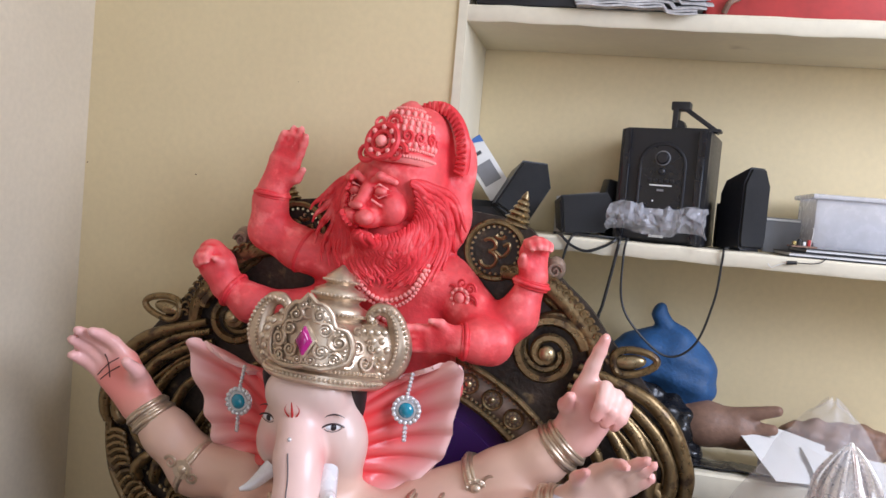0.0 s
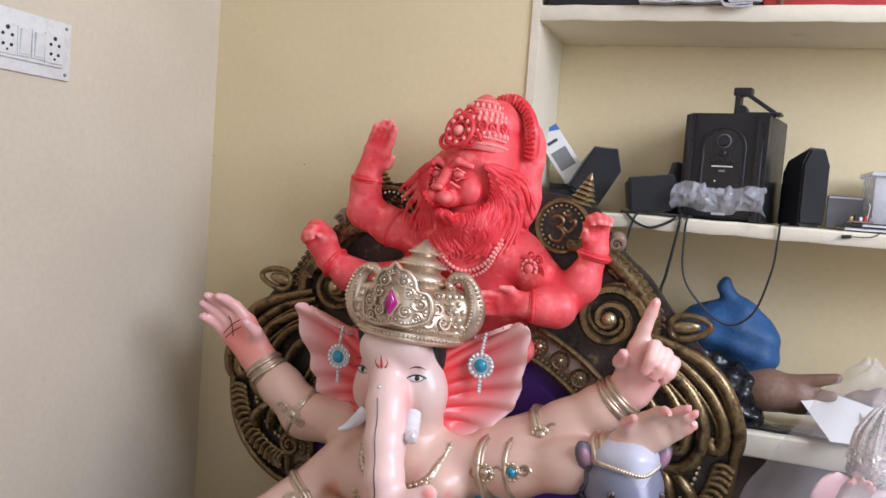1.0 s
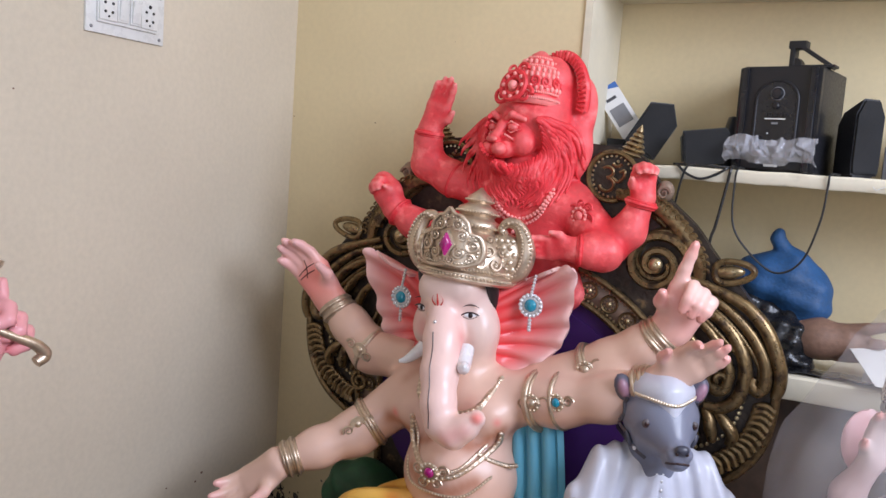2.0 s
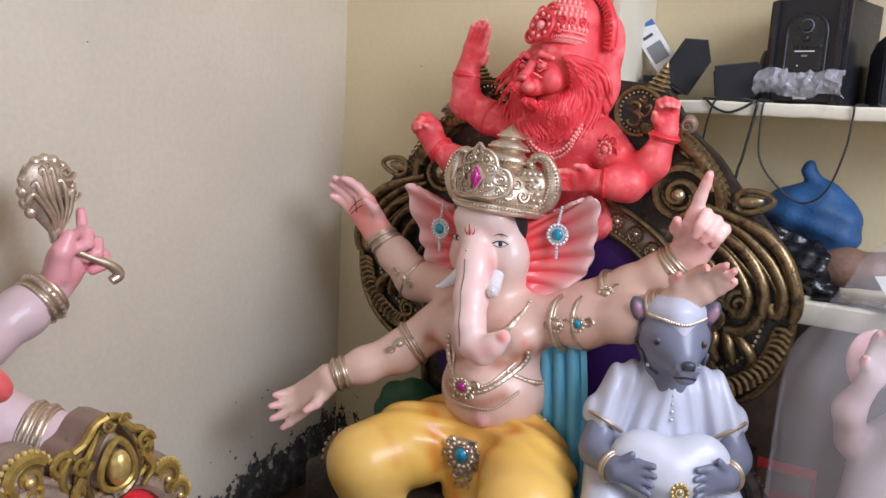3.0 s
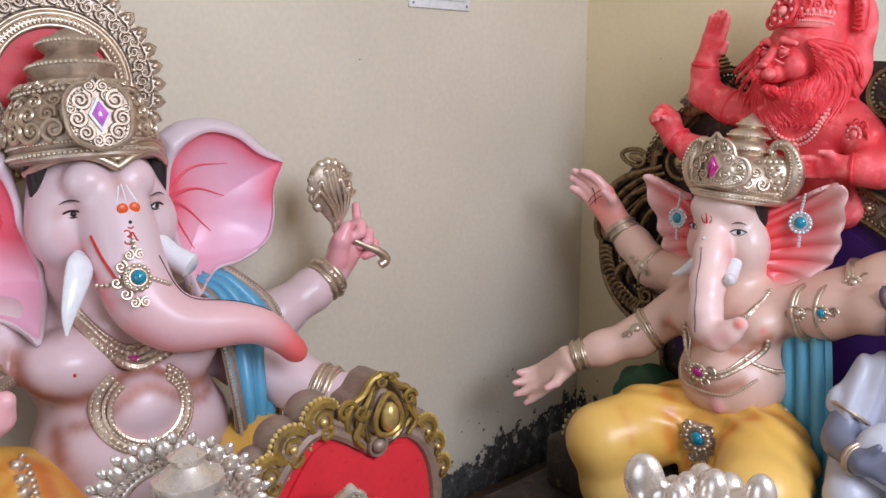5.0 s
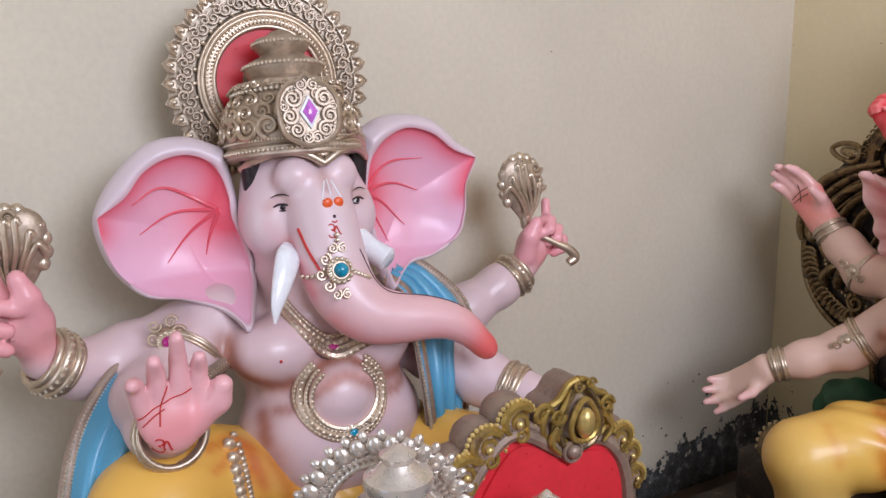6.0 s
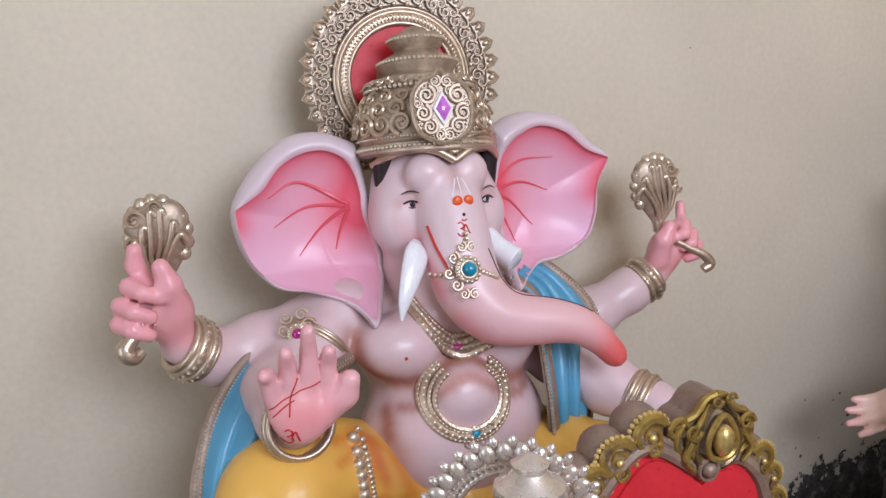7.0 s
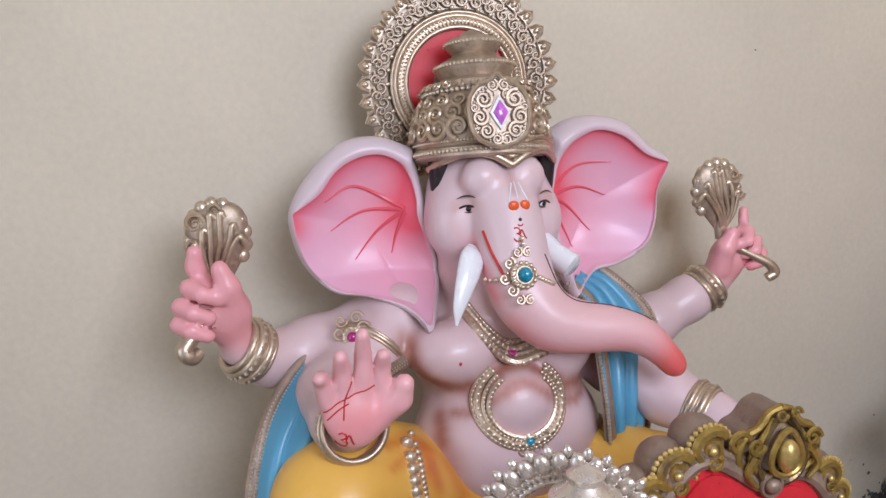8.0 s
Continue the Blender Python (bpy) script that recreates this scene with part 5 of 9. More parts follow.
    for q in (np.stack([-0.004 + 0.0045 * np.cos(2.4 - 4.2 * t), 0.004 + 0.0042 * np.sin(2.4 - 4.2 * t)], 1), np.stack([-0.004 + 0.0055 * np.cos(1.4 - 4.4 * t), -0.006 + 0.0052 * np.sin(1.4 - 4.4 * t)], 1),
              np.stack([0.0005 + 0.009 * t, -0.001 + 0.006 * np.sin(t * 5)], 1), np.stack([0.003 + 0.004 * np.cos(3.5 + 2.4 * t), 0.014 + 0.0035 * np.sin(3.5 + 2.4 * t)], 1)):
        mark([(-0.46, 0.307 + a, 1.149 + b) for a, b in q], 0.0012, "red_line", 0.0003)
    # ridge line on the trunk, with its fine cross strokes
    line = spline([(-0.44, 0.345, 1.040), (-0.42, 0.385, 1.031), (-0.42, 0.430, 1.030), (-0.41, 0.470, 1.020), (-0.40, 0.505, 0.995)], 8)
    st.add(tube(c.drape(line, (0, 0, -1), 0.0004, 0.06), 0.0009, 5), "ink")
    # tusks
    tk = spline([(-0.500, 0.252, 1.122, 0.010), (-0.480, 0.244, 1.108, 0.020), (-0.462, 0.228, 1.078, 0.017), (-0.450, 0.213, 1.045, 0.010), (-0.446, 0.207, 1.018, 0.002)], 6)
    st.add(tube(tk[:, :3], tk[:, 3], 14, flat=0.55, up=(1, 0, 0)), "white")
    st.add(tube([(-0.53, 0.372, 1.125), (-0.505, 0.392, 1.098), (-0.485, 0.412, 1.082), (-0.482, 0.414, 1.080)], [0.019, 0.020, 0.021, 0.015], 12), "white")
    mark(spline([(-0.50, 0.262, 1.150), (-0.48, 0.268, 1.120), (-0.46, 0.278, 1.090)], 5), 0.0026, "red_line")

    # crown
    ax = pose(-0.580, 0.296, 1.246, 0, -9, 0)
    prof = [(0.100, 0.0), (0.108, 0.004), (0.108, 0.016), (0.103, 0.020), (0.107, 0.030), (0.106, 0.055), (0.098, 0.080), (0.084, 0.098), (0.082, 0.104), (0.088, 0.110), (0.084, 0.118), (0.066, 0.122), (0.055, 0.128), (0.060, 0.136), (0.064, 0.146), (0.055, 0.154),
            (0.040, 0.160), (0.034, 0.166), (0.042, 0.174), (0.046, 0.182), (0.040, 0.190), (0.022, 0.196), (0.016, 0.202), (0.003, 0.206)]
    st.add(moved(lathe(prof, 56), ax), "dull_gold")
    for z, r, b in ((0.011, 0.109, 0.0036), (0.026, 0.106, 0.0026), (0.104, 0.086, 0.0042), (0.146, 0.064, 0.0034), (0.182, 0.046, 0.0030)):
        a = np.arange(int(2 * math.pi * r / (b * 2.05))) * b * 2.05 / r
        st.add(moved(beads(np.stack([r * np.cos(a), r * np.sin(a), z + 0 * a], 1), b), ax), "gold")
    for row, (z, r, size, cnt) in enumerate(((0.045, 0.108, 0.018, 20), (0.068, 0.104, 0.014, 22), (0.088, 0.094, 0.012, 20), (0.112, 0.088, 0.008, 26))):
        for i in range(cnt):
            a = (i + 0.5 * row) * 2 * math.pi / cnt
            st.add(moved(scroll(1.6, size, 0.27, 1 if i % 2 else -1, 24, start=i * 1.3), ax @ pose(r * math.cos(a), r * math.sin(a), z, -10 - 10 * row, 0, math.degrees(a) + 90)), "gold")
    # heart-shaped brow band
    for s in (-1, 1):
        q = spline([(-0.490, 0.312, 1.246), (-0.496, 0.312 + s * 0.030, 1.262), (-0.515, 0.312 + s * 0.062, 1.264), (-0.548, 0.312 + s * 0.092, 1.250), (-0.575, 0.312 + s * 0.105, 1.236)], 8)
        for k, (off, r) in enumerate(((0, 0.0065), (0.012, 0.004), (0.020, 0.0045))):
            st.add(tube(q + vec(0.004 - 0.1 * off, 0, off), r, 8), "gold")
        st.add(beads(even(q + vec(0.004, 0, 0.029), 0.0065), 0.0031), "gold")
    # front plate with violet lozenge
    face = frame_to((-0.468, 0.286, 1.320), (0.03, 1, 0), (-0.22, 0, 1))
    out = spline([(0, 0.062), (0.012, 0.050), (0.030, 0.044), (0.044, 0.026), (0.046, 0.0), (0.040, -0.026), (0.022, -0.040), (0, -0.046)], 4)
    st.add(moved(slab([(x, z) for x, z in out] + [(-x, z) for x, z in out[::-1][1:-1]], 0.002, 0.014), face), "dull_gold")
    for s in (-1, 1):
        e = np.stack([s * out[:, 0], 0 * out[:, 0], out[:, 1]], 1)
        st.add(moved(tube(e, 0.0036, 6), face), "gold")
        st.add(moved(beads(even(e * vec(0.84, 1, 0.86), 0.0058), 0.0022), face), "dull_gold")
        for x, z, r in ((0.024, 0.024, 0.014), (0.031, -0.002, 0.013), (0.022, -0.022, 0.012), (0.009, 0.044, 0.009), (0.013, 0.030, 0.008), (0.007, -0.034, 0.009), (0.038, 0.012, 0.007)):
            st.add(moved(scroll(1.8, r, 0.29, s, 26, start=1.2), face @ pose(s * x, -0.001, z)), "dull_gold")
    V, F = lathe([(0.026, 0.0), (0.025, 0.006), (0.021, 0.007)], 4)
    st.add(moved((V * vec(0.62, 1, 1), F), face @ pose(0, 0.004, 0.004, 90)), "white")
    V, F = lathe([(0.019, 0.0), (0.018, 0.008), (0.010, 0.011)], 4)
    st.add(moved((V * vec(0.62, 1, 1), F), face @ pose(0, 0.002, 0.004, 90)), "amethyst")

    # halo behind the crown
    hm = frame_to((-0.668, 0.291, 1.368), (0.10, 1, 0), (0, 0, 1))
    st.add(moved(lathe([(0.160, 0.0), (0.162, 0.004), (0.120, 0.012), (0.118, 0.010), (0.090, 0.010)], 72), hm @ pose(0, 0.010, 0, 90)), "dull_gold")
    st.add(moved(lathe([(0.090, 0.0), (0.088, 0.004), (0.02, 0.001)], 48), hm @ pose(0, 0.002, 0, 90)), "red_cushion")
    for r, w in ((0.090, 0.0045), (0.099, 0.0065), (0.108, 0.0040), (0.114, 0.0030)):
        st.add(moved(ring((0, -0.006, 0), (0, 1, 0), r, w, 72, 8), hm), "gold")
    for i in range(96):
        a = i * 2 * math.pi / 96
        st.add(moved(tube([(0.0945 * math.cos(a), -0.011, 0.0945 * math.sin(a)), (0.1035 * math.cos(a + 0.03), -0.012, 0.1035 * math.sin(a + 0.03))], 0.0022, 5), hm), "gold")
    n = 34
    for i in range(n):
        a = i * 2 * math.pi / n
        m = hm @ pose(0.136 * math.cos(a), -0.006, 0.136 * math.sin(a), 0, -math.degrees(a) + 90, 0)
        st.add(moved(scroll(1.5, 0.0115, 0.26, 1, 18, start=1.57), m @ pose(-0.005, 0, -0.004)), "dull_gold")
        st.add(moved(scroll(1.3, 0.009, 0.28, -1, 16, start=1.57), m @ pose(0.007, -0.002, 0.003)), "dull_gold")
        st.add(moved(ball((0, -0.002, -0.015), 0.0042, 7, 5), m), "gold")
        m2 = hm @ pose(0.155 * math.cos(a), -0.004, 0.155 * math.sin(a), 0, -math.degrees(a) + 90, 0)
        st.add(moved(tube(spline([(-0.010, 0, -0.004), (-0.006, -0.002, 0.006), (0, -0.003, 0.010), (0.006, -0.002, 0.006), (0.010, 0, -0.004)], 4), 0.0032, 6), m2), "gold")
        st.add(moved(slab([(-0.012, -0.006), (0.012, -0.006), (0.010, 0.006), (0, 0.016), (-0.010, 0.006)], -0.001, 0.005), m2), "dull_gold")
        st.add(moved(tube([(-0.011, -0.003, -0.004), (-0.009, -0.004, 0.006), (0, -0.005, 0.015), (0.009, -0.004, 0.006), (0.011, -0.003, -0.004)], 0.0022, 6), m2), "gold")
        st.add(moved(ball((0, -0.003, 0.002), (0.0045, 0.004, 0.0055), 8, 5), m2), "gold")

    # trunk ornament
    tm = frame_to(c.drape([(-0.43, 0.303, 1.092)], (-1, 0, 0), 0.004)[0], (0, 1, -0.08), (-0.35, 0, 1))
    jewel(st, tm, 0.022, "turquoise", "gold", 14)
    st.add(moved(ball((0, -0.003, 0), 0.0115, 14, 9), tm), "turquoise")
    for s in (-1, 1):
        for x, z, r in ((0.020, 0.018, 0.010), (0.027, -0.004, 0.010), (0.018, -0.022, 0.010), (0.008, 0.034, 0.008), (0.008, -0.036, 0.008)):
            st.add(moved(scroll(1.5, r, 0.27, s, 20, start=1.2), tm @ pose(s * x, 0.002 + 13 * x * x, z)), "gold")
        st.add(beads(c.drape(even(spline([(-0.45, 0.303 + s * 0.024, 1.086), (-0.46, 0.303 + s * 0.040, 1.078), (-0.49, 0.303 + s * 0.048, 1.074)], 6), 0.006), (-1, 0, 0), 0.001), 0.0042), "gold")
    st.add(moved(beads([(0, 0, 0.046), (0, 0, 0.054)], 0.004), tm), "gold")

    # necklaces
    def chain(pts, r, mat="gold", step=1.9):
        q = even(spline(pts, 10), r * step)
        lay = torso.drape(q, (-1, 0, 0), r * 0.4)
        for _ in range(4):
            lay[1:-1, 0] = (lay[:-2, 0] + lay[1:-1, 0] + lay[2:, 0]) / 3
        st.add(tube(lay, r * 1.05, 7), mat)
        st.add(beads(lay + vec(r * 0.45, 0, 0), r * 0.8), mat)
    nk = vec(0, 0, 1)
    base = np.array([(-0.56, 0.238, 1.046), (-0.5, 0.251, 1.015), (-0.47, 0.276, 0.981), (-0.46, 0.312, 0.957), (-0.47, 0.361, 0.976), (-0.56, 0.446, 1.011)])
    for dz, r in ((0.012, 0.004), (0.002, 0.0055), (-0.009, 0.0045), (-0.018, 0.0062)):
        chain(base + nk * dz, r)
    pm = frame_to(torso.drape([(-0.46, 0.312, 0.955)], (-1, 0, 0), 0.004)[0], (0, 1, 0), (-0.1, 0, 1))
    jewel(st, pm, 0.020, "ruby", "gold", 14)
    for s in (-1, 1):
        for x, z, r in ((0.024, -0.008, 0.010), (0.014, -0.026, 0.010), (0.006, -0.040, 0.007)):
            st.add(moved(scroll(1.5, r, 0.27, s, 20), pm @ pose(s * x, 0.003, z)), "gold")
    st.add(moved(beads([(0, 0, -0.050), (-0.007, 0, -0.046), (0.007, 0, -0.046), (0, 0, -0.058)], 0.0045), pm), "gold")
    g = np.linspace(0.62, 2 * math.pi - 0.62, 34) + math.pi / 2
    for sc, r in ((1.0, 0.0058), (0.88, 0.0036), (0.80, 0.0042), (1.09, 0.0040)):
        chain([(-0.44, 0.309 + 0.068 * sc * math.cos(q), 0.885 + 0.060 * sc * math.sin(q)) for q in g], r, "gold", 1.8)
    bm = frame_to(torso.drape([(-0.42, 0.314, 0.829)], (-1, 0, 0), 0.003)[0], (0, 1, 0), (0, 0, 1))
    jewel(st, bm, 0.015, "turquoise", "gold", 12)
    for s in (-1, 1):
        st.add(moved(scroll(1.5, 0.011, 0.27, s, 20), bm @ pose(s * 0.020, 0.002, 0.004)), "gold")
        st.add(moved(scroll(1.5, 0.009, 0.27, s, 20), bm @ pose(s * 0.012, 0.002, -0.014)), "gold")
    st.add(ball(c.drape([(-0.46, 0.215, 0.955)], (-1, 0, 0))[0], 0.0028, 7, 5), "red_line")
    # armlets and bangles
    for q, axq, r, w in (((-0.566, -0.090, 0.982), (0.3, -0.75, 0.55), 0.039, 0.009), ((-0.571, -0.078, 0.972), (0.3, -0.75, 0.55), 0.041, 0.007), ((-0.617, 0.755, 0.984), (0, 0.85, 0.5), 0.036, 0.009), ((-0.618, 0.742, 0.976), (0, 0.85, 0.5), 0.037, 0.006),
                         ((-0.425, 0.628, 0.828), (0.75, 0.5, -0.2), 0.043, 0.006), ((-0.440, 0.618, 0.832), (0.75, 0.5, -0.2), 0.045, 0.005), ((-0.385, 0.036, 0.910), (0.9, 0.1, 0.25), 0.045, 0.006)):
        bangle(st, q, axq, r, "gold", w)
    bangle(st, (-0.562, 0.100, 0.958), (0.5, -0.6, -0.6), 0.060, "gold", 0.004)
    am = frame_to((-0.522, 0.066, 0.994), (0.2, 1, 0.2), (-0.25, 0, 1))
    jewel(st, am, 0.017, "ruby", "gold", 12)
    for s in (-1, 1):
        for x, z, r in ((0.018, 0.010, 0.011), (0.012, 0.028, 0.010), (0.018, -0.016, 0.009)):
            st.add(moved(scroll(1.5, r, 0.27, s, 20), am @ pose(s * x, 0.004, z)), "gold")

    # lines painted on the open palm
    for pts in ([(-0.33, -0.008, 0.951), (-0.33, 0.02, 0.968), (-0.33, 0.06, 0.981)], [(-0.33, 0.03, 0.991), (-0.33, 0.02, 0.968), (-0.33, 0.016, 0.941)], [(-0.33, -0.004, 0.941), (-0.33, 0.01, 0.954), (-0.33, 0.024, 0.962)]):
        mark(spline(pts, 6), 0.0010, "red_line", 0.0003)
    for q in (np.stack([-0.004 + 0.0045 * np.cos(2.4 - 4.2 * t), 0.004 + 0.0042 * np.sin(2.4 - 4.2 * t)], 1), np.stack([-0.004 + 0.0055 * np.cos(1.4 - 4.4 * t), -0.006 + 0.0052 * np.sin(1.4 - 4.4 * t)], 1), np.stack([0.0005 + 0.009 * t, -0.001 + 0.006 * np.sin(t * 5)], 1)):
        mark([(-0.33, 0.018 + a * 1.2, 0.914 + b * 1.2) for a, b in q], 0.0012, "red_line", 0.0003)

    # gold blades held in the raised hands
    def blade(m, s):
        """A fluted, wave-topped leaf with a curled tip; s: the side to which it curls."""
        t = np.linspace(0, 1, 22)
        w = 0.010 + 0.036 * np.sin(np.clip(t * 1.12, 0, 1) * math.pi * 0.62) ** 1.5
        w = np.where(t > 0.8, w * np.sqrt(np.clip(1 - ((t - 0.8) / 0.215) ** 2, 0.02, 1)), w)
        P = np.stack([0.010 * s * np.sin(t * 3.0), 0 * t, -0.006 + 0.126 * t], 1)
        st.add(moved(tube(P, w, 18, flat=0.34, up=(0, 1, 0)), m), "dull_gold")
        for k, x in enumerate((-0.030, -0.019, -0.007, 0.006, 0.019, 0.030)):
            top = 0.112 - 0.020 * abs(k - 2.5) ** 1.25 * 0.8
            q = spline([(x * 0.16, -0.008, 0.0), (x * 0.55 - 0.004 * s, -0.013, 0.030), (x * 1.05 + 0.005 * s, -0.015, 0.066), (x * 1.1 + 0.011 * s, -0.012, top), (x * 1.0 + 0.016 * s, -0.009, top - 0.006)], 8)
            st.add(moved(tube(q, np.linspace(0.0022, 0.0072, len(q)), 8), m), "gold")
        for i in range(13):
            a = radians(222 - i * 22)
            st.add(moved(ball((0.040 * math.cos(a) + 0.008 * s, 0.002, 0.070 + 0.050 * math.sin(a)), (0.0105, 0.010, 0.0115), 10, 7), m), "gold")
        for x, z, r in ((-0.020, 0.098, 0.015), (-0.030, 0.062, 0.012), (0.010, 0.112, 0.010)):
            st.add(moved(scroll(1.5, r, 0.30, s, 24), m @ pose(x * s, -0.012, z)), "gold")
        st.add(moved(lathe([(0.010, -0.02), (0.012, 0.0), (0.010, 0.02)], 14), m), "gold")
    blade(frame_to((-0.590, -0.116, 1.080), (0.1, 1, 0.12), (0, -0.10, 1)), 1)
    blade(frame_to((-0.612, 0.778, 1.096), (0.1, 1, 0.05), (0, 0.06, 1)), -1)
    hl = spline([(-0.575, -0.118, 1.107, 0.007), (-0.535, -0.13, 1.067, 0.008), (-0.512, -0.156, 1.032, 0.009), (-0.505, -0.176, 1.008, 0.013), (-0.505, -0.166, 0.996, 0.012), (-0.51, -0.154, 1.002, 0.008)], 7)
    st.add(tube(hl[:, :3], hl[:, 3], 10), "gold")
    hl = spline([(-0.58, 0.787, 1.066, 0.006), (-0.57, 0.816, 1.05, 0.007), (-0.562, 0.846, 1.034, 0.009), (-0.56, 0.861, 1.016, 0.01), (-0.562, 0.847, 1.006, 0.009)], 7)
    st.add(tube(hl[:, :3], hl[:, 3], 10), "gold")

    # blue shawl with gold borders
    B = (0.10, 0.33, 0.50)

    def swath(outer, inner, folds, thick=0.010):
        O, I = spline(outer, 12), spline(inner, 12)

        def f(u, v):
            x = v * (len(O) - 1)
            i = min(int(x), len(O) - 2)
            o, n = O[i] + (O[i + 1] - O[i]) * (x - i), I[i] + (I[i + 1] - I[i]) * (x - i)
            p = n * (1 - u) + o * u
            return p + vec(0.012 * math.sin(u * math.pi) + 0.0055 * math.sin(u * folds * 6.283 + v * 2), 0, 0)
        st.add(grid_sheet(f, 50, 40, thick), "skin", B)
        for u0 in (0.0, 1.0):
            e = np.array([f(u0, v) for v in np.linspace(0, 1, 40)])
            e2 = np.array([f(abs(u0 - 0.10), v) for v in np.linspace(0, 1, 40)])
            st.add(tube((e + e2) / 2 + vec(0.004, 0, 0), 0.011, 8, flat=0.4, up=(1, 0, 0)), "taupe")
            st.add(beads(even(e + vec(0.007, 0, 0), 0.0060), 0.0036, 5, 3), "gold")
            st.add(beads(even(e2 + vec(0.007, 0, 0), 0.0052), 0.0026, 5, 3), "gold")
    swath([(-0.600, 0.490, 1.052), (-0.575, 0.532, 1.036), (-0.545, 0.596, 0.962), (-0.520, 0.580, 0.862), (-0.500, 0.552, 0.690)],
          [(-0.555, 0.436, 1.036), (-0.520, 0.462, 1.000), (-0.482, 0.458, 0.920), (-0.452, 0.458, 0.828), (-0.450, 0.470, 0.690)], 4)
    swath([(-0.590, 0.150, 0.985), (-0.580, 0.070, 0.985), (-0.560, -0.005, 0.960), (-0.520, -0.062, 0.905), (-0.485, -0.092, 0.845), (-0.462, -0.108, 0.770), (-0.450, -0.115, 0.66)],
          [(-0.520, 0.150, 0.948), (-0.478, 0.085, 0.932), (-0.446, 0.040, 0.905), (-0.432, 0.002, 0.862), (-0.425, -0.022, 0.810), (-0.420, -0.034, 0.745), (-0.420, -0.040, 0.66)], 3)
    k = 0.962
    return st.done("large_elephant_headed_statue", "large pale pink elephant-headed deity statue with gold crown and halo", "statue", Matrix.Translation((0.644 * (1 - k), -0.151 * (1 - k), 1.365 * (1 - k))) @ Matrix.Scale(k, 4))


figure_large()

# ---------------------------------------------------------------- red lion-headed figure
def figure_lion():
    st = Statue()
    R = (0.7, 0.05, 0.05)
    c = Clay()
    c.egg((-0.040, 1.575, 1.275), (0.118, 0.058, 0.080), R, 0.03)
    c.egg((-0.085, 1.545, 1.285), (0.055, 0.038, 0.042), R, 0.02)
    c.egg((0.020, 1.545, 1.275), (0.055, 0.038, 0.042), R, 0.02)
    c.egg((-0.010, 1.560, 1.180), (0.080, 0.055, 0.090), R, 0.03)
    c.egg((0.000, 1.560, 1.110), (0.085, 0.055, 0.050), R, 0.03)
    # hair mass behind
    c.egg((-0.048, 1.565, 1.395), (0.122, 0.040, 0.100), R, 0.012)
    c.cone((-0.040, 1.555, 1.455), (-0.020, 1.558, 1.520), 0.080, 0.050, R, 0.012)
    c.egg((-0.050, 1.535, 1.338), (0.062, 0.036, 0.042), R, 0.012)
    c.egg((0.022, 1.572, 1.455), (0.050, 0.024, 0.085), R, 0.012, (0, 12, 0))
    # arms
    c.limb([(-0.150, 1.560, 1.300, 0.040), (-0.215, 1.548, 1.318, 0.034), (-0.268, 1.540, 1.345, 0.032), (-0.265, 1.528, 1.395, 0.026), (-0.258, 1.520, 1.414, 0.021)], R, 0.02)
    hand(c, (-0.257, 1.519, 1.418), (0.38, -0.1, 0.92), (0.9, 0, -0.3), 0.110, R, R, (12, 8, 8, 14), 0.01, 10)
    c.limb([(-0.140, 1.560, 1.240, 0.036), (-0.214, 1.545, 1.212, 0.031), (-0.285, 1.528, 1.218, 0.030), (-0.325, 1.522, 1.243, 0.025)], R, 0.02)
    c.limb([(-0.330, 1.520, 1.248, 0.027), (-0.348, 1.518, 1.280, 0.029), (-0.358, 1.516, 1.300, 0.022)], R, 0.012)
    hand(c, (-0.338, 1.520, 1.262), (-0.45, -0.2, 0.85), (0.8, -0.3, 0.3), 0.085, R, R, (150, 150, 150, 150), 0.03, 60, None, 1.25)
    c.limb([(0.050, 1.565, 1.285, 0.040), (0.095, 1.535, 1.238, 0.036), (0.130, 1.495, 1.205, 0.033), (0.108, 1.475, 1.205, 0.027), (0.086, 1.463, 1.207, 0.021)], R, 0.02)
    hand(c, (0.084, 1.462, 1.207), (-0.97, -0.22, 0.0), (0.0, -0.25, 1.0), 0.098, R, R, (20, 12, 10, 14), 0.02, 15)
    c.limb([(0.070, 1.568, 1.260, 0.036), (0.130, 1.535, 1.214, 0.032), (0.166, 1.525, 1.247, 0.030), (0.186, 1.532, 1.308, 0.022)], R, 0.02)
    hand(c, (0.185, 1.533, 1.314), (-0.04, -0.1, 1.0), (-0.9, -0.4, 0.1), 0.090, R, R, (120, 120, 120, 120), 0.03, 60, None, 1.25)
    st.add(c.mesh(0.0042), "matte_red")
    # head, turned a little aside: skull, brow, eyes, muzzle, jaw
    f = Clay()
    turn = pose(-0.073, 1.502, 1.411, 0, 0, -22)

    def egg(x, y, z, r, k):
        f.egg(turn @ Vector((x, y, z)), r, R, k, (0, 0, -22))

    def limb(rows, k):
        f.limb([(*(turn @ Vector(q[:3])), q[3]) for q in rows], R, k)
    egg(0, 0.022, 0.020, (0.056, 0.046, 0.064), 0.01)
    egg(0, -0.020, -0.026, (0.030, 0.026, 0.020), 0.012)
    limb([(0, -0.014, 0.036, 0.009), (0, -0.028, 0.014, 0.0090), (0, -0.046, -0.006, 0.0100)], 0.010)
    egg(0, -0.054, -0.010, (0.0135, 0.0070, 0.0065), 0.003)
    egg(0, -0.030, -0.058, (0.020, 0.014, 0.0085), 0.004)
    for q in (-1, 1):
        egg(q * 0.034, -0.006, -0.012, (0.022, 0.022, 0.026), 0.010)
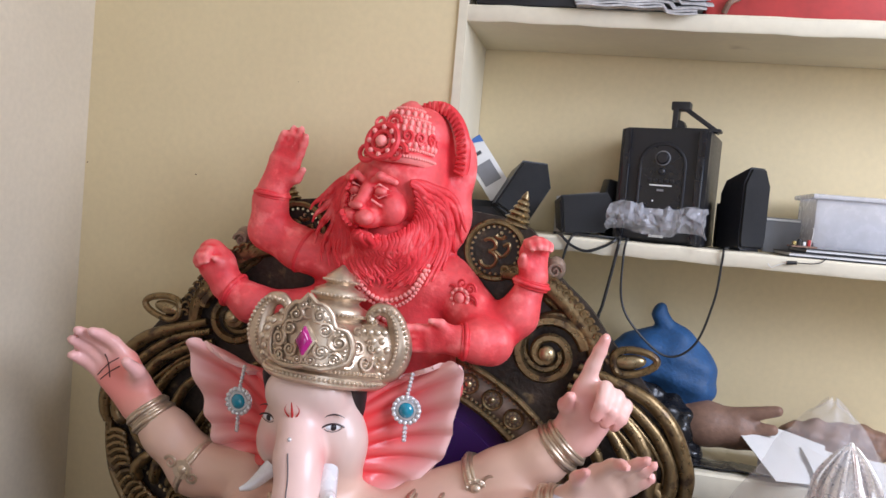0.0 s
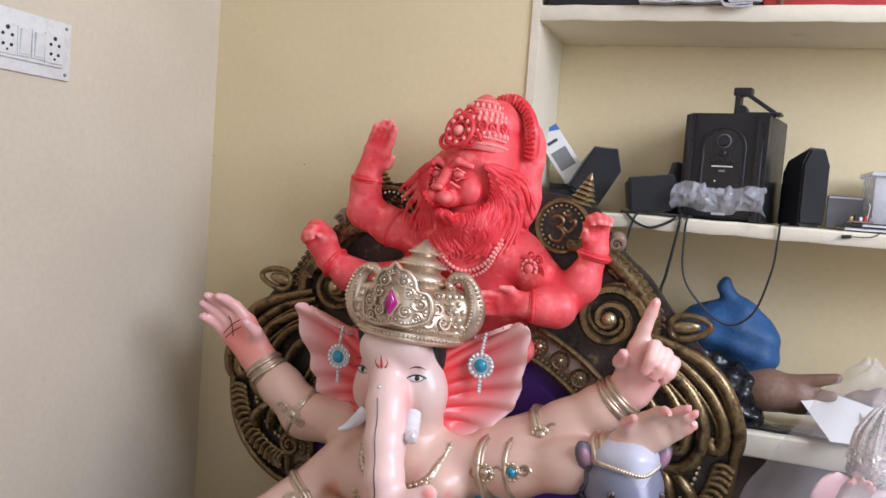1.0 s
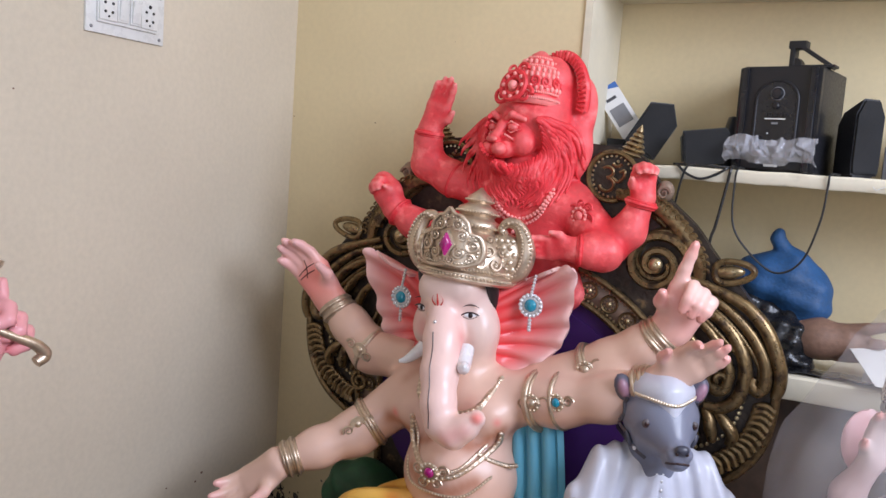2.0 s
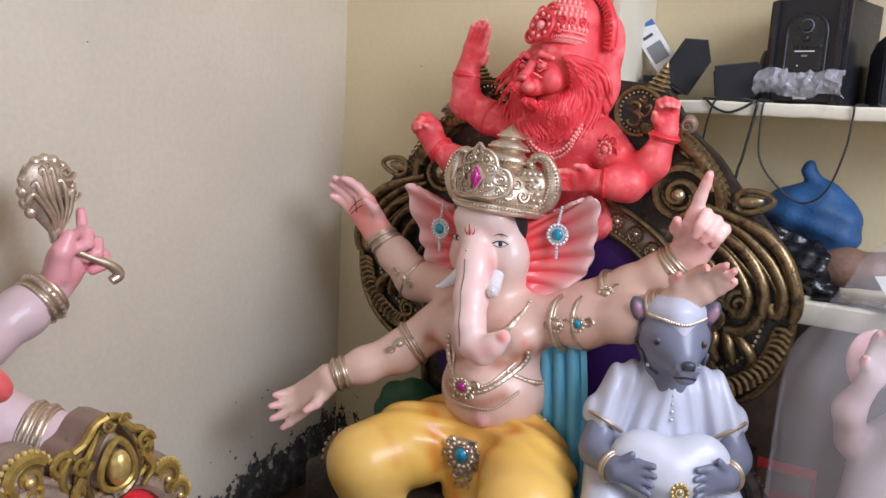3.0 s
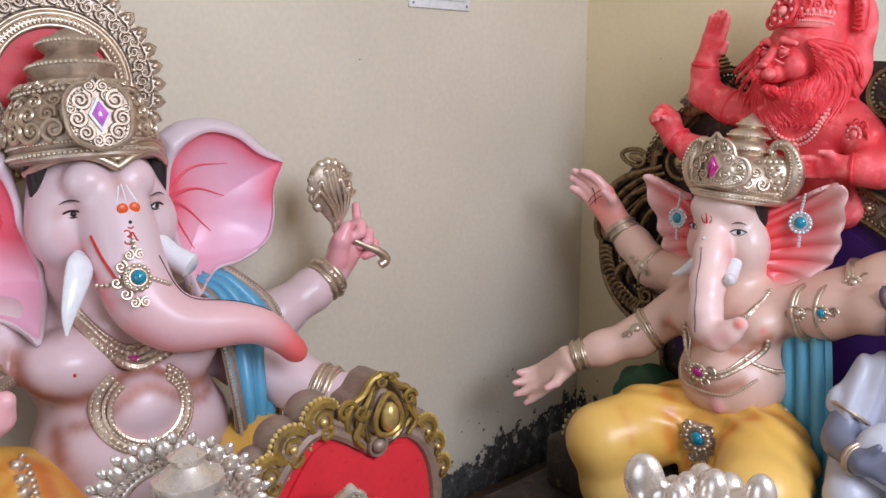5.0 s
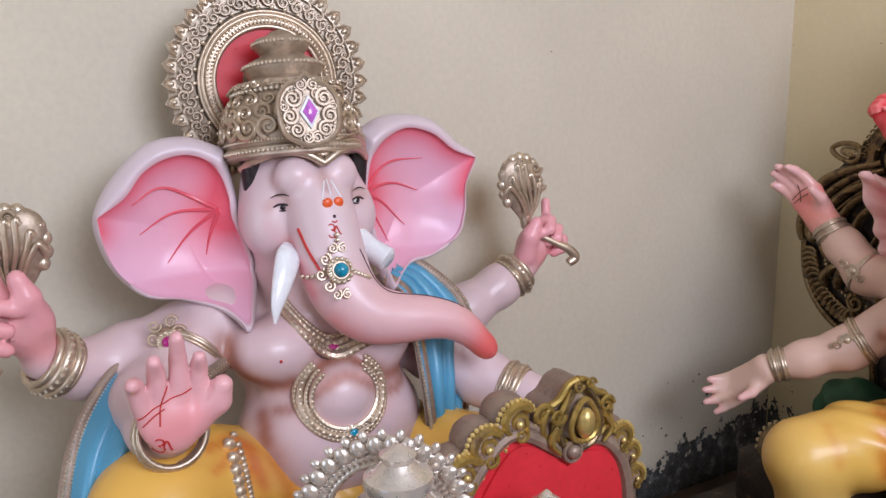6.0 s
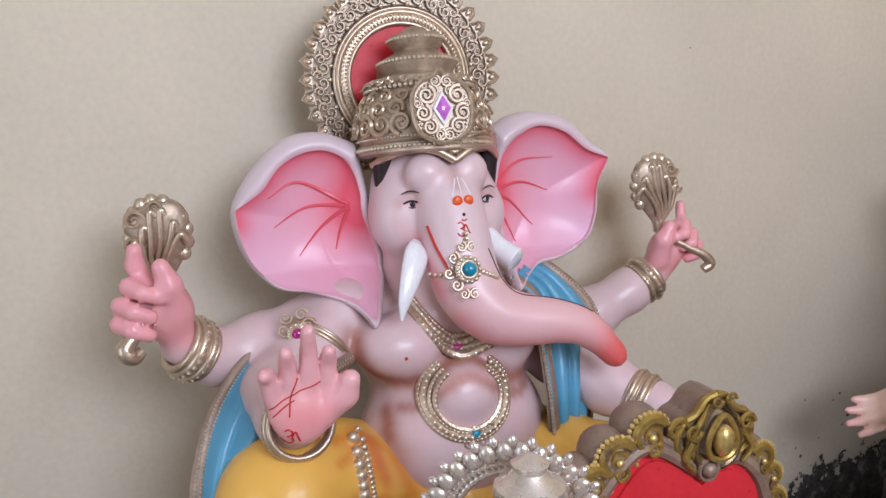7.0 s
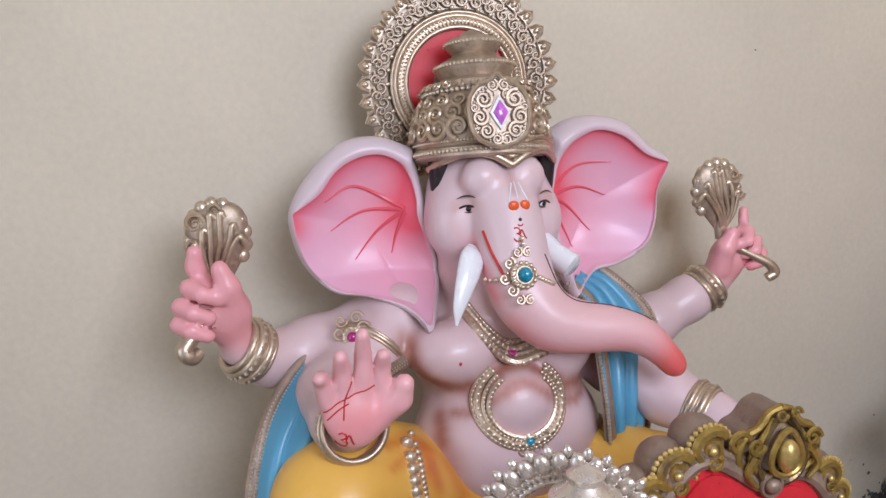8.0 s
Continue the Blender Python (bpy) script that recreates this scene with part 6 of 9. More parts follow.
        egg(q * 0.0135, -0.047, -0.028, (0.0165, 0.0135, 0.0125), 0.003)
        egg(q * 0.0265, -0.0265, 0.0140, (0.0105, 0.0080, 0.0072), 0.0008)
        limb([(q * 0.010, -0.026, 0.030, 0.0050), (q * 0.024, -0.028, 0.038, 0.0066), (q * 0.044, -0.014, 0.030, 0.0050)], 0.004)
        limb([(q * 0.013, -0.027, 0.0200, 0.0014), (q * 0.0265, -0.0325, 0.0250, 0.0018), (q * 0.041, -0.020, 0.0165, 0.0012)], 0.0015)
        limb([(q * 0.014, -0.027, 0.0085, 0.0012), (q * 0.0265, -0.0315, 0.0035, 0.0016), (q * 0.041, -0.020, 0.0115, 0.0010)], 0.0015)
        limb([(q * 0.020, -0.040, 0.000, 0.0022), (q * 0.030, -0.030, -0.008, 0.0024), (q * 0.038, -0.020, -0.012, 0.0018)], 0.002)
    st.add(f.mesh(0.0021), "matte_red")
    c.items += f.items
    # mane: wavy locks combed down and outwards over the hair mass
    rng = np.random.RandomState(2)
    fc = vec(-0.062, 1.49, 1.408)
    locks = []
    t = np.linspace(0, 1, 15)
    for layer, (r0, r1, cnt, w) in enumerate(((0.064, 0.158, 50, 0.0066), (0.064, 0.138, 48, 0.0062), (0.063, 0.112, 44, 0.0056))):
        for i in range(cnt):
            a = -math.pi / 2 + (i + 0.5 - cnt / 2) / cnt * 2 * math.pi * 0.70 + rng.normal(0, 0.02)
            low = max(0.0, -math.sin(a))
            end = r1 * (0.88 + 0.10 * rng.rand()) * (1.0 - 0.12 * low)
            rad = r0 - 0.012 * low + (end - r0 + 0.012 * low) * t
            ang = a - 0.95 * math.cos(a) * t ** 1.1 * (1.0 if math.sin(a) > -0.7 else 0.35)
            sw = 0.0075 * np.sin(t * 11 + rng.rand() * 0.8 + i * 0.15) * t
            locks.append((layer, w, np.stack([fc[0] + rad * np.cos(ang) * 0.90 - sw * np.sin(ang), 1.53 + 0 * t, fc[2] + rad * np.sin(ang) * 1.02 + sw * np.cos(ang)], 1)))
    laid = c.drape(np.vstack([q for _, _, q in locks]), (0, 1, 0), 0.0)[:, 1].reshape(len(locks), -1)
    for (layer, w, P), y in zip(locks, laid):
        P[:, 1] = np.minimum(y, 1.56)
        for q in range(3):
            P[1:-1, 1] = (P[:-2, 1] + P[1:-1, 1] + P[2:, 1]) / 3
        P[:, 1] -= 0.0034 * (layer + 1)
        st.add(tube(P, w * np.sin(0.45 + t * 2.60) + 0.0008, 8), "matte_red")
    # crown
    ax = pose(-0.040, 1.522, 1.468, -6, 3, 0) @ Matrix.Diagonal((0.82, 0.82, 1.02, 1))
    st.add(moved(lathe([(0.060, 0), (0.066, 0.006), (0.066, 0.014), (0.061, 0.018), (0.063, 0.032), (0.056, 0.055), (0.044, 0.075), (0.030, 0.088), (0.022, 0.098), (0.008, 0.106)], 40), ax), "matte_red")
    for z, r in ((0.010, 0.067), (0.022, 0.063), (0.072, 0.046), (0.090, 0.029)):
        a = np.arange(0, 2 * math.pi, 0.0055 / r)
        st.add(moved(beads(np.stack([r * np.cos(a), r * np.sin(a), z + 0 * a], 1), 0.0028), ax), "matte_red")
    for i in range(14):
        a = i * 2 * math.pi / 14
        st.add(moved(scroll(1.5, 0.012, 0.26, 1 if i % 2 else -1, 20, start=i), ax @ pose(0.062 * math.cos(a), 0.062 * math.sin(a), 0.042, -14, 0, math.degrees(a) + 90)), "matte_red")
    for row, (z, r) in enumerate(((0.030, 0.063), (0.054, 0.057), (0.064, 0.052), (0.080, 0.040))):
        n = int(2 * math.pi * r / 0.013)
        for i in range(n):
            a = (i + 0.5 * (row % 2)) * 2 * math.pi / n
            st.add(moved(ball((r * math.cos(a), r * math.sin(a), z), (0.0048, 0.0048, 0.0058), 7, 5), ax), "matte_red")
    med = frame_to((-0.062, 1.464, 1.503), (0.95, -0.3, 0), (0, 0.25, 1)) @ Matrix.Scale(1.35, 4)
    for r, w in ((0.020, 0.0040), (0.0125, 0.003)):
        st.add(moved(ring((0, 0, 0), (0, 1, 0), r, w, 24, 6), med), "matte_red")
    a = np.arange(8) * math.pi / 4
    st.add(moved(beads(np.stack([0.0165 * np.cos(a), 0 * a - 0.002, 0.0165 * np.sin(a)], 1), 0.0035), med), "matte_red")
    st.add(moved(ball((0, -0.002, 0), 0.007), med), "matte_red")
    for s in (-1, 1):
        st.add(moved(scroll(1.6, 0.013, 0.28, s, 22), med @ pose(s * 0.020, 0.003, -0.012)), "matte_red")
        st.add(moved(scroll(1.4, 0.010, 0.28, s, 22), med @ pose(s * 0.008, 0.002, 0.024)), "matte_red")
    # tall fan behind the crown, ribbed along its rim
    fan = frame_to((0.000, 1.560, 1.490), (0.94, -0.30, 0.0), (0.04, 0.0, 1))
    t = np.linspace(-0.3, math.pi * 0.93, 30)
    rimpts = np.stack([0.058 * np.cos(t), 0 * t, 0.082 * np.sin(t)], 1)
    st.add(moved(tube(rimpts, 0.011, 10, up=(0, 1, 0)), fan), "matte_red")
    st.add(moved(slab([(x, z) for x, _, z in rimpts], 0.004, 0.014), fan), "matte_red")
    for p in even(rimpts, 0.0085):
        d = vec(p[0], 0, p[2]) / (np.linalg.norm(p) + 1e-9)
        st.add(moved(tube([p - d * 0.009 + vec(0, -0.010, 0), p + d * 0.009 + vec(0, -0.010, 0)], 0.0026, 5), fan), "matte_red")
    # bands, armlet, necklace
    for q, axq, r in (((-0.261, 1.524, 1.406), (0.1, 0, 1), 0.026), ((-0.318, 1.524, 1.238), (-0.8, 0, 0.5), 0.028), ((0.183, 1.531, 1.300), (0.2, 0, 1), 0.026), ((0.093, 1.467, 1.206), (-1, -0.3, 0), 0.025), ((-0.205, 1.550, 1.315), (-0.9, 0, 0.35), 0.036)):
        bangle(st, q, axq, r, "matte_red", 0.0038)
    m = frame_to((0.074, 1.506, 1.268), (1, -0.3, -0.5), (0.5, -0.2, 1))
    jewel(st, m, 0.018, "matte_red", "matte_red", 10)
    for s in (-1, 1):
        st.add(moved(scroll(1.4, 0.012, 0.28, s, 20), m @ pose(s * 0.018, 0.003, 0.004)), "matte_red")
        st.add(moved(scroll(1.4, 0.010, 0.28, s, 20), m @ pose(s * 0.008, 0.003, 0.022)), "matte_red")
    for dz, r in ((0, 0.0045), (-0.012, 0.0036)):
        nk = spline([(-0.105, 1.54, 1.300 + dz), (-0.080, 1.525, 1.262 + dz), (-0.045, 1.52, 1.250 + dz), (-0.005, 1.52, 1.272 + dz), (0.020, 1.53, 1.320 + dz)], 10)
        st.add(beads(c.drape(even(nk, r * 1.9), (0, 1, 0), r * 0.5), r), "matte_red")
    st.add(beads(c.drape([(-0.05 + 0.012 * math.cos(g), 1.52, 1.232 + 0.012 * math.sin(g)) for g in np.arange(6)], (0, 1, 0), 0.002), 0.006), "matte_red")
    return st.done("red_lion_headed_statue", "chalky red painted lion-headed four-armed deity bust on the throne top", "statue")


figure_lion()

# ---------------------------------------------------------------- mouse figure in white
def figure_mouse():
    st = Statue()
    G, W = (0.175, 0.185, 0.25), (0.56, 0.57, 0.655)
    c = Clay()   # clothes
    c.egg((0, 0.035, 0.205), (0.098, 0.070, 0.085), W, 0.03)
    c.egg((0, 0.03, 0.10), (0.128, 0.090, 0.095), W, 0.04)
    c.limb([(-0.085, 0.02, 0.235, 0.040), (-0.122, 0.005, 0.180, 0.042)], W, 0.025)
    c.limb([(0.085, 0.02, 0.235, 0.040), (0.122, 0.005, 0.180, 0.042)], W, 0.025)
    c.limb([(-0.085, 0.02, 0.06, 0.07), (-0.115, -0.055, 0.035, 0.050)], W, 0.025)
    c.limb([(0.085, 0.02, 0.06, 0.07), (0.115, -0.055, 0.035, 0.050)], W, 0.025)

    def folds(P):
        x, z = P[..., 0], P[..., 2]
        return 0.0034 * np.sin((np.abs(x) * 1.0 + z * 0.25) * 170) * np.clip((z - 0.05) * 12, 0, 1)
    st.add(c.mesh(0.005, folds), "skin")
    h = Clay()   # heart-shaped drum held in the arms
    HW = (0.60, 0.605, 0.665)
    h.egg((-0.054, -0.070, 0.125), (0.066, 0.040, 0.058), HW, 0.02)
    h.egg((0.054, -0.070, 0.125), (0.066, 0.040, 0.058), HW, 0.02)
    h.cone((0, -0.072, 0.10), (0.0, -0.075, 0.030), 0.058, 0.030, HW, 0.04)
    st.add(h.mesh(0.005), "skin")
    for k in range(9):
        t = k / 8
        st.add(tube([(0.098 - 0.085 * t, -0.088 - 0.012 * t, 0.075 - 0.065 * t), (0.108 - 0.085 * t, -0.078, 0.058 - 0.065 * t)], 0.0045, 6), "white")
    g = Clay()
    g.egg((0, 0.0, 0.334), (0.070, 0.062, 0.060), G, 0.02)
    g.cone((0, -0.026, 0.326), (0.008, -0.074, 0.300), 0.050, 0.026, G, 0.025)
    g.egg((0.008, -0.080, 0.286), (0.022, 0.018, 0.012), G, 0.012)
    for q in (-1, 1):
        g.egg((0.008 + q * 0.012, -0.092, 0.302), (0.013, 0.011, 0.011), G, 0.004)
    g.cone((0, 0.01, 0.30), (0, 0.02, 0.25), 0.048, 0.05, G, 0.02)
    g.egg((0.008, -0.104, 0.314), (0.014, 0.008, 0.008), (0.05, 0.052, 0.075), 0.004)
    for s in (-1, 1):
        g.egg((s * 0.072, 0.012, 0.378), (0.017, 0.010, 0.026), (0.09, 0.09, 0.13), 0.008, (0, 28 * s, 0))
        g.egg((s * 0.074, 0.003, 0.378), (0.009, 0.006, 0.016), (0.34, 0.18, 0.24), 0.004, (0, 28 * s, 0))
        g.limb([(s * 0.125, 0.000, 0.170, 0.032), (s * 0.138, -0.025, 0.125, 0.031), (s * 0.108, -0.085, 0.115, 0.025)], G, 0.02)
        w, d = Vector((s * 0.102, -0.092, 0.117)), Vector((-s * 0.85, -0.30, 0.05)).normalized()
        for i in range(4):
            a = w + Vector((0, -0.004, 0.018 - 0.013 * i))
            b = a + d * 0.036
            g.cone(w, b, 0.018, 0.0095, G, 0.01)
            g.cone(b, b + d * (0.032 - 0.003 * abs(i - 1)) + Vector((0, -0.004, -0.004 * i)), 0.0085, 0.006, G, 0.003)
        g.cone(w + Vector((0, -0.008, 0.014)), w + Vector((-s * 0.020, -0.020, 0.036)), 0.010, 0.007, G, 0.006)
    st.add(g.mesh(0.004), "skin")
    for s in (-1, 1):
        p = g.drape([(s * 0.044, -0.05, 0.338)], (0, 1, 0), 0.0)[0]
        st.add(ball(p, (0.0085, 0.0045, 0.0075)), "skin", (0.10, 0.085, 0.09))
        st.add(ball(p + vec(0, -0.003, 0), (0.0050, 0.0030, 0.0050)), "ink")
        st.add(tube(g.drape(spline([(s * 0.066, -0.01, 0.365), (s * 0.070, -0.015, 0.325), (s * 0.056, -0.02, 0.290), (s * 0.030, -0.03, 0.272)], 7), (0, 1, 0), 0.0), 0.0042, 7), "skin", (0.06, 0.06, 0.085))
        bangle(st, (s * 0.112, -0.078, 0.115), (-s * 0.5, -0.85, -0.1), 0.027, "gold", 0.004)
        st.add(ring((s * 0.124, 0.003, 0.168), (s * 0.3, -0.2, -0.6), 0.042, 0.0045, 26, 6), "gold")
    st.add(beads(g.drape([(0.008 + s * 0.009, -0.100, 0.308) for s in (-1, 1)], (0, 1, 0)), 0.0035), "ink")
    t = np.linspace(-1, 1, 12)
    st.add(tube(g.drape(np.stack([0.006 + 0.020 * t, -0.10 + 0 * t, 0.291 - 0.004 * t * t], 1), (0, 1, 0), 0), 0.0018, 5), "ink")
    # cap with gold border
    cap = Clay()
    cap.egg((0, 0.006, 0.380), (0.060, 0.060, 0.036), W, 0.01)
    cap.cone((0, -0.036, 0.376), (0.004, -0.066, 0.336), 0.030, 0.005, W, 0.02)
    st.add(cap.mesh(0.004), "skin")
    line = cap.drape(spline([(-0.056, -0.01, 0.376), (-0.036, -0.05, 0.376), (0.002, -0.07, 0.372), (0.036, -0.05, 0.376), (0.056, -0.01, 0.376)], 8), (0, 1, 0), 0.0)
    st.add(beads(even(line, 0.005), 0.0034), "gold")
    # rosette on the heart
    m = frame_to(h.drape([(0.010, -0.112, 0.100)], (0, 1, 0), 0.002)[0], (1, 0, 0), (0, 0, 1))
    a = np.arange(12) * 2 * math.pi / 12
    st.add(moved(beads(np.stack([0.015 * np.cos(a), 0 * a, 0.015 * np.sin(a)], 1), 0.0040), m), "rich_gold")
    st.add(moved(ring((0, 0, 0), (0, 1, 0), 0.010, 0.002, 18, 5), m), "rich_gold")
    st.add(moved(ball((0, 0, 0), (0.006, 0.004, 0.006)), m), "rich_gold")
    st.add(moved(lathe([(0.0165, 0), (0.0165, 0.003), (0.012, 0.004)], 20), m @ pose(0, 0.004, 0, 90)), "white")
    # collar folds and buttons
    for s in (-1, 1):
        st.add(tube(c.drape(spline([(s * 0.050, -0.02, 0.285), (s * 0.030, -0.05, 0.262), (s * 0.004, -0.06, 0.246)], 6), (0, 1, 0), 0.001), 0.0035, 6), "white")
    st.add(beads(c.drape([(0.003, -0.06, 0.235 - 0.014 * k) for k in range(4)], (0, 1, 0), 0.001), 0.0035), "pearl")
    # round base
    st.add(lathe([(0.150, -0.065), (0.155, -0.05), (0.150, -0.035), (0.142, -0.02)], 40), "skin", (0.20, 0.18, 0.17))
    return st.done("white_clad_mouse_statue", "grey mouse figure in glossy white clothes hugging a white heart", "statue", pose(0.284, 1.362, 0.622, 0, 0, 27) @ Matrix.Diagonal((0.88, 0.95, 1, 1)))


figure_mouse()

# ---------------------------------------------------------------- things on the niche shelves
Z2, Z1, Z3 = 1.3775, 1.7785, 0.9885   # tops of the middle, upper and lower shelf


def switch_board():
    sw = thing("switch_board", "white wall switch board with two sockets and two switches", "switch", (XL, 1.12, 1.60))
    y0, y1, z0, z1 = 1.035, 1.222, 1.552, 1.652

    def P(name, piece, mat, label="", parent=None):
        return piece_of(sw, name, piece, M[mat], label)
    P("back_frame", box((XL, y0, z0), (XL + 0.006, y1, z1), 0.002), "switch")
    P("cover_plate", box((XL + 0.006, y0 + 0.022, z0 + 0.020), (XL + 0.011, y1 - 0.022, z1 - 0.022), 0.0015), "switch")
    xs = XL + 0.0112
    for yc in (1.079, 1.177):
        so = P("socket", box((xs, yc - 0.020, 1.577), (xs + 0.003, yc + 0.020, 1.627), 0.001), "switch")
        for dy, dz, r in ((0, 0.017, 0.0036), (-0.009, 0.006, 0.0028), (0.009, 0.006, 0.0028), (-0.008, -0.010, 0.0028), (0.008, -0.010, 0.0028), (0, -0.018, 0.002)):
            piece_on(sw, so, "socket_hole", moved(lathe([(r, 0), (r, 0.0012)], 10), pose(xs + 0.003, yc + dy, 1.602 + dz, 0, 90, 0)), M["black"])
    for yc in (1.113, 1.143):
        P("switch_rocker", merge(box((xs, yc - 0.013, 1.578), (xs + 0.003, yc + 0.013, 1.626), 0.001), moved(box((-0.002, -0.010, -0.020), (0.004, 0.010, 0.020), 0.001), pose(xs + 0.003, yc, 1.602, 0, 6, 0))), "switch")
    for yc in (y0 + 0.012, y1 - 0.012):
        for z in (z0 + 0.010, z1 - 0.010):
            P("screw", moved(lathe([(0.0032, 0), (0.0028, 0.0015), (0.001, 0.002)], 10), pose(XL + 0.006, yc, z, 0, 90, 0)), "grey")
    sw.location = (XL, 1.15, 1.5855)
    return sw


switch_board()


def woofer():
    w = thing("black_woofer_speaker", "black plastic subwoofer with arched control panel on shelf", "speaker", (0.405, 1.85, Z2))
    m = pose(0.405, 1.852, Z2, 0, 0, -14)
    hx, hy, h = 0.079, 0.088, 0.208

    def P(name, piece, mat, label=""):
        return piece_of(w, name, moved(piece, m), M[mat], label)
    P("cabinet", box((-hx, -hy + 0.012, 0.0), (hx, hy, h), 0.004), "black")
    front = [(-hx, 0.006), (hx, 0.006), (hx, h - 0.004), (hx - 0.012, h), (-hx + 0.012, h), (-hx, h - 0.004)]
    def Q(name, piece, mat):
        return piece_on(w, panel, name, moved(piece, m), M[mat])
    P("front_panel", slab(front, -hy - 0.002, -hy + 0.0115), "black")
    for s in (-1, 1):
        P("side_moulding", box((s * 0.066 - 0.007, -hy - 0.010, 0.002), (s * 0.066 + 0.007, -hy - 0.0025, h - 0.002), 0.003), "black_gloss")
    t = np.linspace(0, math.pi, 24)
    arch = [(0.040 * math.cos(q), 0.140 + 0.040 * math.sin(q)) for q in t] + [(-0.040, 0.030), (0.040, 0.030)]
    panel = P("arched_panel", slab(arch, -hy - 0.006, -hy - 0.0025), "black_gloss")
    ap = np.array([(x, -hy - 0.005, z) for x, z in arch[-1:] + arch[:25]])
    Q("arch_rim", tube(ap, 0.0032, 7), "black")
    Q("volume_knob", moved(lathe([(0.011, 0), (0.011, 0.006), (0.009, 0.009)], 20), m.inverted() @ m @ pose(0, -hy - 0.006, 0.154, 90)), "black")
    Q("knob_ring", ring((0, -hy - 0.007, 0.154), (0, 1, 0), 0.0125, 0.0012, 24, 5), "grey")
    Q("small_knob", moved(lathe([(0.006, 0), (0.006, 0.005), (0.004, 0.007)], 16), pose(0, -hy - 0.006, 0.130, 90)), "black")
    for k in range(5):
        Q("control_button", box((-0.0235 + k * 0.010, -hy - 0.0085, 0.110), (-0.0165 + k * 0.010, -hy - 0.0062, 0.1165), 0.0008), "black")
    Q("label_bar", box((-0.020, -hy - 0.0072, 0.1035), (0.020, -hy - 0.0061, 0.1060)), "switch")
    Q("label_bar", box((-0.006, -hy - 0.0072, 0.094), (0.006, -hy - 0.0061, 0.098)), "grey")
    Q("indicator_lamp", ball((-0.012, -hy - 0.006, 0.076), 0.0018, 8, 5), "switch")
    Q("display_window", box((-0.014, -hy - 0.0075, 0.052), (0.010, -hy - 0.0062, 0.062)), "grey")
    P("badge", box((-0.013, -hy - 0.004, 0.010), (0.013, -hy - 0.0022, 0.0145)), "switch")
    # crumpled film round its foot
    rng = np.random.RandomState(6)

    def crumple(u, v):
        x = -0.088 + 0.176 * u
        return (x + rng.normal(0, 0.002), -hy - 0.014 - 0.020 * math.sin(v * 3.1) + rng.normal(0, 0.003), 0.016 + 0.050 * v + 0.006 * math.sin(u * 9) + rng.normal(0, 0.0025))
    V, F = grid_sheet(crumple, 22, 8, 0.0012)
    ob = mesh_object("crumpled_plastic_wrap", moved((V, F), m)[0], F, M["wrap"], smooth=False)
    tagged(ob, "crumpled clear plastic wrap in front of the subwoofer", "wrapping")
    # clip bracket on the top
    br = thing("black_mount_bracket", "small black plastic mounting bracket on top of subwoofer", "bracket", (0.43, 1.80, Z2 + h))
    b = pose(0.432, 1.800, Z2 + h + 0.0005, 0, 0, -14)
    piece_of(br, "base_plate", moved(box((-0.030, -0.016, 0.0), (0.052, 0.016, 0.006), 0.002), b), M["black"])
    piece_of(br, "sloping_arm", moved(moved(box((-0.004, -0.013, -0.004), (0.086, 0.013, 0.004), 0.002), pose(-0.024, 0, 0.048, 0, 34, 0)), b), M["black"])
    piece_of(br, "upright", moved(merge(box((-0.036, -0.014, 0.0), (-0.026, 0.014, 0.042), 0.002), moved(lathe([(0.012, -0.012), (0.013, 0), (0.012, 0.012)], 18), pose(-0.024, 0, 0.008, 90)), box((-0.040, -0.014, 0.038), (-0.006, 0.014, 0.054), 0.003)), b), M["black"])


woofer()


def satellite(m, label, peaked=False):
    """A small wedge-backed speaker: its cloth front, shell and foot."""
    s = thing("black_satellite_speaker", label, "speaker", m.translation, group="small speakers on the shelf")
    shell = [(-0.038, 0.004), (0.038, 0.004), (0.041, 0.02), (0.041, 0.106), (0.022, 0.132), (-0.022, 0.132), (-0.041, 0.106), (-0.041, 0.02)]
    if peaked:
        shell = [(-0.041, 0.004), (0.041, 0.004), (0.041, 0.100), (0.006, 0.138), (-0.041, 0.112)]
    V, F = slab(shell, -0.030, 0.046)
    V = V * np.where(V[:, 1:2] > 0, vec(0.70, 1, 0.84), vec(1, 1, 1))
    piece_of(s, "shell", moved((V, F), m), M["black"])
    piece_of(s, "cloth_front", moved(slab([(x * 0.93, (z - 0.068) * 0.95 + 0.068) for x, z in shell], -0.036, -0.0305), m), M["grille"])
    piece_of(s, "foot", moved(box((-0.030, -0.028, 0.0), (0.030, 0.034, 0.0038), 0.001), m), M["black"])
    return s


satellite(pose(0.536, 1.800, Z2, 0, 0, 34) @ Matrix.Diagonal((0.72, 0.85, 1.14, 1)), "black cloth-fronted satellite speaker standing beside the subwoofer")
satellite(pose(0.096, 1.838, Z2 + 0.026, 0, 30, 24) @ Matrix.Diagonal((0.95, 1, 0.92, 1)), "black satellite speaker tipped over on the shelf", True)
satellite(pose(0.202, 1.800, Z2 + 0.036, 0, 82, 12) @ Matrix.Diagonal((0.9, 1, 0.80, 1)), "black satellite speaker lying flat on the shelf", True)


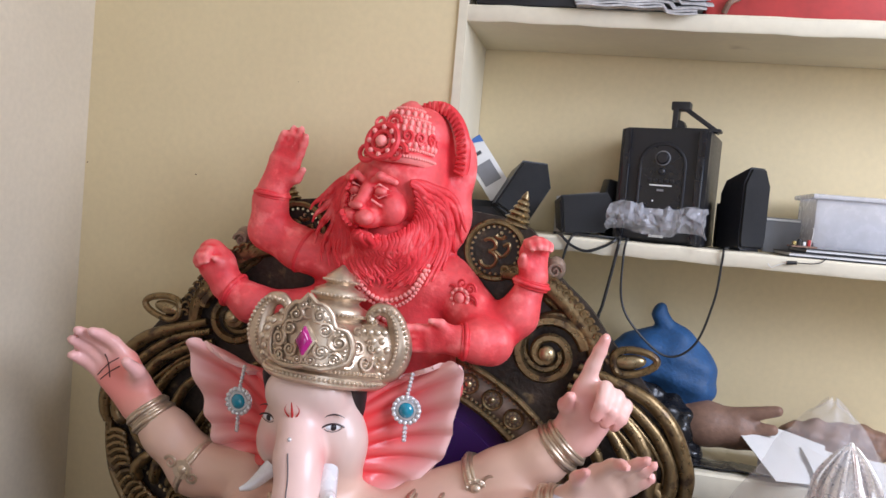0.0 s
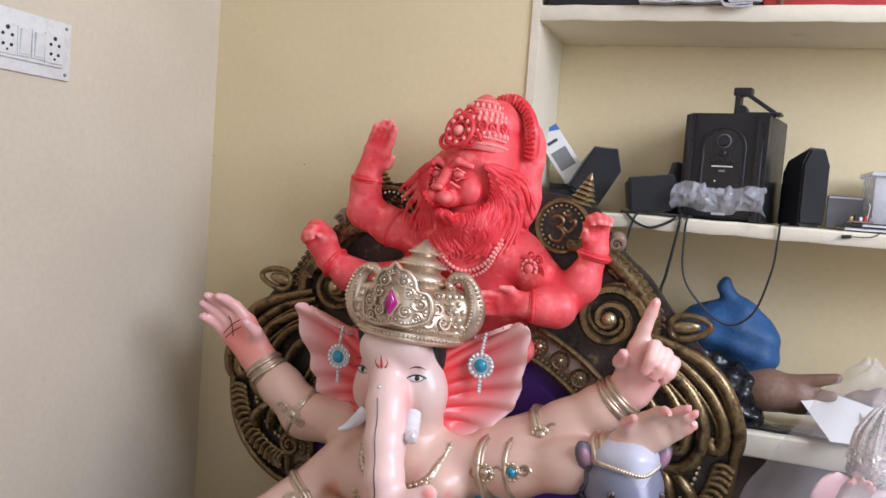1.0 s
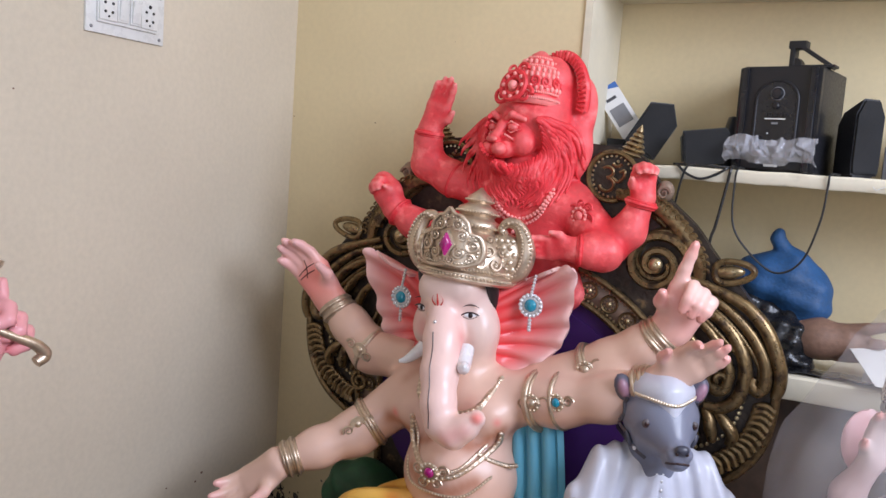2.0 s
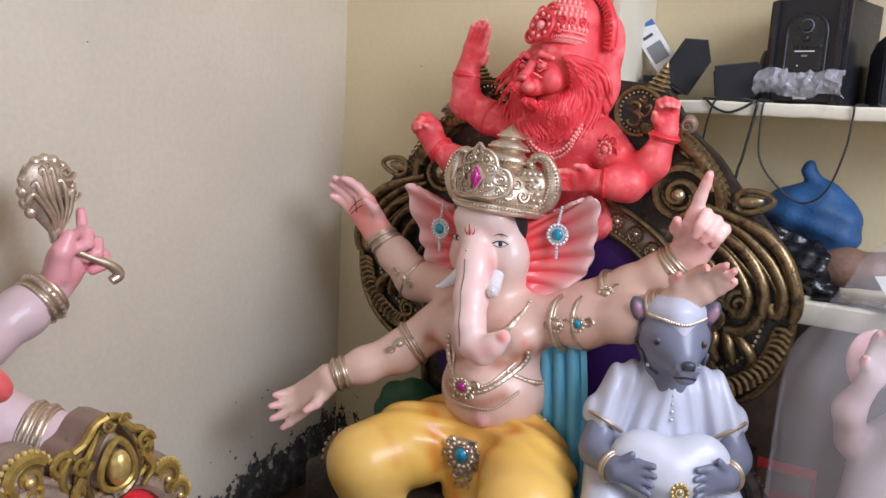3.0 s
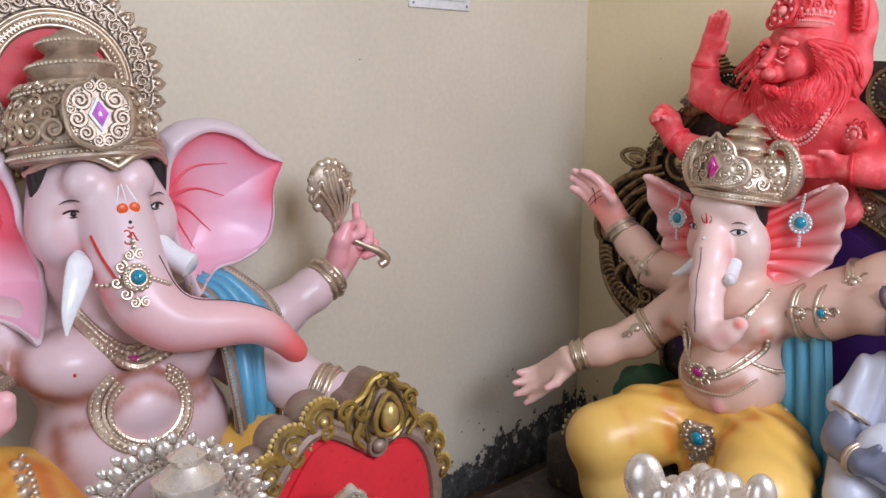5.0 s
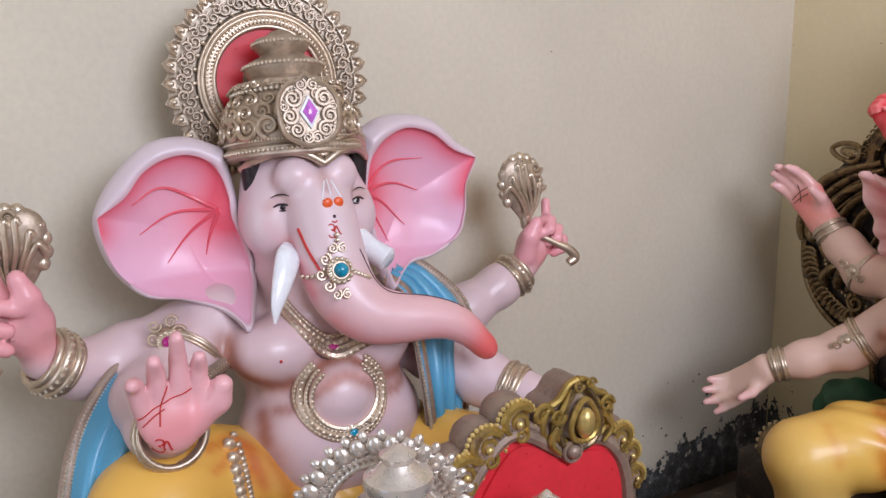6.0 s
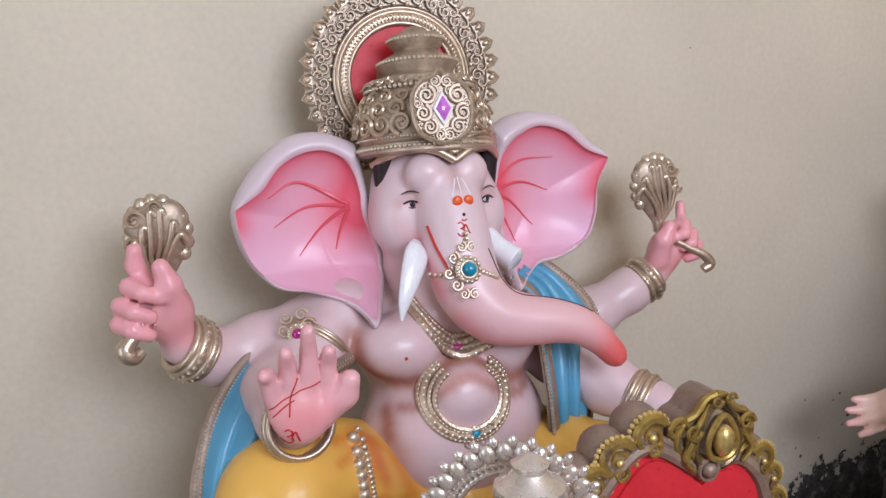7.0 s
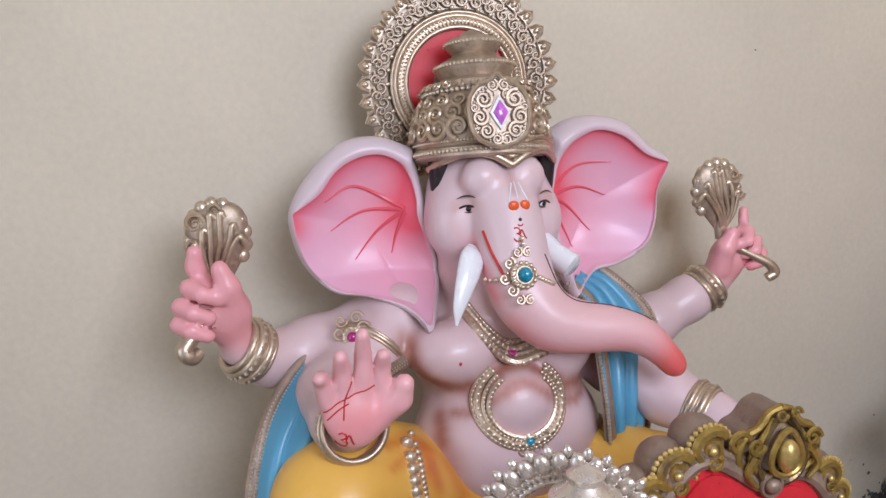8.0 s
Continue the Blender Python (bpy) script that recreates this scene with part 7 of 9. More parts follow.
def shelf_boxes():
    b = thing("small_black_adapter", "small dusty black plastic adapter block", "adapter", (0.285, 1.90, Z2))
    piece_of(b, "body", moved(box((-0.028, -0.022, 0), (0.028, 0.022, 0.085), 0.005), pose(0.286, 1.868, Z2 + 0.006, 0, 12, 20) @ Matrix.Diagonal((0.8, 0.8, 1.25, 1))), M["black"])
    piece_of(b, "lead", tube(spline([(0.262, 1.89, Z2 + 0.003), (0.24, 1.86, Z2 + 0.003), (0.22, 1.83, Z2 + 0.003)], 6), 0.002, 6), M["cable"])
    p = mesh_object("torn_card_sheet", *grid_sheet(lambda u, v: (0.190 + 0.105 * u, 1.925 - 0.01 * v + 0.004 * math.sin(u * 6), Z2 + 0.002 + (0.072 + 0.020 * u) * v), 10, 6, 0.0015), M["paper"])
    tagged(p, "pale torn cardboard sheet leaning against the wall", "card")
    g = thing("grey_power_brick", "small grey box behind the satellite speaker", "box", (0.60, 1.86, Z2))
    piece_of(g, "body", moved(box((-0.032, -0.010, 0), (0.032, 0.010, 0.066), 0.003), pose(0.618, 1.862, Z2)), M["grey"])
    piece_of(g, "edge_strip", moved(box((-0.030, -0.0115, 0.060), (0.030, -0.0102, 0.064)), pose(0.618, 1.862, Z2)), M["switch"])
    h = thing("dark_speaker_back", "black box standing behind the satellite speaker", "box", (0.52, 1.87, Z2))
    piece_of(h, "body", moved(box((-0.020, -0.02, 0), (0.020, 0.02, 0.085), 0.003), pose(0.520, 1.868, Z2)), M["black"])
    piece_of(h, "label_bar", moved(box((-0.010, -0.0212, 0.06), (0.010, -0.0203, 0.064)), pose(0.520, 1.868, Z2)), M["grey"])


shelf_boxes()


def display_card():
    c = thing("printed_display_card", "white printed card with a blue corner leaning on speaker", "card", (0.05, 1.875, 1.44))
    m = frame_to((0.045, 1.868, 1.494), (0.80, 0.2, 0.59), (-0.36, 0.12, 0.90))
    hw, hh = 0.026, 0.066
    piece_of(c, "card_sheet", moved(box((-hw, 0, -hh), (hw, 0.0018, hh), 0.0004), m), M["paper"])
    piece_of(c, "blue_corner", moved(slab([(-hw, hh), (-hw, hh - 0.010), (-0.008, hh - 0.003), (hw, hh - 0.016), (hw, hh)], -0.0010, -0.0004), m), M["blue_print"])
    piece_of(c, "label_bar", moved(box((-0.014, -0.0010, 0.030), (0.010, -0.0004, 0.037)), m), M["card_ink"])
    piece_of(c, "grey_panel", moved(box((-0.019, -0.0010, -0.034), (0.017, -0.0004, 0.012)), m), M["grey"])
    piece_of(c, "prop_stand", moved(box((-0.012, 0.002, -hh), (0.012, 0.006, 0.0)), m), M["black"])
    k = thing("small_black_carton", "small black carton under the display card", "box", (0.055, 1.87, Z2))
    piece_of(k, "body", moved(box((-0.035, -0.030, 0), (0.040, 0.035, 0.052), 0.002), pose(0.060, 1.872, Z2, 0, 0, 10)), M["black"])
    piece_of(k, "flap", moved(box((-0.035, -0.032, 0.040), (0.040, -0.0302, 0.052)), pose(0.060, 1.872, Z2, 0, 0, 10)), M["grille"])


display_card()


def clear_tub():
    t = thing("clear_plastic_tub", "cloudy clear plastic tub with pale contents on shelf", "tub", (0.75, 1.84, Z2))
    V, F = box((0.652, 1.775, Z2 + 0.012), (0.870, 1.905, Z2 + 0.108), 0.010)
    piece_of(t, "body", (V, F), M["clear_box"])
    piece_of(t, "rim", tube([(0.648, 1.771, Z2 + 0.108), (0.874, 1.771, Z2 + 0.108), (0.874, 1.909, Z2 + 0.108), (0.648, 1.909, Z2 + 0.108)], 0.0045, 8, closed=True), M["clear_box"])
    piece_of(t, "contents", box((0.70, 1.80, Z2 + 0.018), (0.85, 1.89, Z2 + 0.070), 0.012), M["newsprint"])
    for y, x0, x1, z in ((1.728, 0.60, 0.82, 0.0), (1.742, 0.63, 0.90, 0.008)):
        n = thing("flat_notebook", "thin dark-edged notebook lying on the shelf", "book", ((x0 + x1) / 2, y, Z2 + z))
        piece_of(n, "pages", box((x0 + 0.002, y - 0.022, Z2 + z + 0.0015), (x1 - 0.002, y + 0.10, Z2 + z + 0.006)), M["paper"])
        piece_of(n, "cover", merge(box((x0, y - 0.024, Z2 + z + 0.0002), (x1, y + 0.10, Z2 + z + 0.0015)), box((x0, y - 0.024, Z2 + z + 0.006), (x1, y + 0.10, Z2 + z + 0.0075))), M["black"])
    c = thing("small_circuit_board", "small brown circuit board with wires on shelf", "electronics", (0.63, 1.74, Z2 + 0.016))
    piece_of(c, "board", box((0.608, 1.724, Z2 + 0.0160), (0.650, 1.760, Z2 + 0.019)), M["brown"])
    for k in range(5):
        piece_of(c, "component", box((0.611 + k * 0.008, 1.728, Z2 + 0.019), (0.616 + k * 0.008, 1.738, Z2 + 0.026 + 0.004 * (k % 2)), 0.001), M[("rich_gold", "black", "switch", "red_box", "grey")[k]])
    piece_of(c, "wire", tube(spline([(0.640, 1.730, Z2 + 0.02), (0.642, 1.728, Z2 + 0.045), (0.640, 1.729, Z2 + 0.052)], 6), 0.0008, 5), M["switch"])
    piece_of(c, "wire", tube(spline([(0.612, 1.726, Z2 + 0.02), (0.604, 1.716, Z2 + 0.018), (0.598, 1.700, Z2 + 0.010)], 6), 0.0009, 5), M["cable"])
    j = thing("thin_audio_lead", "thin audio lead hanging over the shelf edge", "cable", (0.60, 1.69, 1.365))
    piece_of(j, "plug", tube([(0.596, 1.6915, 1.366), (0.612, 1.6915, 1.3675)], [0.0035, 0.0030], 8), M["cable"])
    piece_of(j, "lead", tube(spline([(0.612, 1.6915, 1.3675), (0.636, 1.6915, 1.368), (0.650, 1.6905, 1.372), (0.66, 1.70, Z2 + 0.002)], 6), 0.0009, 5), M["cable"])
    piece_of(j, "lead", tube(spline([(0.596, 1.6915, 1.366), (0.580, 1.6910, 1.360), (0.572, 1.6910, 1.356), (0.566, 1.6910, 1.362)], 6), 0.0007, 5), M["switch"])


clear_tub()


def cables():
    def cord(label, pts, r=0.0021):
        P = spline(pts, 10)
        ob = mesh_object("black_cable", *tube(P, r, 7), M["cable"])
        tagged(ob, label, "cable", group="loose cables")
    y = YB - 0.0085
    cord("black cable hanging in a long loop below the shelf", [(0.335, 1.76, Z2 + 0.003), (0.330, y + 0.004, Z2 + 0.001), (0.327, y, 1.350), (0.332, y, 1.270), (0.366, y, 1.219), (0.418, y, 1.184), (0.462, y, 1.211), (0.486, y, 1.290), (0.492, y, 1.355), (0.494, y + 0.004, Z2 + 0.001), (0.51, 1.76, Z2 + 0.003)])
    cord("black cable falling straight behind the throne", [(0.320, 1.77, Z2 + 0.003), (0.318, y + 0.004, Z2 + 0.002), (0.313, y, 1.345), (0.300, y, 1.265), (0.293, y, 1.235), (0.285, y, 1.15), (0.28, y, 1.05)], 0.0030)
    cord("black cable in a short loop at the shelf edge", [(0.205, 1.74, Z2 + 0.003), (0.215, y + 0.003, Z2 + 0.001), (0.235, y - 0.001, 1.362), (0.262, y - 0.002, 1.354), (0.290, y - 0.001, 1.364), (0.312, y + 0.003, Z2 + 0.001), (0.32, 1.75, Z2 + 0.003)], 0.0026)
    cord("black cable trailing from the shelf edge", [(0.250, 1.75, Z2 + 0.003), (0.236, y + 0.003, Z2 + 0.001), (0.226, y, 1.352), (0.218, y, 1.300), (0.214, y, 1.24), (0.21, y, 1.15)], 0.0022)
    cord("black cable lying along the shelf", [(0.20, 1.73, Z2 + 0.003), (0.26, 1.72, Z2 + 0.003), (0.31, 1.735, Z2 + 0.003), (0.33, 1.78, Z2 + 0.003)], 0.0024)


cables()


def lower_shelf_things():
    c = Clay()
    Bc = (0.02, 0.08, 0.2)
    c.egg((0.425, 1.845, 1.155), (0.088, 0.060, 0.062), Bc, 0.03)
    c.egg((0.480, 1.835, 1.115), (0.050, 0.048, 0.055), Bc, 0.03)
    c.egg((0.375, 1.850, 1.150), (0.050, 0.045, 0.040), Bc, 0.03)
    c.cone((0.445, 1.84, 1.195), (0.422, 1.835, 1.232), 0.022, 0.012, Bc, 0.02)
    c.cone((0.422, 1.835, 1.232), (0.412, 1.835, 1.246), 0.012, 0.016, Bc, 0.01)

    def folds(P):
        return 0.004 * np.sin(P[..., 0] * 70 + P[..., 2] * 55) * np.sin(P[..., 2] * 80 - P[..., 0] * 30)
    V, F, C = c.mesh(0.005, folds)
    tagged(mesh_object("blue_cloth_bag", V, F, M["blue_bag"]), "knotted crumpled blue cloth bag", "bag")
    k = Clay()
    for p, r in (((0.40, 1.83, 1.050), (0.075, 0.060, 0.060)), ((0.450, 1.800, 1.040), (0.055, 0.050, 0.052)), ((0.36, 1.84, 1.09), (0.06, 0.05, 0.05)), ((0.47, 1.79, 1.00), (0.035, 0.04, 0.024))):
        k.egg(p, r, Bc, 0.02)

    def crush(P):
        return 0.006 * np.sin(P[..., 0] * 90 + P[..., 2] * 70) * np.sin(P[..., 2] * 110 - P[..., 0] * 60 + P[..., 1] * 50)
    V, F, C = k.mesh(0.005, crush)
    V[:, 2] = np.maximum(V[:, 2], Z3)
    tagged(mesh_object("black_plastic_bag", V, F, M["black_bag"]), "crumpled black plastic bag under the blue bag", "bag")
    g = Clay()
    g.limb([(0.465, 1.800, 1.045, 0.035), (0.510, 1.795, 1.052, 0.038), (0.560, 1.785, 1.050, 0.034)], Bc, 0.02)
    for dz, l in ((0.022, 0.075), (0.0, 0.07), (-0.020, 0.055)):
        g.cone((0.55, 1.785, 1.052 + dz), (0.55 + l, 1.765, 1.062 + dz * 1.6), 0.016, 0.010, Bc, 0.010)
    V, F, C = g.mesh(0.004)
    V[:, 2] = np.maximum(V[:, 2], Z3)
    tagged(mesh_object("brown_glove", V, F, M["brown"]), "stuffed brown leather glove lying on its side", "glove")
    for i, (x0, y0, w, l, rz, rx, lift) in enumerate(((0.628, 1.735, 0.10, 0.13, 28, 24, 0.035), (0.655, 1.760, 0.11, 0.12, -10, 28, 0.030), (0.740, 1.75, 0.13, 0.13, 8, 16, 0.02), (0.83, 1.78, 0.14, 0.13, -14, 12, 0.01))):
        ob = mesh_object("loose_paper_sheet", *moved(grid_sheet(lambda u, v: (w * (u - 0.5), l * (v - 0.5), 0.010 * math.sin(u * 3 + i) * math.sin(v * 2.5)), 10, 10, 0.0012), pose(x0, y0, Z3 + lift, rx, 6, rz)), M["paper"])
        tagged(ob, "white sheet of paper in a loose heap", "paper", "heaped papers")
    f = Clay()
    for p, r in (((0.72, 1.88, 1.025), (0.07, 0.04, 0.040)), ((0.80, 1.88, 1.025), (0.06, 0.04, 0.045))):
        f.egg(p, r, Bc, 0.02)
    V, F, C = f.mesh(0.006, crush)
    V[:, 2] = np.maximum(V[:, 2], Z3)
    tagged(mesh_object("crumpled_brown_wrapper", V, F, M["brown"]), "crumpled brown paper wrapper behind the papers", "wrapper")
    d = mesh_object("dark_cloth_strip", *grid_sheet(lambda u, v: (0.46 + 0.17 * u, 1.715 + 0.05 * v, Z3 + 0.003 + 0.003 * math.sin(u * 8) ** 2), 20, 6, 0.003), M["black_bag"])
    tagged(d, "dark strip of cloth lying on the shelf", "cloth")


lower_shelf_things()


def top_shelf_things():
    rng = np.random.RandomState(9)
    n = thing("newspaper_stack", "stack of folded newspapers on the top shelf", "newspapers", (0.31, 1.78, Z1))
    for k in range(9):
        z = Z1 + 0.0004 + k * 0.0042
        dx, dy, droop = rng.normal(0, 0.008), rng.normal(0, 0.005), 0.012 + 0.01 * rng.rand()
        x1 = 0.405 + 0.02 * rng.rand()

        def leaf(u, v, dx=dx, dy=dy, z=z, x1=x1):
            y = 1.672 + dy + 0.22 * v
            return (0.205 + dx + (x1 - 0.205) * u, y, z + 0.0016 + 0.0012 * math.sin(u * 20 + k) * (1 - v) - max(0, 0.12 - v) * (0.10 if u > 0.75 else 0.02))
        piece_of(n, "newspaper", grid_sheet(leaf, 26, 8, 0.0034), M["newsprint"])
    b = thing("dark_flat_box", "dark flat box on the top shelf", "box", (0.11, 1.80, Z1))
    piece_of(b, "body", box((0.025, 1.70, Z1 + 0.0005), (0.205, 1.88, Z1 + 0.030), 0.003), M["black"])
    piece_of(b, "lid", box((0.022, 1.697, Z1 + 0.0305), (0.208, 1.883, Z1 + 0.05), 0.003), M["grey"])
    r = thing("red_flat_box", "long red box lying on the top shelf", "box", (0.62, 1.80, Z1))
    piece_of(r, "body", box((0.425, 1.715, Z1 + 0.0005), (0.90, 1.90, Z1 + 0.055), 0.006), M["red_box"])
    piece_of(r, "handle", tube(spline([(0.455, 1.712, Z1 + 0.004), (0.462, 1.706, Z1 + 0.02), (0.478, 1.712, Z1 + 0.03)], 6), 0.005, 8), M["brown"])


top_shelf_things()


def corner_things():
    c = Clay()
    c.egg((-0.36, 1.52, 0.60), (0.10, 0.06, 0.085), (0.02, 0.07, 0.03), 0.03)
    c.egg((-0.30, 1.50, 0.54), (0.09, 0.07, 0.10), (0.02, 0.07, 0.03), 0.03)

    def folds(P):
        return 0.004 * np.sin(P[..., 0] * 60 + P[..., 2] * 75)
    V, F, C = c.mesh(0.007, folds)
    V[:, 2] = np.maximum(V[:, 2], 0.431)
    tagged(mesh_object("green_cloth", V, F, M["green"]), "dark green folded cloth beside the seated statue", "cloth")
    k = thing("red_cardboard_box", "worn red cardboard box on the table behind the mouse", "box", (0.44, 1.56, 0.30))
    piece_of(k, "body", box((0.37, 1.605, 0.3005), (0.52, 1.655, 0.66), 0.004), M["red_box"])
    piece_of(k, "flap", box((0.372, 1.6030, 0.62), (0.518, 1.6048, 0.658)), M["brown"])
    structure("niche_board", box((0.012, YB + 0.09, 0.061), (1.618, YB + 0.105, 0.938)), "wood", "dark brown board closing the niche below the shelf", "panel")


corner_things()

# ---------------------------------------------------------------- bench, small chair and small figures in front
def bench():
    t = thing("wooden_bench", "wide brown wooden bench under the large statue", "bench", (-0.30, 0.25, 0))
    piece_of(t, "bench_top", box((XL + 0.01, -0.55, 0.455), (0.16, 0.93, 0.485), 0.005), M["wood"])
    for x in (XL + 0.05, 0.11):
        for y in (-0.50, 0.88):
            piece_of(t, "leg", box((x - 0.03, y - 0.03, 0), (x + 0.03, y + 0.03, 0.455), 0.004), M["wood"])


bench()


def small_chair():
    """A carved chair back with a heart-shaped red panel; y runs across it, it faces +x."""
    ch = thing("small_ornate_chair", "small carved gold and taupe chair with red heart-shaped back", "chair", (-0.11, 0.46, 0.486))
    m = frame_to((-0.095, 0.478, -0.018), (0.0, 1, 0), (0, 0, 1))

    def P(name, piece, mat, label=""):
        ob = piece_of(ch, name, moved(piece, m), M[mat], label)
        return tagged(ob, kind="stuff") if name in ("bead_arc", "rope_edge") else ob
    half = spline([(0.0, 0.892), (0.028, 0.906), (0.062, 0.900), (0.092, 0.866), (0.106, 0.815), (0.106, 0.74), (0.095, 0.66), (0.085, 0.60)], 6)
    left = half * vec(-1.62, 1) + vec(0, 0.006)
    left[:, 1] = half[:, 1] + 0.038 * np.exp(-((half[:, 0] - 0.055) / 0.035) ** 2)
    heart = [tuple(p) for p in half] + [tuple(p) for p in left[::-1][:-1]]
    big = [(x * 1.16, (z - 0.80) * 1.12 + 0.80) for x, z in heart]
    P("back_panel", slab(big, 0.016, 0.060), "taupe", "taupe carved chair back")
    P("red_panel", merge(slab(heart, 0.008, 0.0155), slab([(x * 0.9, (z - 0.78) * 0.93 + 0.78) for x, z in heart], 0.004, 0.0078)), "red_cushion", "glossy red heart-shaped back panel")
    hp = np.array([(x, 0.008, z) for x, z in heart])
    P("inner_rim", tube(hp * vec(1.03, 1, 1) + vec(0, 0, 0.006), 0.009, 8, up=(0, 1, 0)), "taupe")
    P("rope_edge", beads(even(hp * vec(1.07, 1, 1) + vec(0, -0.003, 0.014), 0.007), 0.0038, 5, 3), "taupe")
    P("outer_rim", tube(hp * vec(1.11, 1, 1) + vec(0, 0.002, 0.022), 0.0062, 8, up=(0, 1, 0)), "taupe")
    # ram's-horn scrolls climbing to the crest: (across, height, radius)
    def curl(name, x, z, r, hd, depth=0.075):
        lobe = ball((x, 0.036, z), (r * 1.34, 0.034, r * 1.34), 22, 14)
        P("lobe", lobe, "taupe")
        P(name, merge(moved(scroll(1.7, r, 0.30, hd, 36, start=math.pi / 2 - hd * 0.9), pose(x, 0.006, z)), moved(scroll(1.3, r * 0.42, 0.34, -hd, 24, start=0.6), pose(x + 0.1 * r, 0.0, z - 0.62 * r)), ball((x, 0.000, z), (r * 0.24, r * 0.2, r * 0.24), 9, 6)), "rich_gold")
        a = np.linspace(-0.35, math.pi + 0.35, 17)
        P("bead_arc", moved(beads(np.stack([1.24 * r * np.cos(a), 0 * a + 0.008, 1.24 * r * np.sin(a)], 1), 0.0034, 6, 4), pose(x, 0, z)), "rich_gold")
    for x, z, r, hd in ((-0.156, 0.912, 0.023, 1), (-0.123, 0.940, 0.024, 1), (-0.078, 0.963, 0.024, 1), (0.094, 0.900, 0.019, -1), (0.112, 0.872, 0.016, -1), (-0.180, 0.868, 0.020, 1), (-0.19, 0.82, 0.02, 1), (0.122, 0.835, 0.016, -1)):
        curl("scroll", x, z, r, hd)
    P("small_scroll", moved(scroll(1.5, 0.015, 0.3, 1, 24), pose(-0.040, 0.004, 0.965)), "rich_gold")
    # crest: drop boss in looping bands
    crest = spline([(0.0, 0.052), (0.016, 0.046), (0.030, 0.030), (0.046, 0.022), (0.056, 0.002), (0.050, -0.020), (0.034, -0.034), (0.0, -0.044)], 5)
    P("crest_block", moved(merge(slab([(x, z) for x, z in crest] + [(-x, z) for x, z in crest[::-1][1:-1]], 0.004, 0.052), ball((0, 0.026, 0.004), (0.042, 0.030, 0.040), 22, 14)), pose(0.016, 0.004, 0.950)), "taupe", "taupe body of the chair crest")
    for s in (-1, 1):
        P("crest_edge", moved(tube(np.stack([s * crest[:, 0], 0 * crest[:, 0], crest[:, 1]], 1), 0.0052, 8), pose(0.016, 0.006, 0.950)), "rich_gold")
        P("crest_fold", moved(tube(spline([(0.010 * s, 0, 0.040), (0.030 * s, -0.004, 0.016), (0.040 * s, -0.003, -0.006), (0.026 * s, 0, -0.026), (0.012 * s, 0, -0.034)], 7), np.linspace(0.003, 0.0075, 29), 8), pose(0.016, 0.004, 0.950)), "rich_gold")
    g = np.linspace(0, 2 * math.pi, 40)[:-1]
    tear = np.stack([0.018 * np.sin(g) * (1 - 0.35 * np.cos(g)), 0 * g, 0.026 * np.cos(g)], 1)
    P("drop_boss", moved(merge(ball((0, 0.002, -0.003), (0.014, 0.012, 0.021), 14, 9)), pose(0.018, -0.012, 0.950)), "rich_gold")
    for k, sc in enumerate((1.15, 1.75)):
        P("drop_band", moved((tube(tear * vec(sc, 1, sc * 0.95), 0.0042, 7, closed=True, up=(0, 1, 0))), pose(0.018, -0.008 + 0.008 * k, 0.950)), "rich_gold" if k == 0 else "old_gold")
    for s in (-1, 1):
        P("crest_curl", moved(merge(scroll(1.4, 0.012, 0.3, s, 20), tube(spline([(0, 0, -0.014), (0.010 * s, 0, -0.034), (-0.004 * s, 0, -0.052)], 6), np.linspace(0.006, 0.003, 13), 7)), pose(0.018 + s * 0.040, -0.004, 0.962)), "rich_gold")
        P("crest_tip", moved(scroll(1.4, 0.008, 0.32, s, 18), pose(0.018 + s * 0.010, -0.008, 0.998)), "rich_gold")
    P("boss", moved(merge(ball((0, 0, 0), (0.011, 0.009, 0.010), 12, 8), ring((0, 0.002, 0), (0, 1, 0), 0.014, 0.003, 20, 6)), pose(0.004, -0.004, 0.908)), "taupe")
    P("seat", box((-0.17, -0.16, 0.56), (0.12, 0.015, 0.674), 0.012), "red_cushion", "red seat pad")
    P("apron", box((-0.18, -0.17, 0.5045), (0.13, 0.06, 0.56), 0.010), "taupe")
    return ch


small_chair()


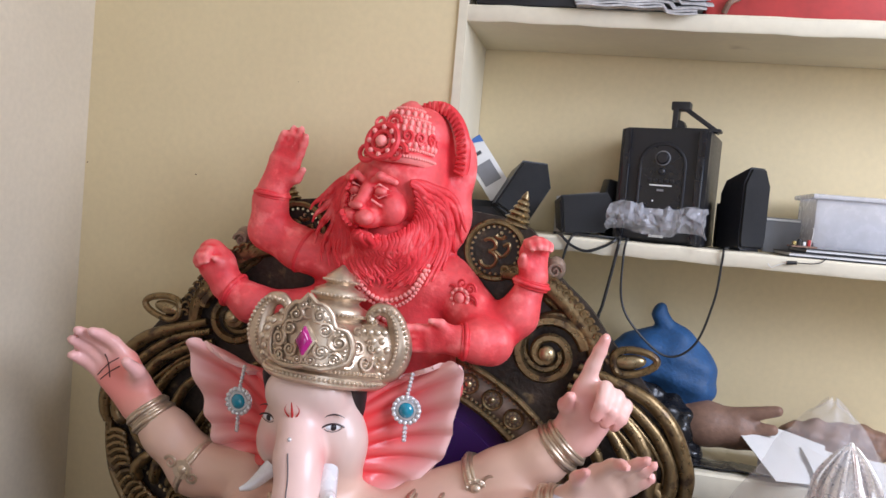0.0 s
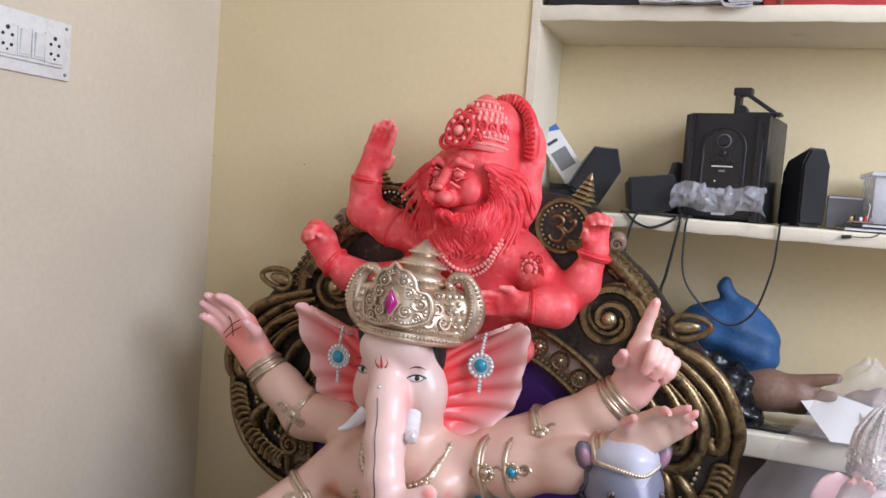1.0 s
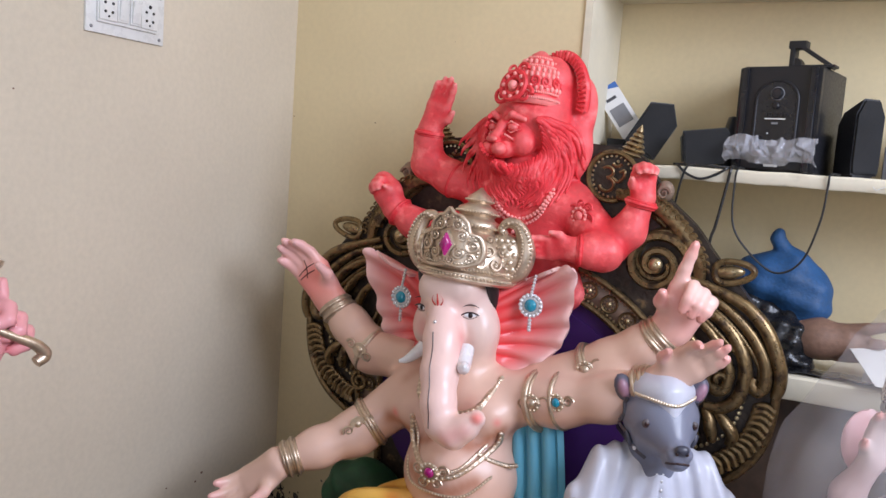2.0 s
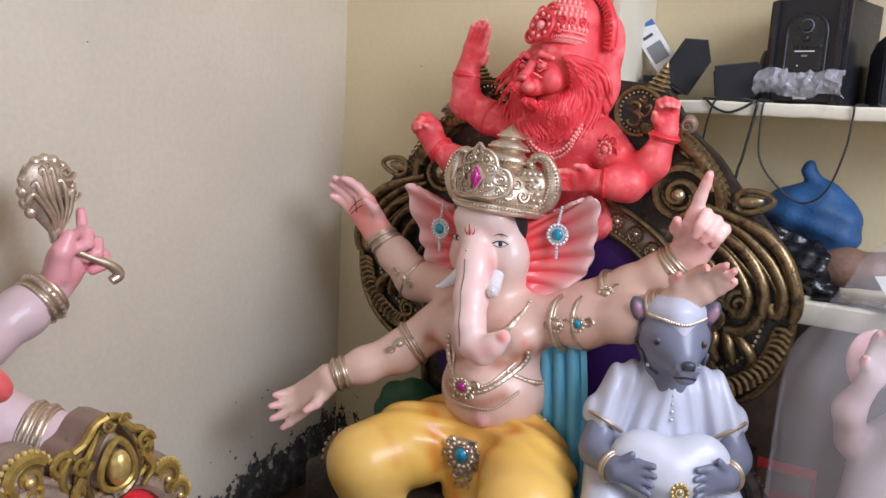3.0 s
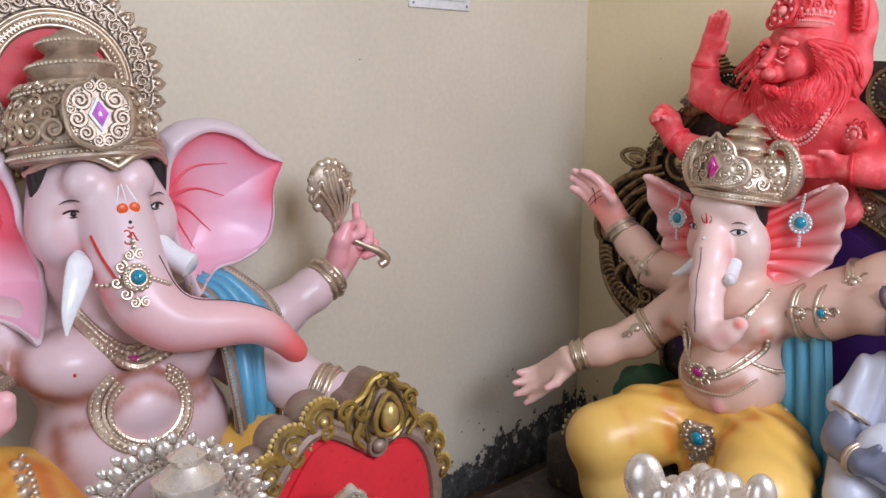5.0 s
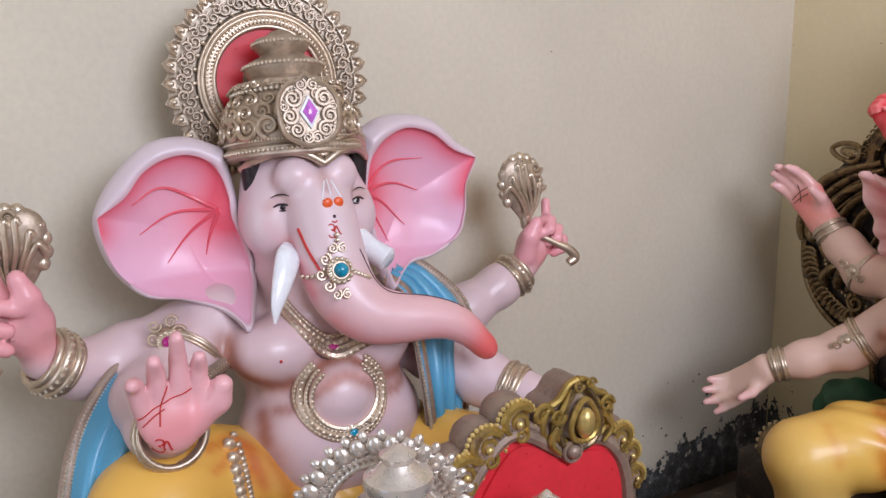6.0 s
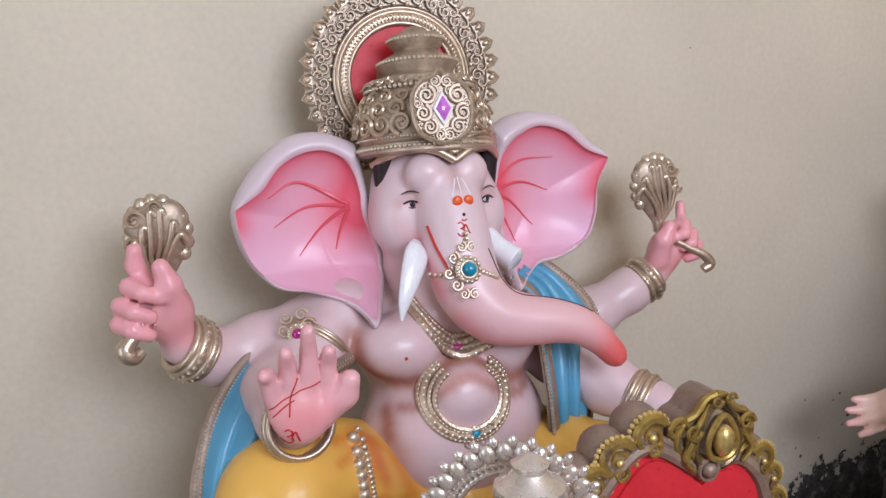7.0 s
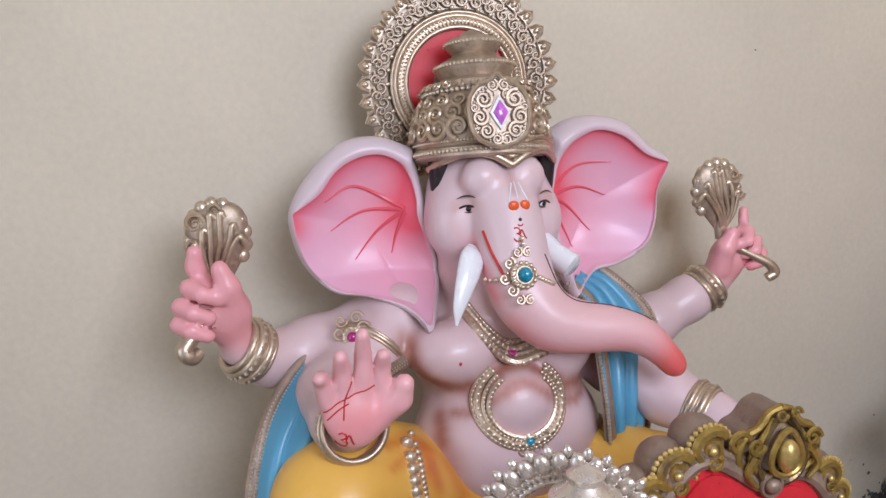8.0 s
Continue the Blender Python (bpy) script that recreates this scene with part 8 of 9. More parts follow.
def small_seated_figure():
    st = Statue()
    S = (0.72, 0.50, 0.44)
    c = Clay()
    c.egg((0, 0, 0.075), (0.062, 0.050, 0.060), S, 0.02)
    c.egg((0, -0.005, 0.150), (0.034, 0.034, 0.036), S, 0.02)
    c.limb([(0, -0.035, 0.150, 0.015), (0.004, -0.050, 0.110, 0.012), (0.018, -0.054, 0.090, 0.007)], S, 0.01)
    for s in (-1, 1):
        c.egg((s * 0.045, 0.005, 0.155), (0.024, 0.008, 0.028), (0.80, 0.40, 0.42), 0.01)
        c.limb([(s * 0.05, 0, 0.105, 0.018), (s * 0.085, -0.02, 0.080, 0.014), (s * 0.07, -0.05, 0.075, 0.011)], S, 0.012)
        c.limb([(s * 0.03, 0, 0.03, 0.032), (s * 0.085, -0.04, 0.025, 0.026)], (0.72, 0.36, 0.05), 0.02)
    st.add(c.mesh(0.005), "skin")
    ax = pose(0, -0.002, 0.170)
    st.add(moved(lathe([(0.036, 0), (0.040, 0.006), (0.037, 0.02), (0.028, 0.034), (0.018, 0.042), (0.020, 0.048), (0.010, 0.056), (0.002, 0.064)], 28), ax), "silver")
    for i in range(10):
        a = i * 2 * math.pi / 10
        st.add(moved(scroll(1.5, 0.010, 0.26, 1 if i % 2 else -1, 20), ax @ pose(0.037 * math.cos(a), 0.037 * math.sin(a), 0.020, -15, 0, math.degrees(a) + 90)), "silver")
    for s in (-1, 0, 1):
        st.add(moved(scroll(1.6, 0.014, 0.26, s or 1, 24), ax @ pose(s * 0.024, -0.030, 0.042 + (0.014 if s == 0 else 0))), "silver")
        st.add(moved(ball((0, 0, 0), (0.008, 0.006, 0.011), 9, 6), ax @ pose(s * 0.024, -0.026, 0.040 + (0.014 if s == 0 else 0))), "silver")
    st.done("small_seated_statue", "small painted seated figure with pearl silver crown", "statue", pose(-0.030, 0.392, 0.657, 0, 0, 62))


small_seated_figure()


def haloed_figure():
    """A small figure whose ring halo and knobbed crown rise in front of the large one."""
    st = Statue()
    S = (0.72, 0.50, 0.44)
    c = Clay()
    c.egg((0, 0, 0.10), (0.085, 0.065, 0.085), S, 0.03)
    c.egg((0, -0.005, 0.215), (0.045, 0.045, 0.050), S, 0.02)
    c.limb([(0, -0.045, 0.215, 0.020), (0.004, -0.065, 0.160, 0.016), (0.025, -0.070, 0.130, 0.009)], S, 0.012)
    for s in (-1, 1):
        c.egg((s * 0.062, 0.005, 0.225), (0.034, 0.010, 0.040), (0.80, 0.40, 0.42), 0.01)
        c.limb([(s * 0.07, 0, 0.145, 0.024), (s * 0.115, -0.02, 0.110, 0.019), (s * 0.10, -0.06, 0.105, 0.014)], S, 0.015)
        c.limb([(s * 0.04, 0, 0.04, 0.042), (s * 0.115, -0.05, 0.035, 0.034)], (0.72, 0.36, 0.05), 0.02)
    st.add(c.mesh(0.006), "skin")
    st.add(lathe([(0.13, -0.04), (0.135, -0.02), (0.12, 0.0)], 36), "gold")
    prof = [(0.044, 0), (0.050, 0.006), (0.047, 0.024), (0.040, 0.036), (0.034, 0.042), (0.038, 0.050), (0.037, 0.058), (0.028, 0.064), (0.024, 0.068), (0.029, 0.076), (0.028, 0.084), (0.018, 0.090), (0.013, 0.096), (0.015, 0.102), (0.002, 0.110)]
    st.add(moved(lathe(prof, 36), pose(0.016, -0.028, 0.252) @ Matrix.Scale(1.14, 4)), "silver")
    hm = pose(0, 0.022, 0.278)
    for r, w in ((0.058, 0.0045), (0.066, 0.0055)):
        st.add(moved(ring((0, 0, 0), (0, 1, 0), r, w, 56, 8), hm), "silver")
    V, F = ring((0, 0.004, 0), (0, 1, 0), 0.074, 0.010, 56, 8)
    st.add(moved((V, F), hm), "silver")
    n = 30
    for i in range(n):
        a = i * 2 * math.pi / n
        m = hm @ pose(0.078 * math.cos(a), -0.007, 0.078 * math.sin(a), 0, -math.degrees(a) + 90, 0)
        st.add(moved(ball((0, 0, 0), (0.0076, 0.0040, 0.0100), 10, 6), m), "silver")
        st.add(moved(ball((0.0085, 0.005, 0.008), (0.005, 0.004, 0.0075), 7, 5), m), "silver")
    for i in range(64):
        a = i * 2 * math.pi / 64
        st.add(moved(tube([(0.061 * math.cos(a), -0.005, 0.061 * math.sin(a)), (0.069 * math.cos(a + 0.05), -0.006, 0.069 * math.sin(a + 0.05))], 0.0018, 5), hm), "silver")
    return st.done("small_haloed_statue", "small figure with pearl silver ring halo and knobbed crown", "statue", pose(0.030, 0.153, 0.668, 0, 0, 62))


haloed_figure()


def stool(name, x, y, z, r, label):
    t = thing(name, label, "stool", (x, y, 0))
    piece_of(t, "seat", moved(lathe([(r * 0.94, 0), (r, 0.006), (r, 0.022), (r * 0.96, 0.028)], 30), pose(x, y, z - 0.0285)), M["wood"])
    for k in range(4):
        a = math.pi / 4 + k * math.pi / 2
        piece_of(t, "leg", tube([(x + r * 0.9 * math.cos(a), y + r * 0.9 * math.sin(a), 0), (x + r * 0.6 * math.cos(a), y + r * 0.6 * math.sin(a), z - 0.028)], 0.014, 8), M["wood"])




def riser():
    t = thing("wooden_riser_box", "plain brown wooden riser box under a small statue", "box", (0.035, 0.172, 0.486))
    piece_of(t, "body", box((-0.09, 0.05, 0.4855), (0.155, 0.30, 0.6275), 0.005), M["wood"])


riser()


def pearl_crown_figure():
    """A small pearl-silver figure whose lobed crown rises close before the camera."""
    st = Statue()
    W = (0.74, 0.70, 0.68)
    c = Clay()
    c.egg((0, 0, 0.06), (0.060, 0.045, 0.060), W, 0.03)
    c.egg((0, 0, 0.145), (0.036, 0.036, 0.040), W, 0.02)
    for s in (-1, 1):
        c.limb([(s * 0.05, 0, 0.09, 0.018), (s * 0.075, -0.03, 0.07, 0.014), (s * 0.03, -0.055, 0.075, 0.011)], W, 0.012)
        c.limb([(s * 0.03, 0, 0.02, 0.03), (s * 0.08, -0.03, 0.018, 0.024)], W, 0.02)
    k = Clay()
    rng = np.random.RandomState(11)
    for row, (z, r, n, q) in enumerate(((0.180, 0.058, 13, 0.013), (0.198, 0.050, 11, 0.0135), (0.212, 0.034, 8, 0.013), (0.220, 0.014, 3, 0.012))):
        for i in range(n):
            a = (i + 0.5 * row) * 2 * math.pi / n + rng.normal(0, 0.06)
            k.egg((r * math.cos(a), r * math.sin(a) * 0.8, z + rng.normal(0, 0.004)), q * (0.8 + 0.35 * rng.rand()), W, 0.003)
    k.egg((0, 0, 0.19), (0.048, 0.040, 0.030), W, 0.01)
    k.egg((-0.052, 0.004, 0.222), (0.018, 0.012, 0.018), W, 0.006)
    k.egg((0.046, -0.006, 0.222), (0.014, 0.012, 0.016), W, 0.006)
    st.add(c.mesh(0.006), "silver")
    st.add(k.mesh(0.0026), "silver")
    for i in range(9):
        a = -2.7 + i * 0.27
        st.add(moved(scroll(1.5, 0.011, 0.26, 1 if i % 2 else -1, 22), pose(0.056 * math.cos(a), 0.046 * math.sin(a), 0.186 + 0.012 * (i % 2), -8, 0, math.degrees(a) + 90)), "silver")
    return st.done("pearl_crowned_statue", "small pearl-silver figure with a shiny lobed crown", "statue", pose(0.476, 0.318, 0.893, 0, 0, 33) @ Matrix.Diagonal((0.72, 0.72, 0.97, 1)))


pearl_crown_figure()
stool("wooden_stool", 0.462, 0.318, 0.892, 0.13, "tall brown wooden stool holding a small figure")


# ---------------------------------------------------------------- wrapped figure beside the throne
def wrapped_figure():
    st = Statue()
    S = (0.70, 0.56, 0.54)
    c = Clay()
    c.egg((0, 0, 0.40), (0.09, 0.065, 0.12), (0.56, 0.44, 0.43), 0.03)
    c.egg((0, 0.0, 0.27), (0.11, 0.085, 0.14), (0.50, 0.42, 0.42), 0.04)
    c.egg((0, -0.01, 0.60), (0.055, 0.055, 0.065), S, 0.03)
    c.limb([(0, -0.06, 0.60, 0.026), (-0.004, -0.085, 0.53, 0.022), (-0.03, -0.09, 0.48, 0.014)], S, 0.02)
    for s in (-1, 1):
        c.egg((s * 0.075, 0.0, 0.60), (0.045, 0.012, 0.055), (0.78, 0.47, 0.47), 0.01)
        c.limb([(s * 0.09, 0, 0.46, 0.030), (s * 0.110, -0.03, 0.52, 0.025), (s * 0.085, -0.05, 0.585, 0.020)], (0.62, 0.45, 0.44), 0.02)
        hand(c, (s * 0.085, -0.05, 0.585), (-0.1 * s, -0.2, 1), (s, 0, 0.2), 0.10, S, PINK, (40, 40, 40, 40), 0.05, 40)
        c.limb([(s * 0.05, 0, 0.17, 0.06), (s * 0.12, -0.07, 0.15, 0.05)], (0.52, 0.14, 0.10), 0.03)
    st.add(c.mesh(0.006), "skin")
    ax = pose(0, 0, 0.645) @ Matrix.Diagonal((0.82, 0.82, 1.0, 1))
    st.add(moved(lathe([(0.062, 0), (0.068, 0.008), (0.064, 0.030), (0.050, 0.060), (0.030, 0.090), (0.016, 0.108), (0.003, 0.125)], 36), ax), "silver")
    for i in range(12):
        a = i * 2 * math.pi / 12
        st.add(moved(scroll(1.5, 0.016, 0.24, 1 if i % 2 else -1, 22), ax @ pose(0.064 * math.cos(a), 0.064 * math.sin(a), 0.036, -18, 0, math.degrees(a) + 90)), "silver")
        st.add(moved(tube(spline([(0.060, 0, 0.03), (0.054, 0, 0.066), (0.030, 0, 0.098), (0.008, 0, 0.118)], 6), np.linspace(0.009, 0.003, 19), 7), ax @ pose(0, 0, 0, 0, 0, 15 + 30 * i)), "silver")
    st.add(lathe([(0.17, -0.06), (0.175, -0.03), (0.17, 0.10), (0.15, 0.13)], 36), "gold")
    return st.done("wrapped_pink_statue", "pink figure with pearl silver crown under clear plastic", "statue", pose(0.655, 1.452, 0.3615, 0, 0, 20) @ Matrix.Diagonal((0.9, 0.9, 1, 1)))


wrapped_figure()


def polythene():
    """A loose clear cover that falls from the crown to the table in long creases."""
    rng = np.random.RandomState(5)
    n, m = 96, 40
    prof = spline([(0.006, 1.190), (0.034, 1.165), (0.068, 1.125), (0.110, 1.050), (0.165, 0.960), (0.185, 0.88), (0.190, 0.70), (0.195, 0.50), (0.200, 0.304)], 6)
    V, F = [], []
    ph = rng.rand(6) * 6
    for i, (r, z) in enumerate(prof):
        for j in range(n):
            a = j * 2 * math.pi / n
            t = i / len(prof)
            w = 1 + t * (0.06 * math.sin(3 * a + ph[0]) + 0.05 * math.sin(7 * a + ph[1] + 2 * t) + 0.035 * math.copysign(abs(math.sin(11 * a + ph[2] + t)) ** 0.5, math.sin(11 * a + ph[2] + t)))
            V.append((0.622 + r * w * math.cos(a) * 0.92, 1.445 + r * w * math.sin(a) * 0.92, z + 0.004 * math.sin(5 * a + i)))
    for i in range(len(prof) - 1):
        F += [(i * n + j, (i + 1) * n + j, (i + 1) * n + (j + 1) % n, i * n + (j + 1) % n) for j in range(n)]
    ob = mesh_object("clear_plastic_cover", np.array(V), F, M["film"])
    tagged(ob, "creased clear plastic cover draped over a statue", "cover")


polythene()

# ---------------------------------------------------------------- ornate throne
CX = -0.055


def throne():
    th = thing("ornate_throne", "large carved antique gold throne with purple oval back", "throne", (CX, 1.45, 0.30))

    def P(name, piece, mat, label=""):
        ob = piece_of(th, name, piece, M[mat], label)
        return tagged(ob, kind="stuff") if name in ("bead_row", "leaf_ribs") else ob

    def both(name, piece, mat, label="", on=None):
        """A part and its mirror image, on the throne or on a pair of its parts."""
        if on:
            V, F = piece
            V2 = np.asarray(V) * vec(-1, 1, 1) + vec(2 * CX, 0, 0)
            return piece_on(th, on[0], name, piece, M[mat], label), piece_on(th, on[1], name, (V2, [tuple(f)[::-1] for f in F]), M[mat], label)
        one = P(name, piece, mat, label)
        V, F = piece
        V2 = np.asarray(V) * vec(-1, 1, 1) + vec(2 * CX, 0, 0)
        return one, P(name, (V2, [tuple(f)[::-1] for f in F]), mat, label)

    half = spline([(0.0, 1.40), (0.10, 1.408), (0.215, 1.392), (0.256, 1.345), (0.285, 1.308), (0.335, 1.265), (0.375, 1.215), (0.430, 1.155), (0.485, 1.080), (0.508, 0.985), (0.498, 0.885), (0.455, 0.815), (0.390, 0.770), (0.32, 0.745), (0.30, 0.60), (0.30, 0.50)], 5)
    out = [(CX + x, z) for x, z in half] + [(CX - x, z) for x, z in half[::-1][:-1]]
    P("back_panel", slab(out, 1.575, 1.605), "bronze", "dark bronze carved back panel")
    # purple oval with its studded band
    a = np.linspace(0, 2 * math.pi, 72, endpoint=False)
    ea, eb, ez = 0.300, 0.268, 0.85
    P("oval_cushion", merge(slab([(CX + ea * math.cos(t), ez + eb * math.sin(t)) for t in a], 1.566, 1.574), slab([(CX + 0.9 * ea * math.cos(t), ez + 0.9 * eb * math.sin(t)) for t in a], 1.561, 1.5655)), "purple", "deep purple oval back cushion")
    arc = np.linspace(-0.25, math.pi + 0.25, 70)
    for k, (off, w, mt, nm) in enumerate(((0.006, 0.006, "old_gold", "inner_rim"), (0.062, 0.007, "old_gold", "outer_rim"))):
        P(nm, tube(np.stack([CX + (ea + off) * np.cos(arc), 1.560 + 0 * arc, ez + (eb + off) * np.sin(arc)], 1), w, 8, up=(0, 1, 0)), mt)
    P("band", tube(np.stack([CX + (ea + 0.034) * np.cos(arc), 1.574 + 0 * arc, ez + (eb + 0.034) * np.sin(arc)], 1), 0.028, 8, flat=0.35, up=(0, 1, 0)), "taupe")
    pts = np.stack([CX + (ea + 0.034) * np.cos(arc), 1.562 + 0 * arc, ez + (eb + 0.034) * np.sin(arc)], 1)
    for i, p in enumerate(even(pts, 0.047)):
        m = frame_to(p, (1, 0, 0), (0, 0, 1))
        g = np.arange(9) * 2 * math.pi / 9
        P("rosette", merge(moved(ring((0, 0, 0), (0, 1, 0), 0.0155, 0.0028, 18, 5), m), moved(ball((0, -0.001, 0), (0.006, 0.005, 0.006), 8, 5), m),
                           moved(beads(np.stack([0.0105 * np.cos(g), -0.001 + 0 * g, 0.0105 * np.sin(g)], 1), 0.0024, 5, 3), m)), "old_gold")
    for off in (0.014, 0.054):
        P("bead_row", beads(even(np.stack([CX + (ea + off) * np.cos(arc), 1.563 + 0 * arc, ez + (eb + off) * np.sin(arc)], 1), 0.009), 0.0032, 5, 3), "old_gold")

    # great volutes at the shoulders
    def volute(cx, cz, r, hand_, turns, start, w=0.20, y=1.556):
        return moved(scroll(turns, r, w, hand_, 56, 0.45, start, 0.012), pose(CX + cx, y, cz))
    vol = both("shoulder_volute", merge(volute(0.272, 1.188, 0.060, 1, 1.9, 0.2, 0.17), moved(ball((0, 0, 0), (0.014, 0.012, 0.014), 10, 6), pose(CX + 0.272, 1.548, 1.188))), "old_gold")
    both("volute_ring", moved(scroll(1.15, 0.085, 0.10, 1, 44, 0.3, -0.9, 0.0), pose(CX + 0.278, 1.566, 1.190)), "old_gold", on=vol)
    # acanthus leaf over the volute
    lf = spline([(0.185, 1.31, 0.010), (0.225, 1.312, 0.016), (0.268, 1.295, 0.017), (0.312, 1.255, 0.016), (0.345, 1.205, 0.014), (0.352, 1.165, 0.010)], 8)
    leaf = both("acanthus_leaf", tube(np.stack([CX + lf[:, 0], 1.562 + 0 * lf[:, 0], lf[:, 1]], 1), lf[:, 2], 8, flat=0.8, up=(0, 1, 0)), "old_gold")
    le = even(np.stack([CX + lf[:, 0] * 1.03, 1.548 + 0 * lf[:, 0], lf[:, 1] + 0.006], 1), 0.014)
    both("leaf_ribs", merge(*[moved(scroll(0.9, 0.0085, 0.3, 1, 12), pose(*p)) for p in le]), "old_gold", on=leaf)
    both("knob", merge(moved(ball((0, 0, 0), (0.017, 0.016, 0.020), 12, 8), pose(CX + 0.272, 1.575, 1.326)), moved(scroll(1.5, 0.013, 0.3, 1, 20), pose(CX + 0.272, 1.558, 1.322))), "taupe")
    # drop-shaped leaf
    g = np.linspace(0, 2 * math.pi, 36)
    tear = np.stack([0.034 * np.cos(g) * (1 + 0.35 * np.cos(g)), 0 * g, 0.020 * np.sin(g)], 1)
    both("drop_leaf", merge(moved(tube(tear[:-1], 0.0062, 8, closed=True, up=(0, 1, 0)), pose(CX + 0.400, 1.560, 1.188, 0, -8, 0)), moved(ball((0.004, 0.004, 0), (0.026, 0.009, 0.012), 14, 8), pose(CX + 0.400, 1.560, 1.188, 0, -8, 0))), "old_gold")
    # feather ribs sweeping from the drop leaf round the wing
    def rib(name, rows, w, mt="old_gold", y=1.560):
        r = spline(rows, 9)
        t = np.linspace(0, 1, len(r))
        both(name, tube(np.stack([r[:, 0], y - 0.006 * np.sin(t * 3.1), r[:, 1]], 1), w * (0.35 + 0.65 * np.sin(0.25 + t * 2.3)), 10, flat=1.0, up=(0, 1, 0)), mt)
    rib("wing_rib", [(0.270, 1.172), (0.328, 1.154), (0.385, 1.130), (0.424, 1.090), (0.450, 1.031), (0.454, 0.995), (0.448, 0.972)], 0.013)
    rib("wing_rib", [(0.262, 1.156), (0.332, 1.134), (0.392, 1.088), (0.424, 1.038), (0.430, 0.998), (0.420, 0.980), (0.408, 0.988), (0.410, 1.002)], 0.012)
    rib("wing_rib", [(0.255, 1.138), (0.325, 1.110), (0.368, 1.075), (0.394, 1.020), (0.388, 0.965), (0.362, 0.938), (0.330, 0.935)], 0.013)
    rib("wing_rib", [(0.250, 1.116), (0.312, 1.088), (0.346, 1.050), (0.366, 1.010), (0.362, 0.975), (0.345, 0.968), (0.336, 0.982)], 0.011)
    rib("wing_rib", [(0.246, 1.090), (0.292, 1.060), (0.316, 1.020), (0.318, 0.990)], 0.010)
    for k, (dx, dz) in enumerate(((0.010, 0.008), (-0.018, -0.016), (-0.040, -0.032))):
        rib("thin_rib", [(0.300 + dx, 1.160 + dz), (0.352 + dx, 1.132 + dz), (0.400 + dx, 1.090 + dz), (0.430 + dx * 0.8, 1.035 + dz * 0.5), (0.436 + dx, 0.995)], 0.0045)
    both("wing_scroll", volute(0.306 - CX, 0.960, 0.034, 1, 1.7, 0.6, 0.26, 1.556), "old_gold")
    both("wing_scroll", volute(0.352 - CX, 0.992, 0.026, 1, 1.6, 0.6, 0.28, 1.556), "old_gold")
    both("wing_scroll", volute(0.296 - CX, 0.850, 0.022, -1, 1.5, 1.0, 0.30, 1.556), "old_gold")
    # a hanging leaf under the scrolls
    for dx, lean in ((-0.020, -0.022), (0.0, 0.0), (0.020, 0.024)):
        rib("hanging_leaf", [(0.330 + dx, 0.932), (0.340 + dx + lean * 0.3, 0.915), (0.346 + dx * 0.7 + lean, 0.893), (0.350 + dx * 0.3 + lean, 0.872)], 0.012)
    # ridged crescent along the lower edge
    mid = spline([(0.440, 0.955), (0.432, 0.915), (0.414, 0.872), (0.384, 0.838), (0.345, 0.812), (0.312, 0.802)], 10)
    tan = np.gradient(mid, axis=0)
    for i in range(2, len(mid) - 2, 3):
        n = vec(-tan[i][1], tan[i][0]) / np.linalg.norm(tan[i])
        n = n if n @ (vec(0.30, 0.95) - mid[i]) > 0 else -n
        p, q = mid[i] - n * 0.012, mid[i] + n * 0.020
        e = tan[i] / np.linalg.norm(tan[i]) * 0.012
        line = spline([tuple(p), tuple((p + q) / 2 - e * 0.5), tuple(q), tuple(q + e * 0.9)], 6)
        both("crescent_ridge", tube(np.stack([line[:, 0], 1.566 + 0 * line[:, 0], line[:, 1]], 1), np.linspace(0.0085, 0.004, len(line)), 8, up=(0, 1, 0)), "old_gold")
    inner = mid + (vec(0.30, 0.95) - mid) * 0.32
    P("bead_row", beads(even(np.stack([inner[:, 0], 1.568 + 0 * inner[:, 0], inner[:, 1]], 1), 0.011), 0.0042, 6, 4), "old_gold")
    P("bead_row", beads(even(np.stack([2 * CX - inner[:, 0], 1.568 + 0 * inner[:, 0], inner[:, 1]], 1), 0.011), 0.0042, 6, 4), "old_gold")
    both("outer_rim_bar", tube(np.stack([CX + half[38:70, 0] * 0.992, 1.568 + 0 * half[38:70, 0], half[38:70, 1]], 1), 0.0085, 8), "old_gold")
    # medallions with the sacred syllable, and shell finials
    discs = both("medallion_disc", moved(lathe([(0.050, 0), (0.050, 0.008), (0.044, 0.010), (0.042, 0.006), (0.002, 0.006)], 32), pose(CX + 0.171, 1.578, 1.346, 90)), "bronze")
    both("medallion_ring", merge(moved(ring((0, 0, 0), (0, 1, 0), 0.047, 0.005, 32, 6), pose(CX + 0.171, 1.566, 1.346)), moved(beads([(0.039 * math.cos(t), 0, 0.039 * math.sin(t)) for t in np.arange(26) * 2 * math.pi / 26], 0.0028, 5, 3), pose(CX + 0.171, 1.567, 1.346))), "old_gold", on=discs)

    def syllable(x, s=1.0):
        t = np.linspace(0, 1, 14)
        top = np.stack([-0.010 + 0.011 * np.cos(2.5 - 4.2 * t), 0 * t, 0.010 + 0.010 * np.sin(2.5 - 4.2 * t)], 1)
        low = np.stack([-0.010 + 0.014 * np.cos(1.4 - 4.4 * t), 0 * t, -0.014 + 0.013 * np.sin(1.4 - 4.4 * t)], 1)
        tail = spline([(0.0, 0, 0.0), (0.012, 0, -0.008), (0.022, 0, 0.002), (0.022, 0, 0.014), (0.013, 0, 0.010)], 6)
        moon = np.stack([0.008 + 0.009 * np.cos(3.5 + 2.4 * t), 0 * t, 0.030 + 0.008 * np.sin(3.5 + 2.4 * t)], 1)
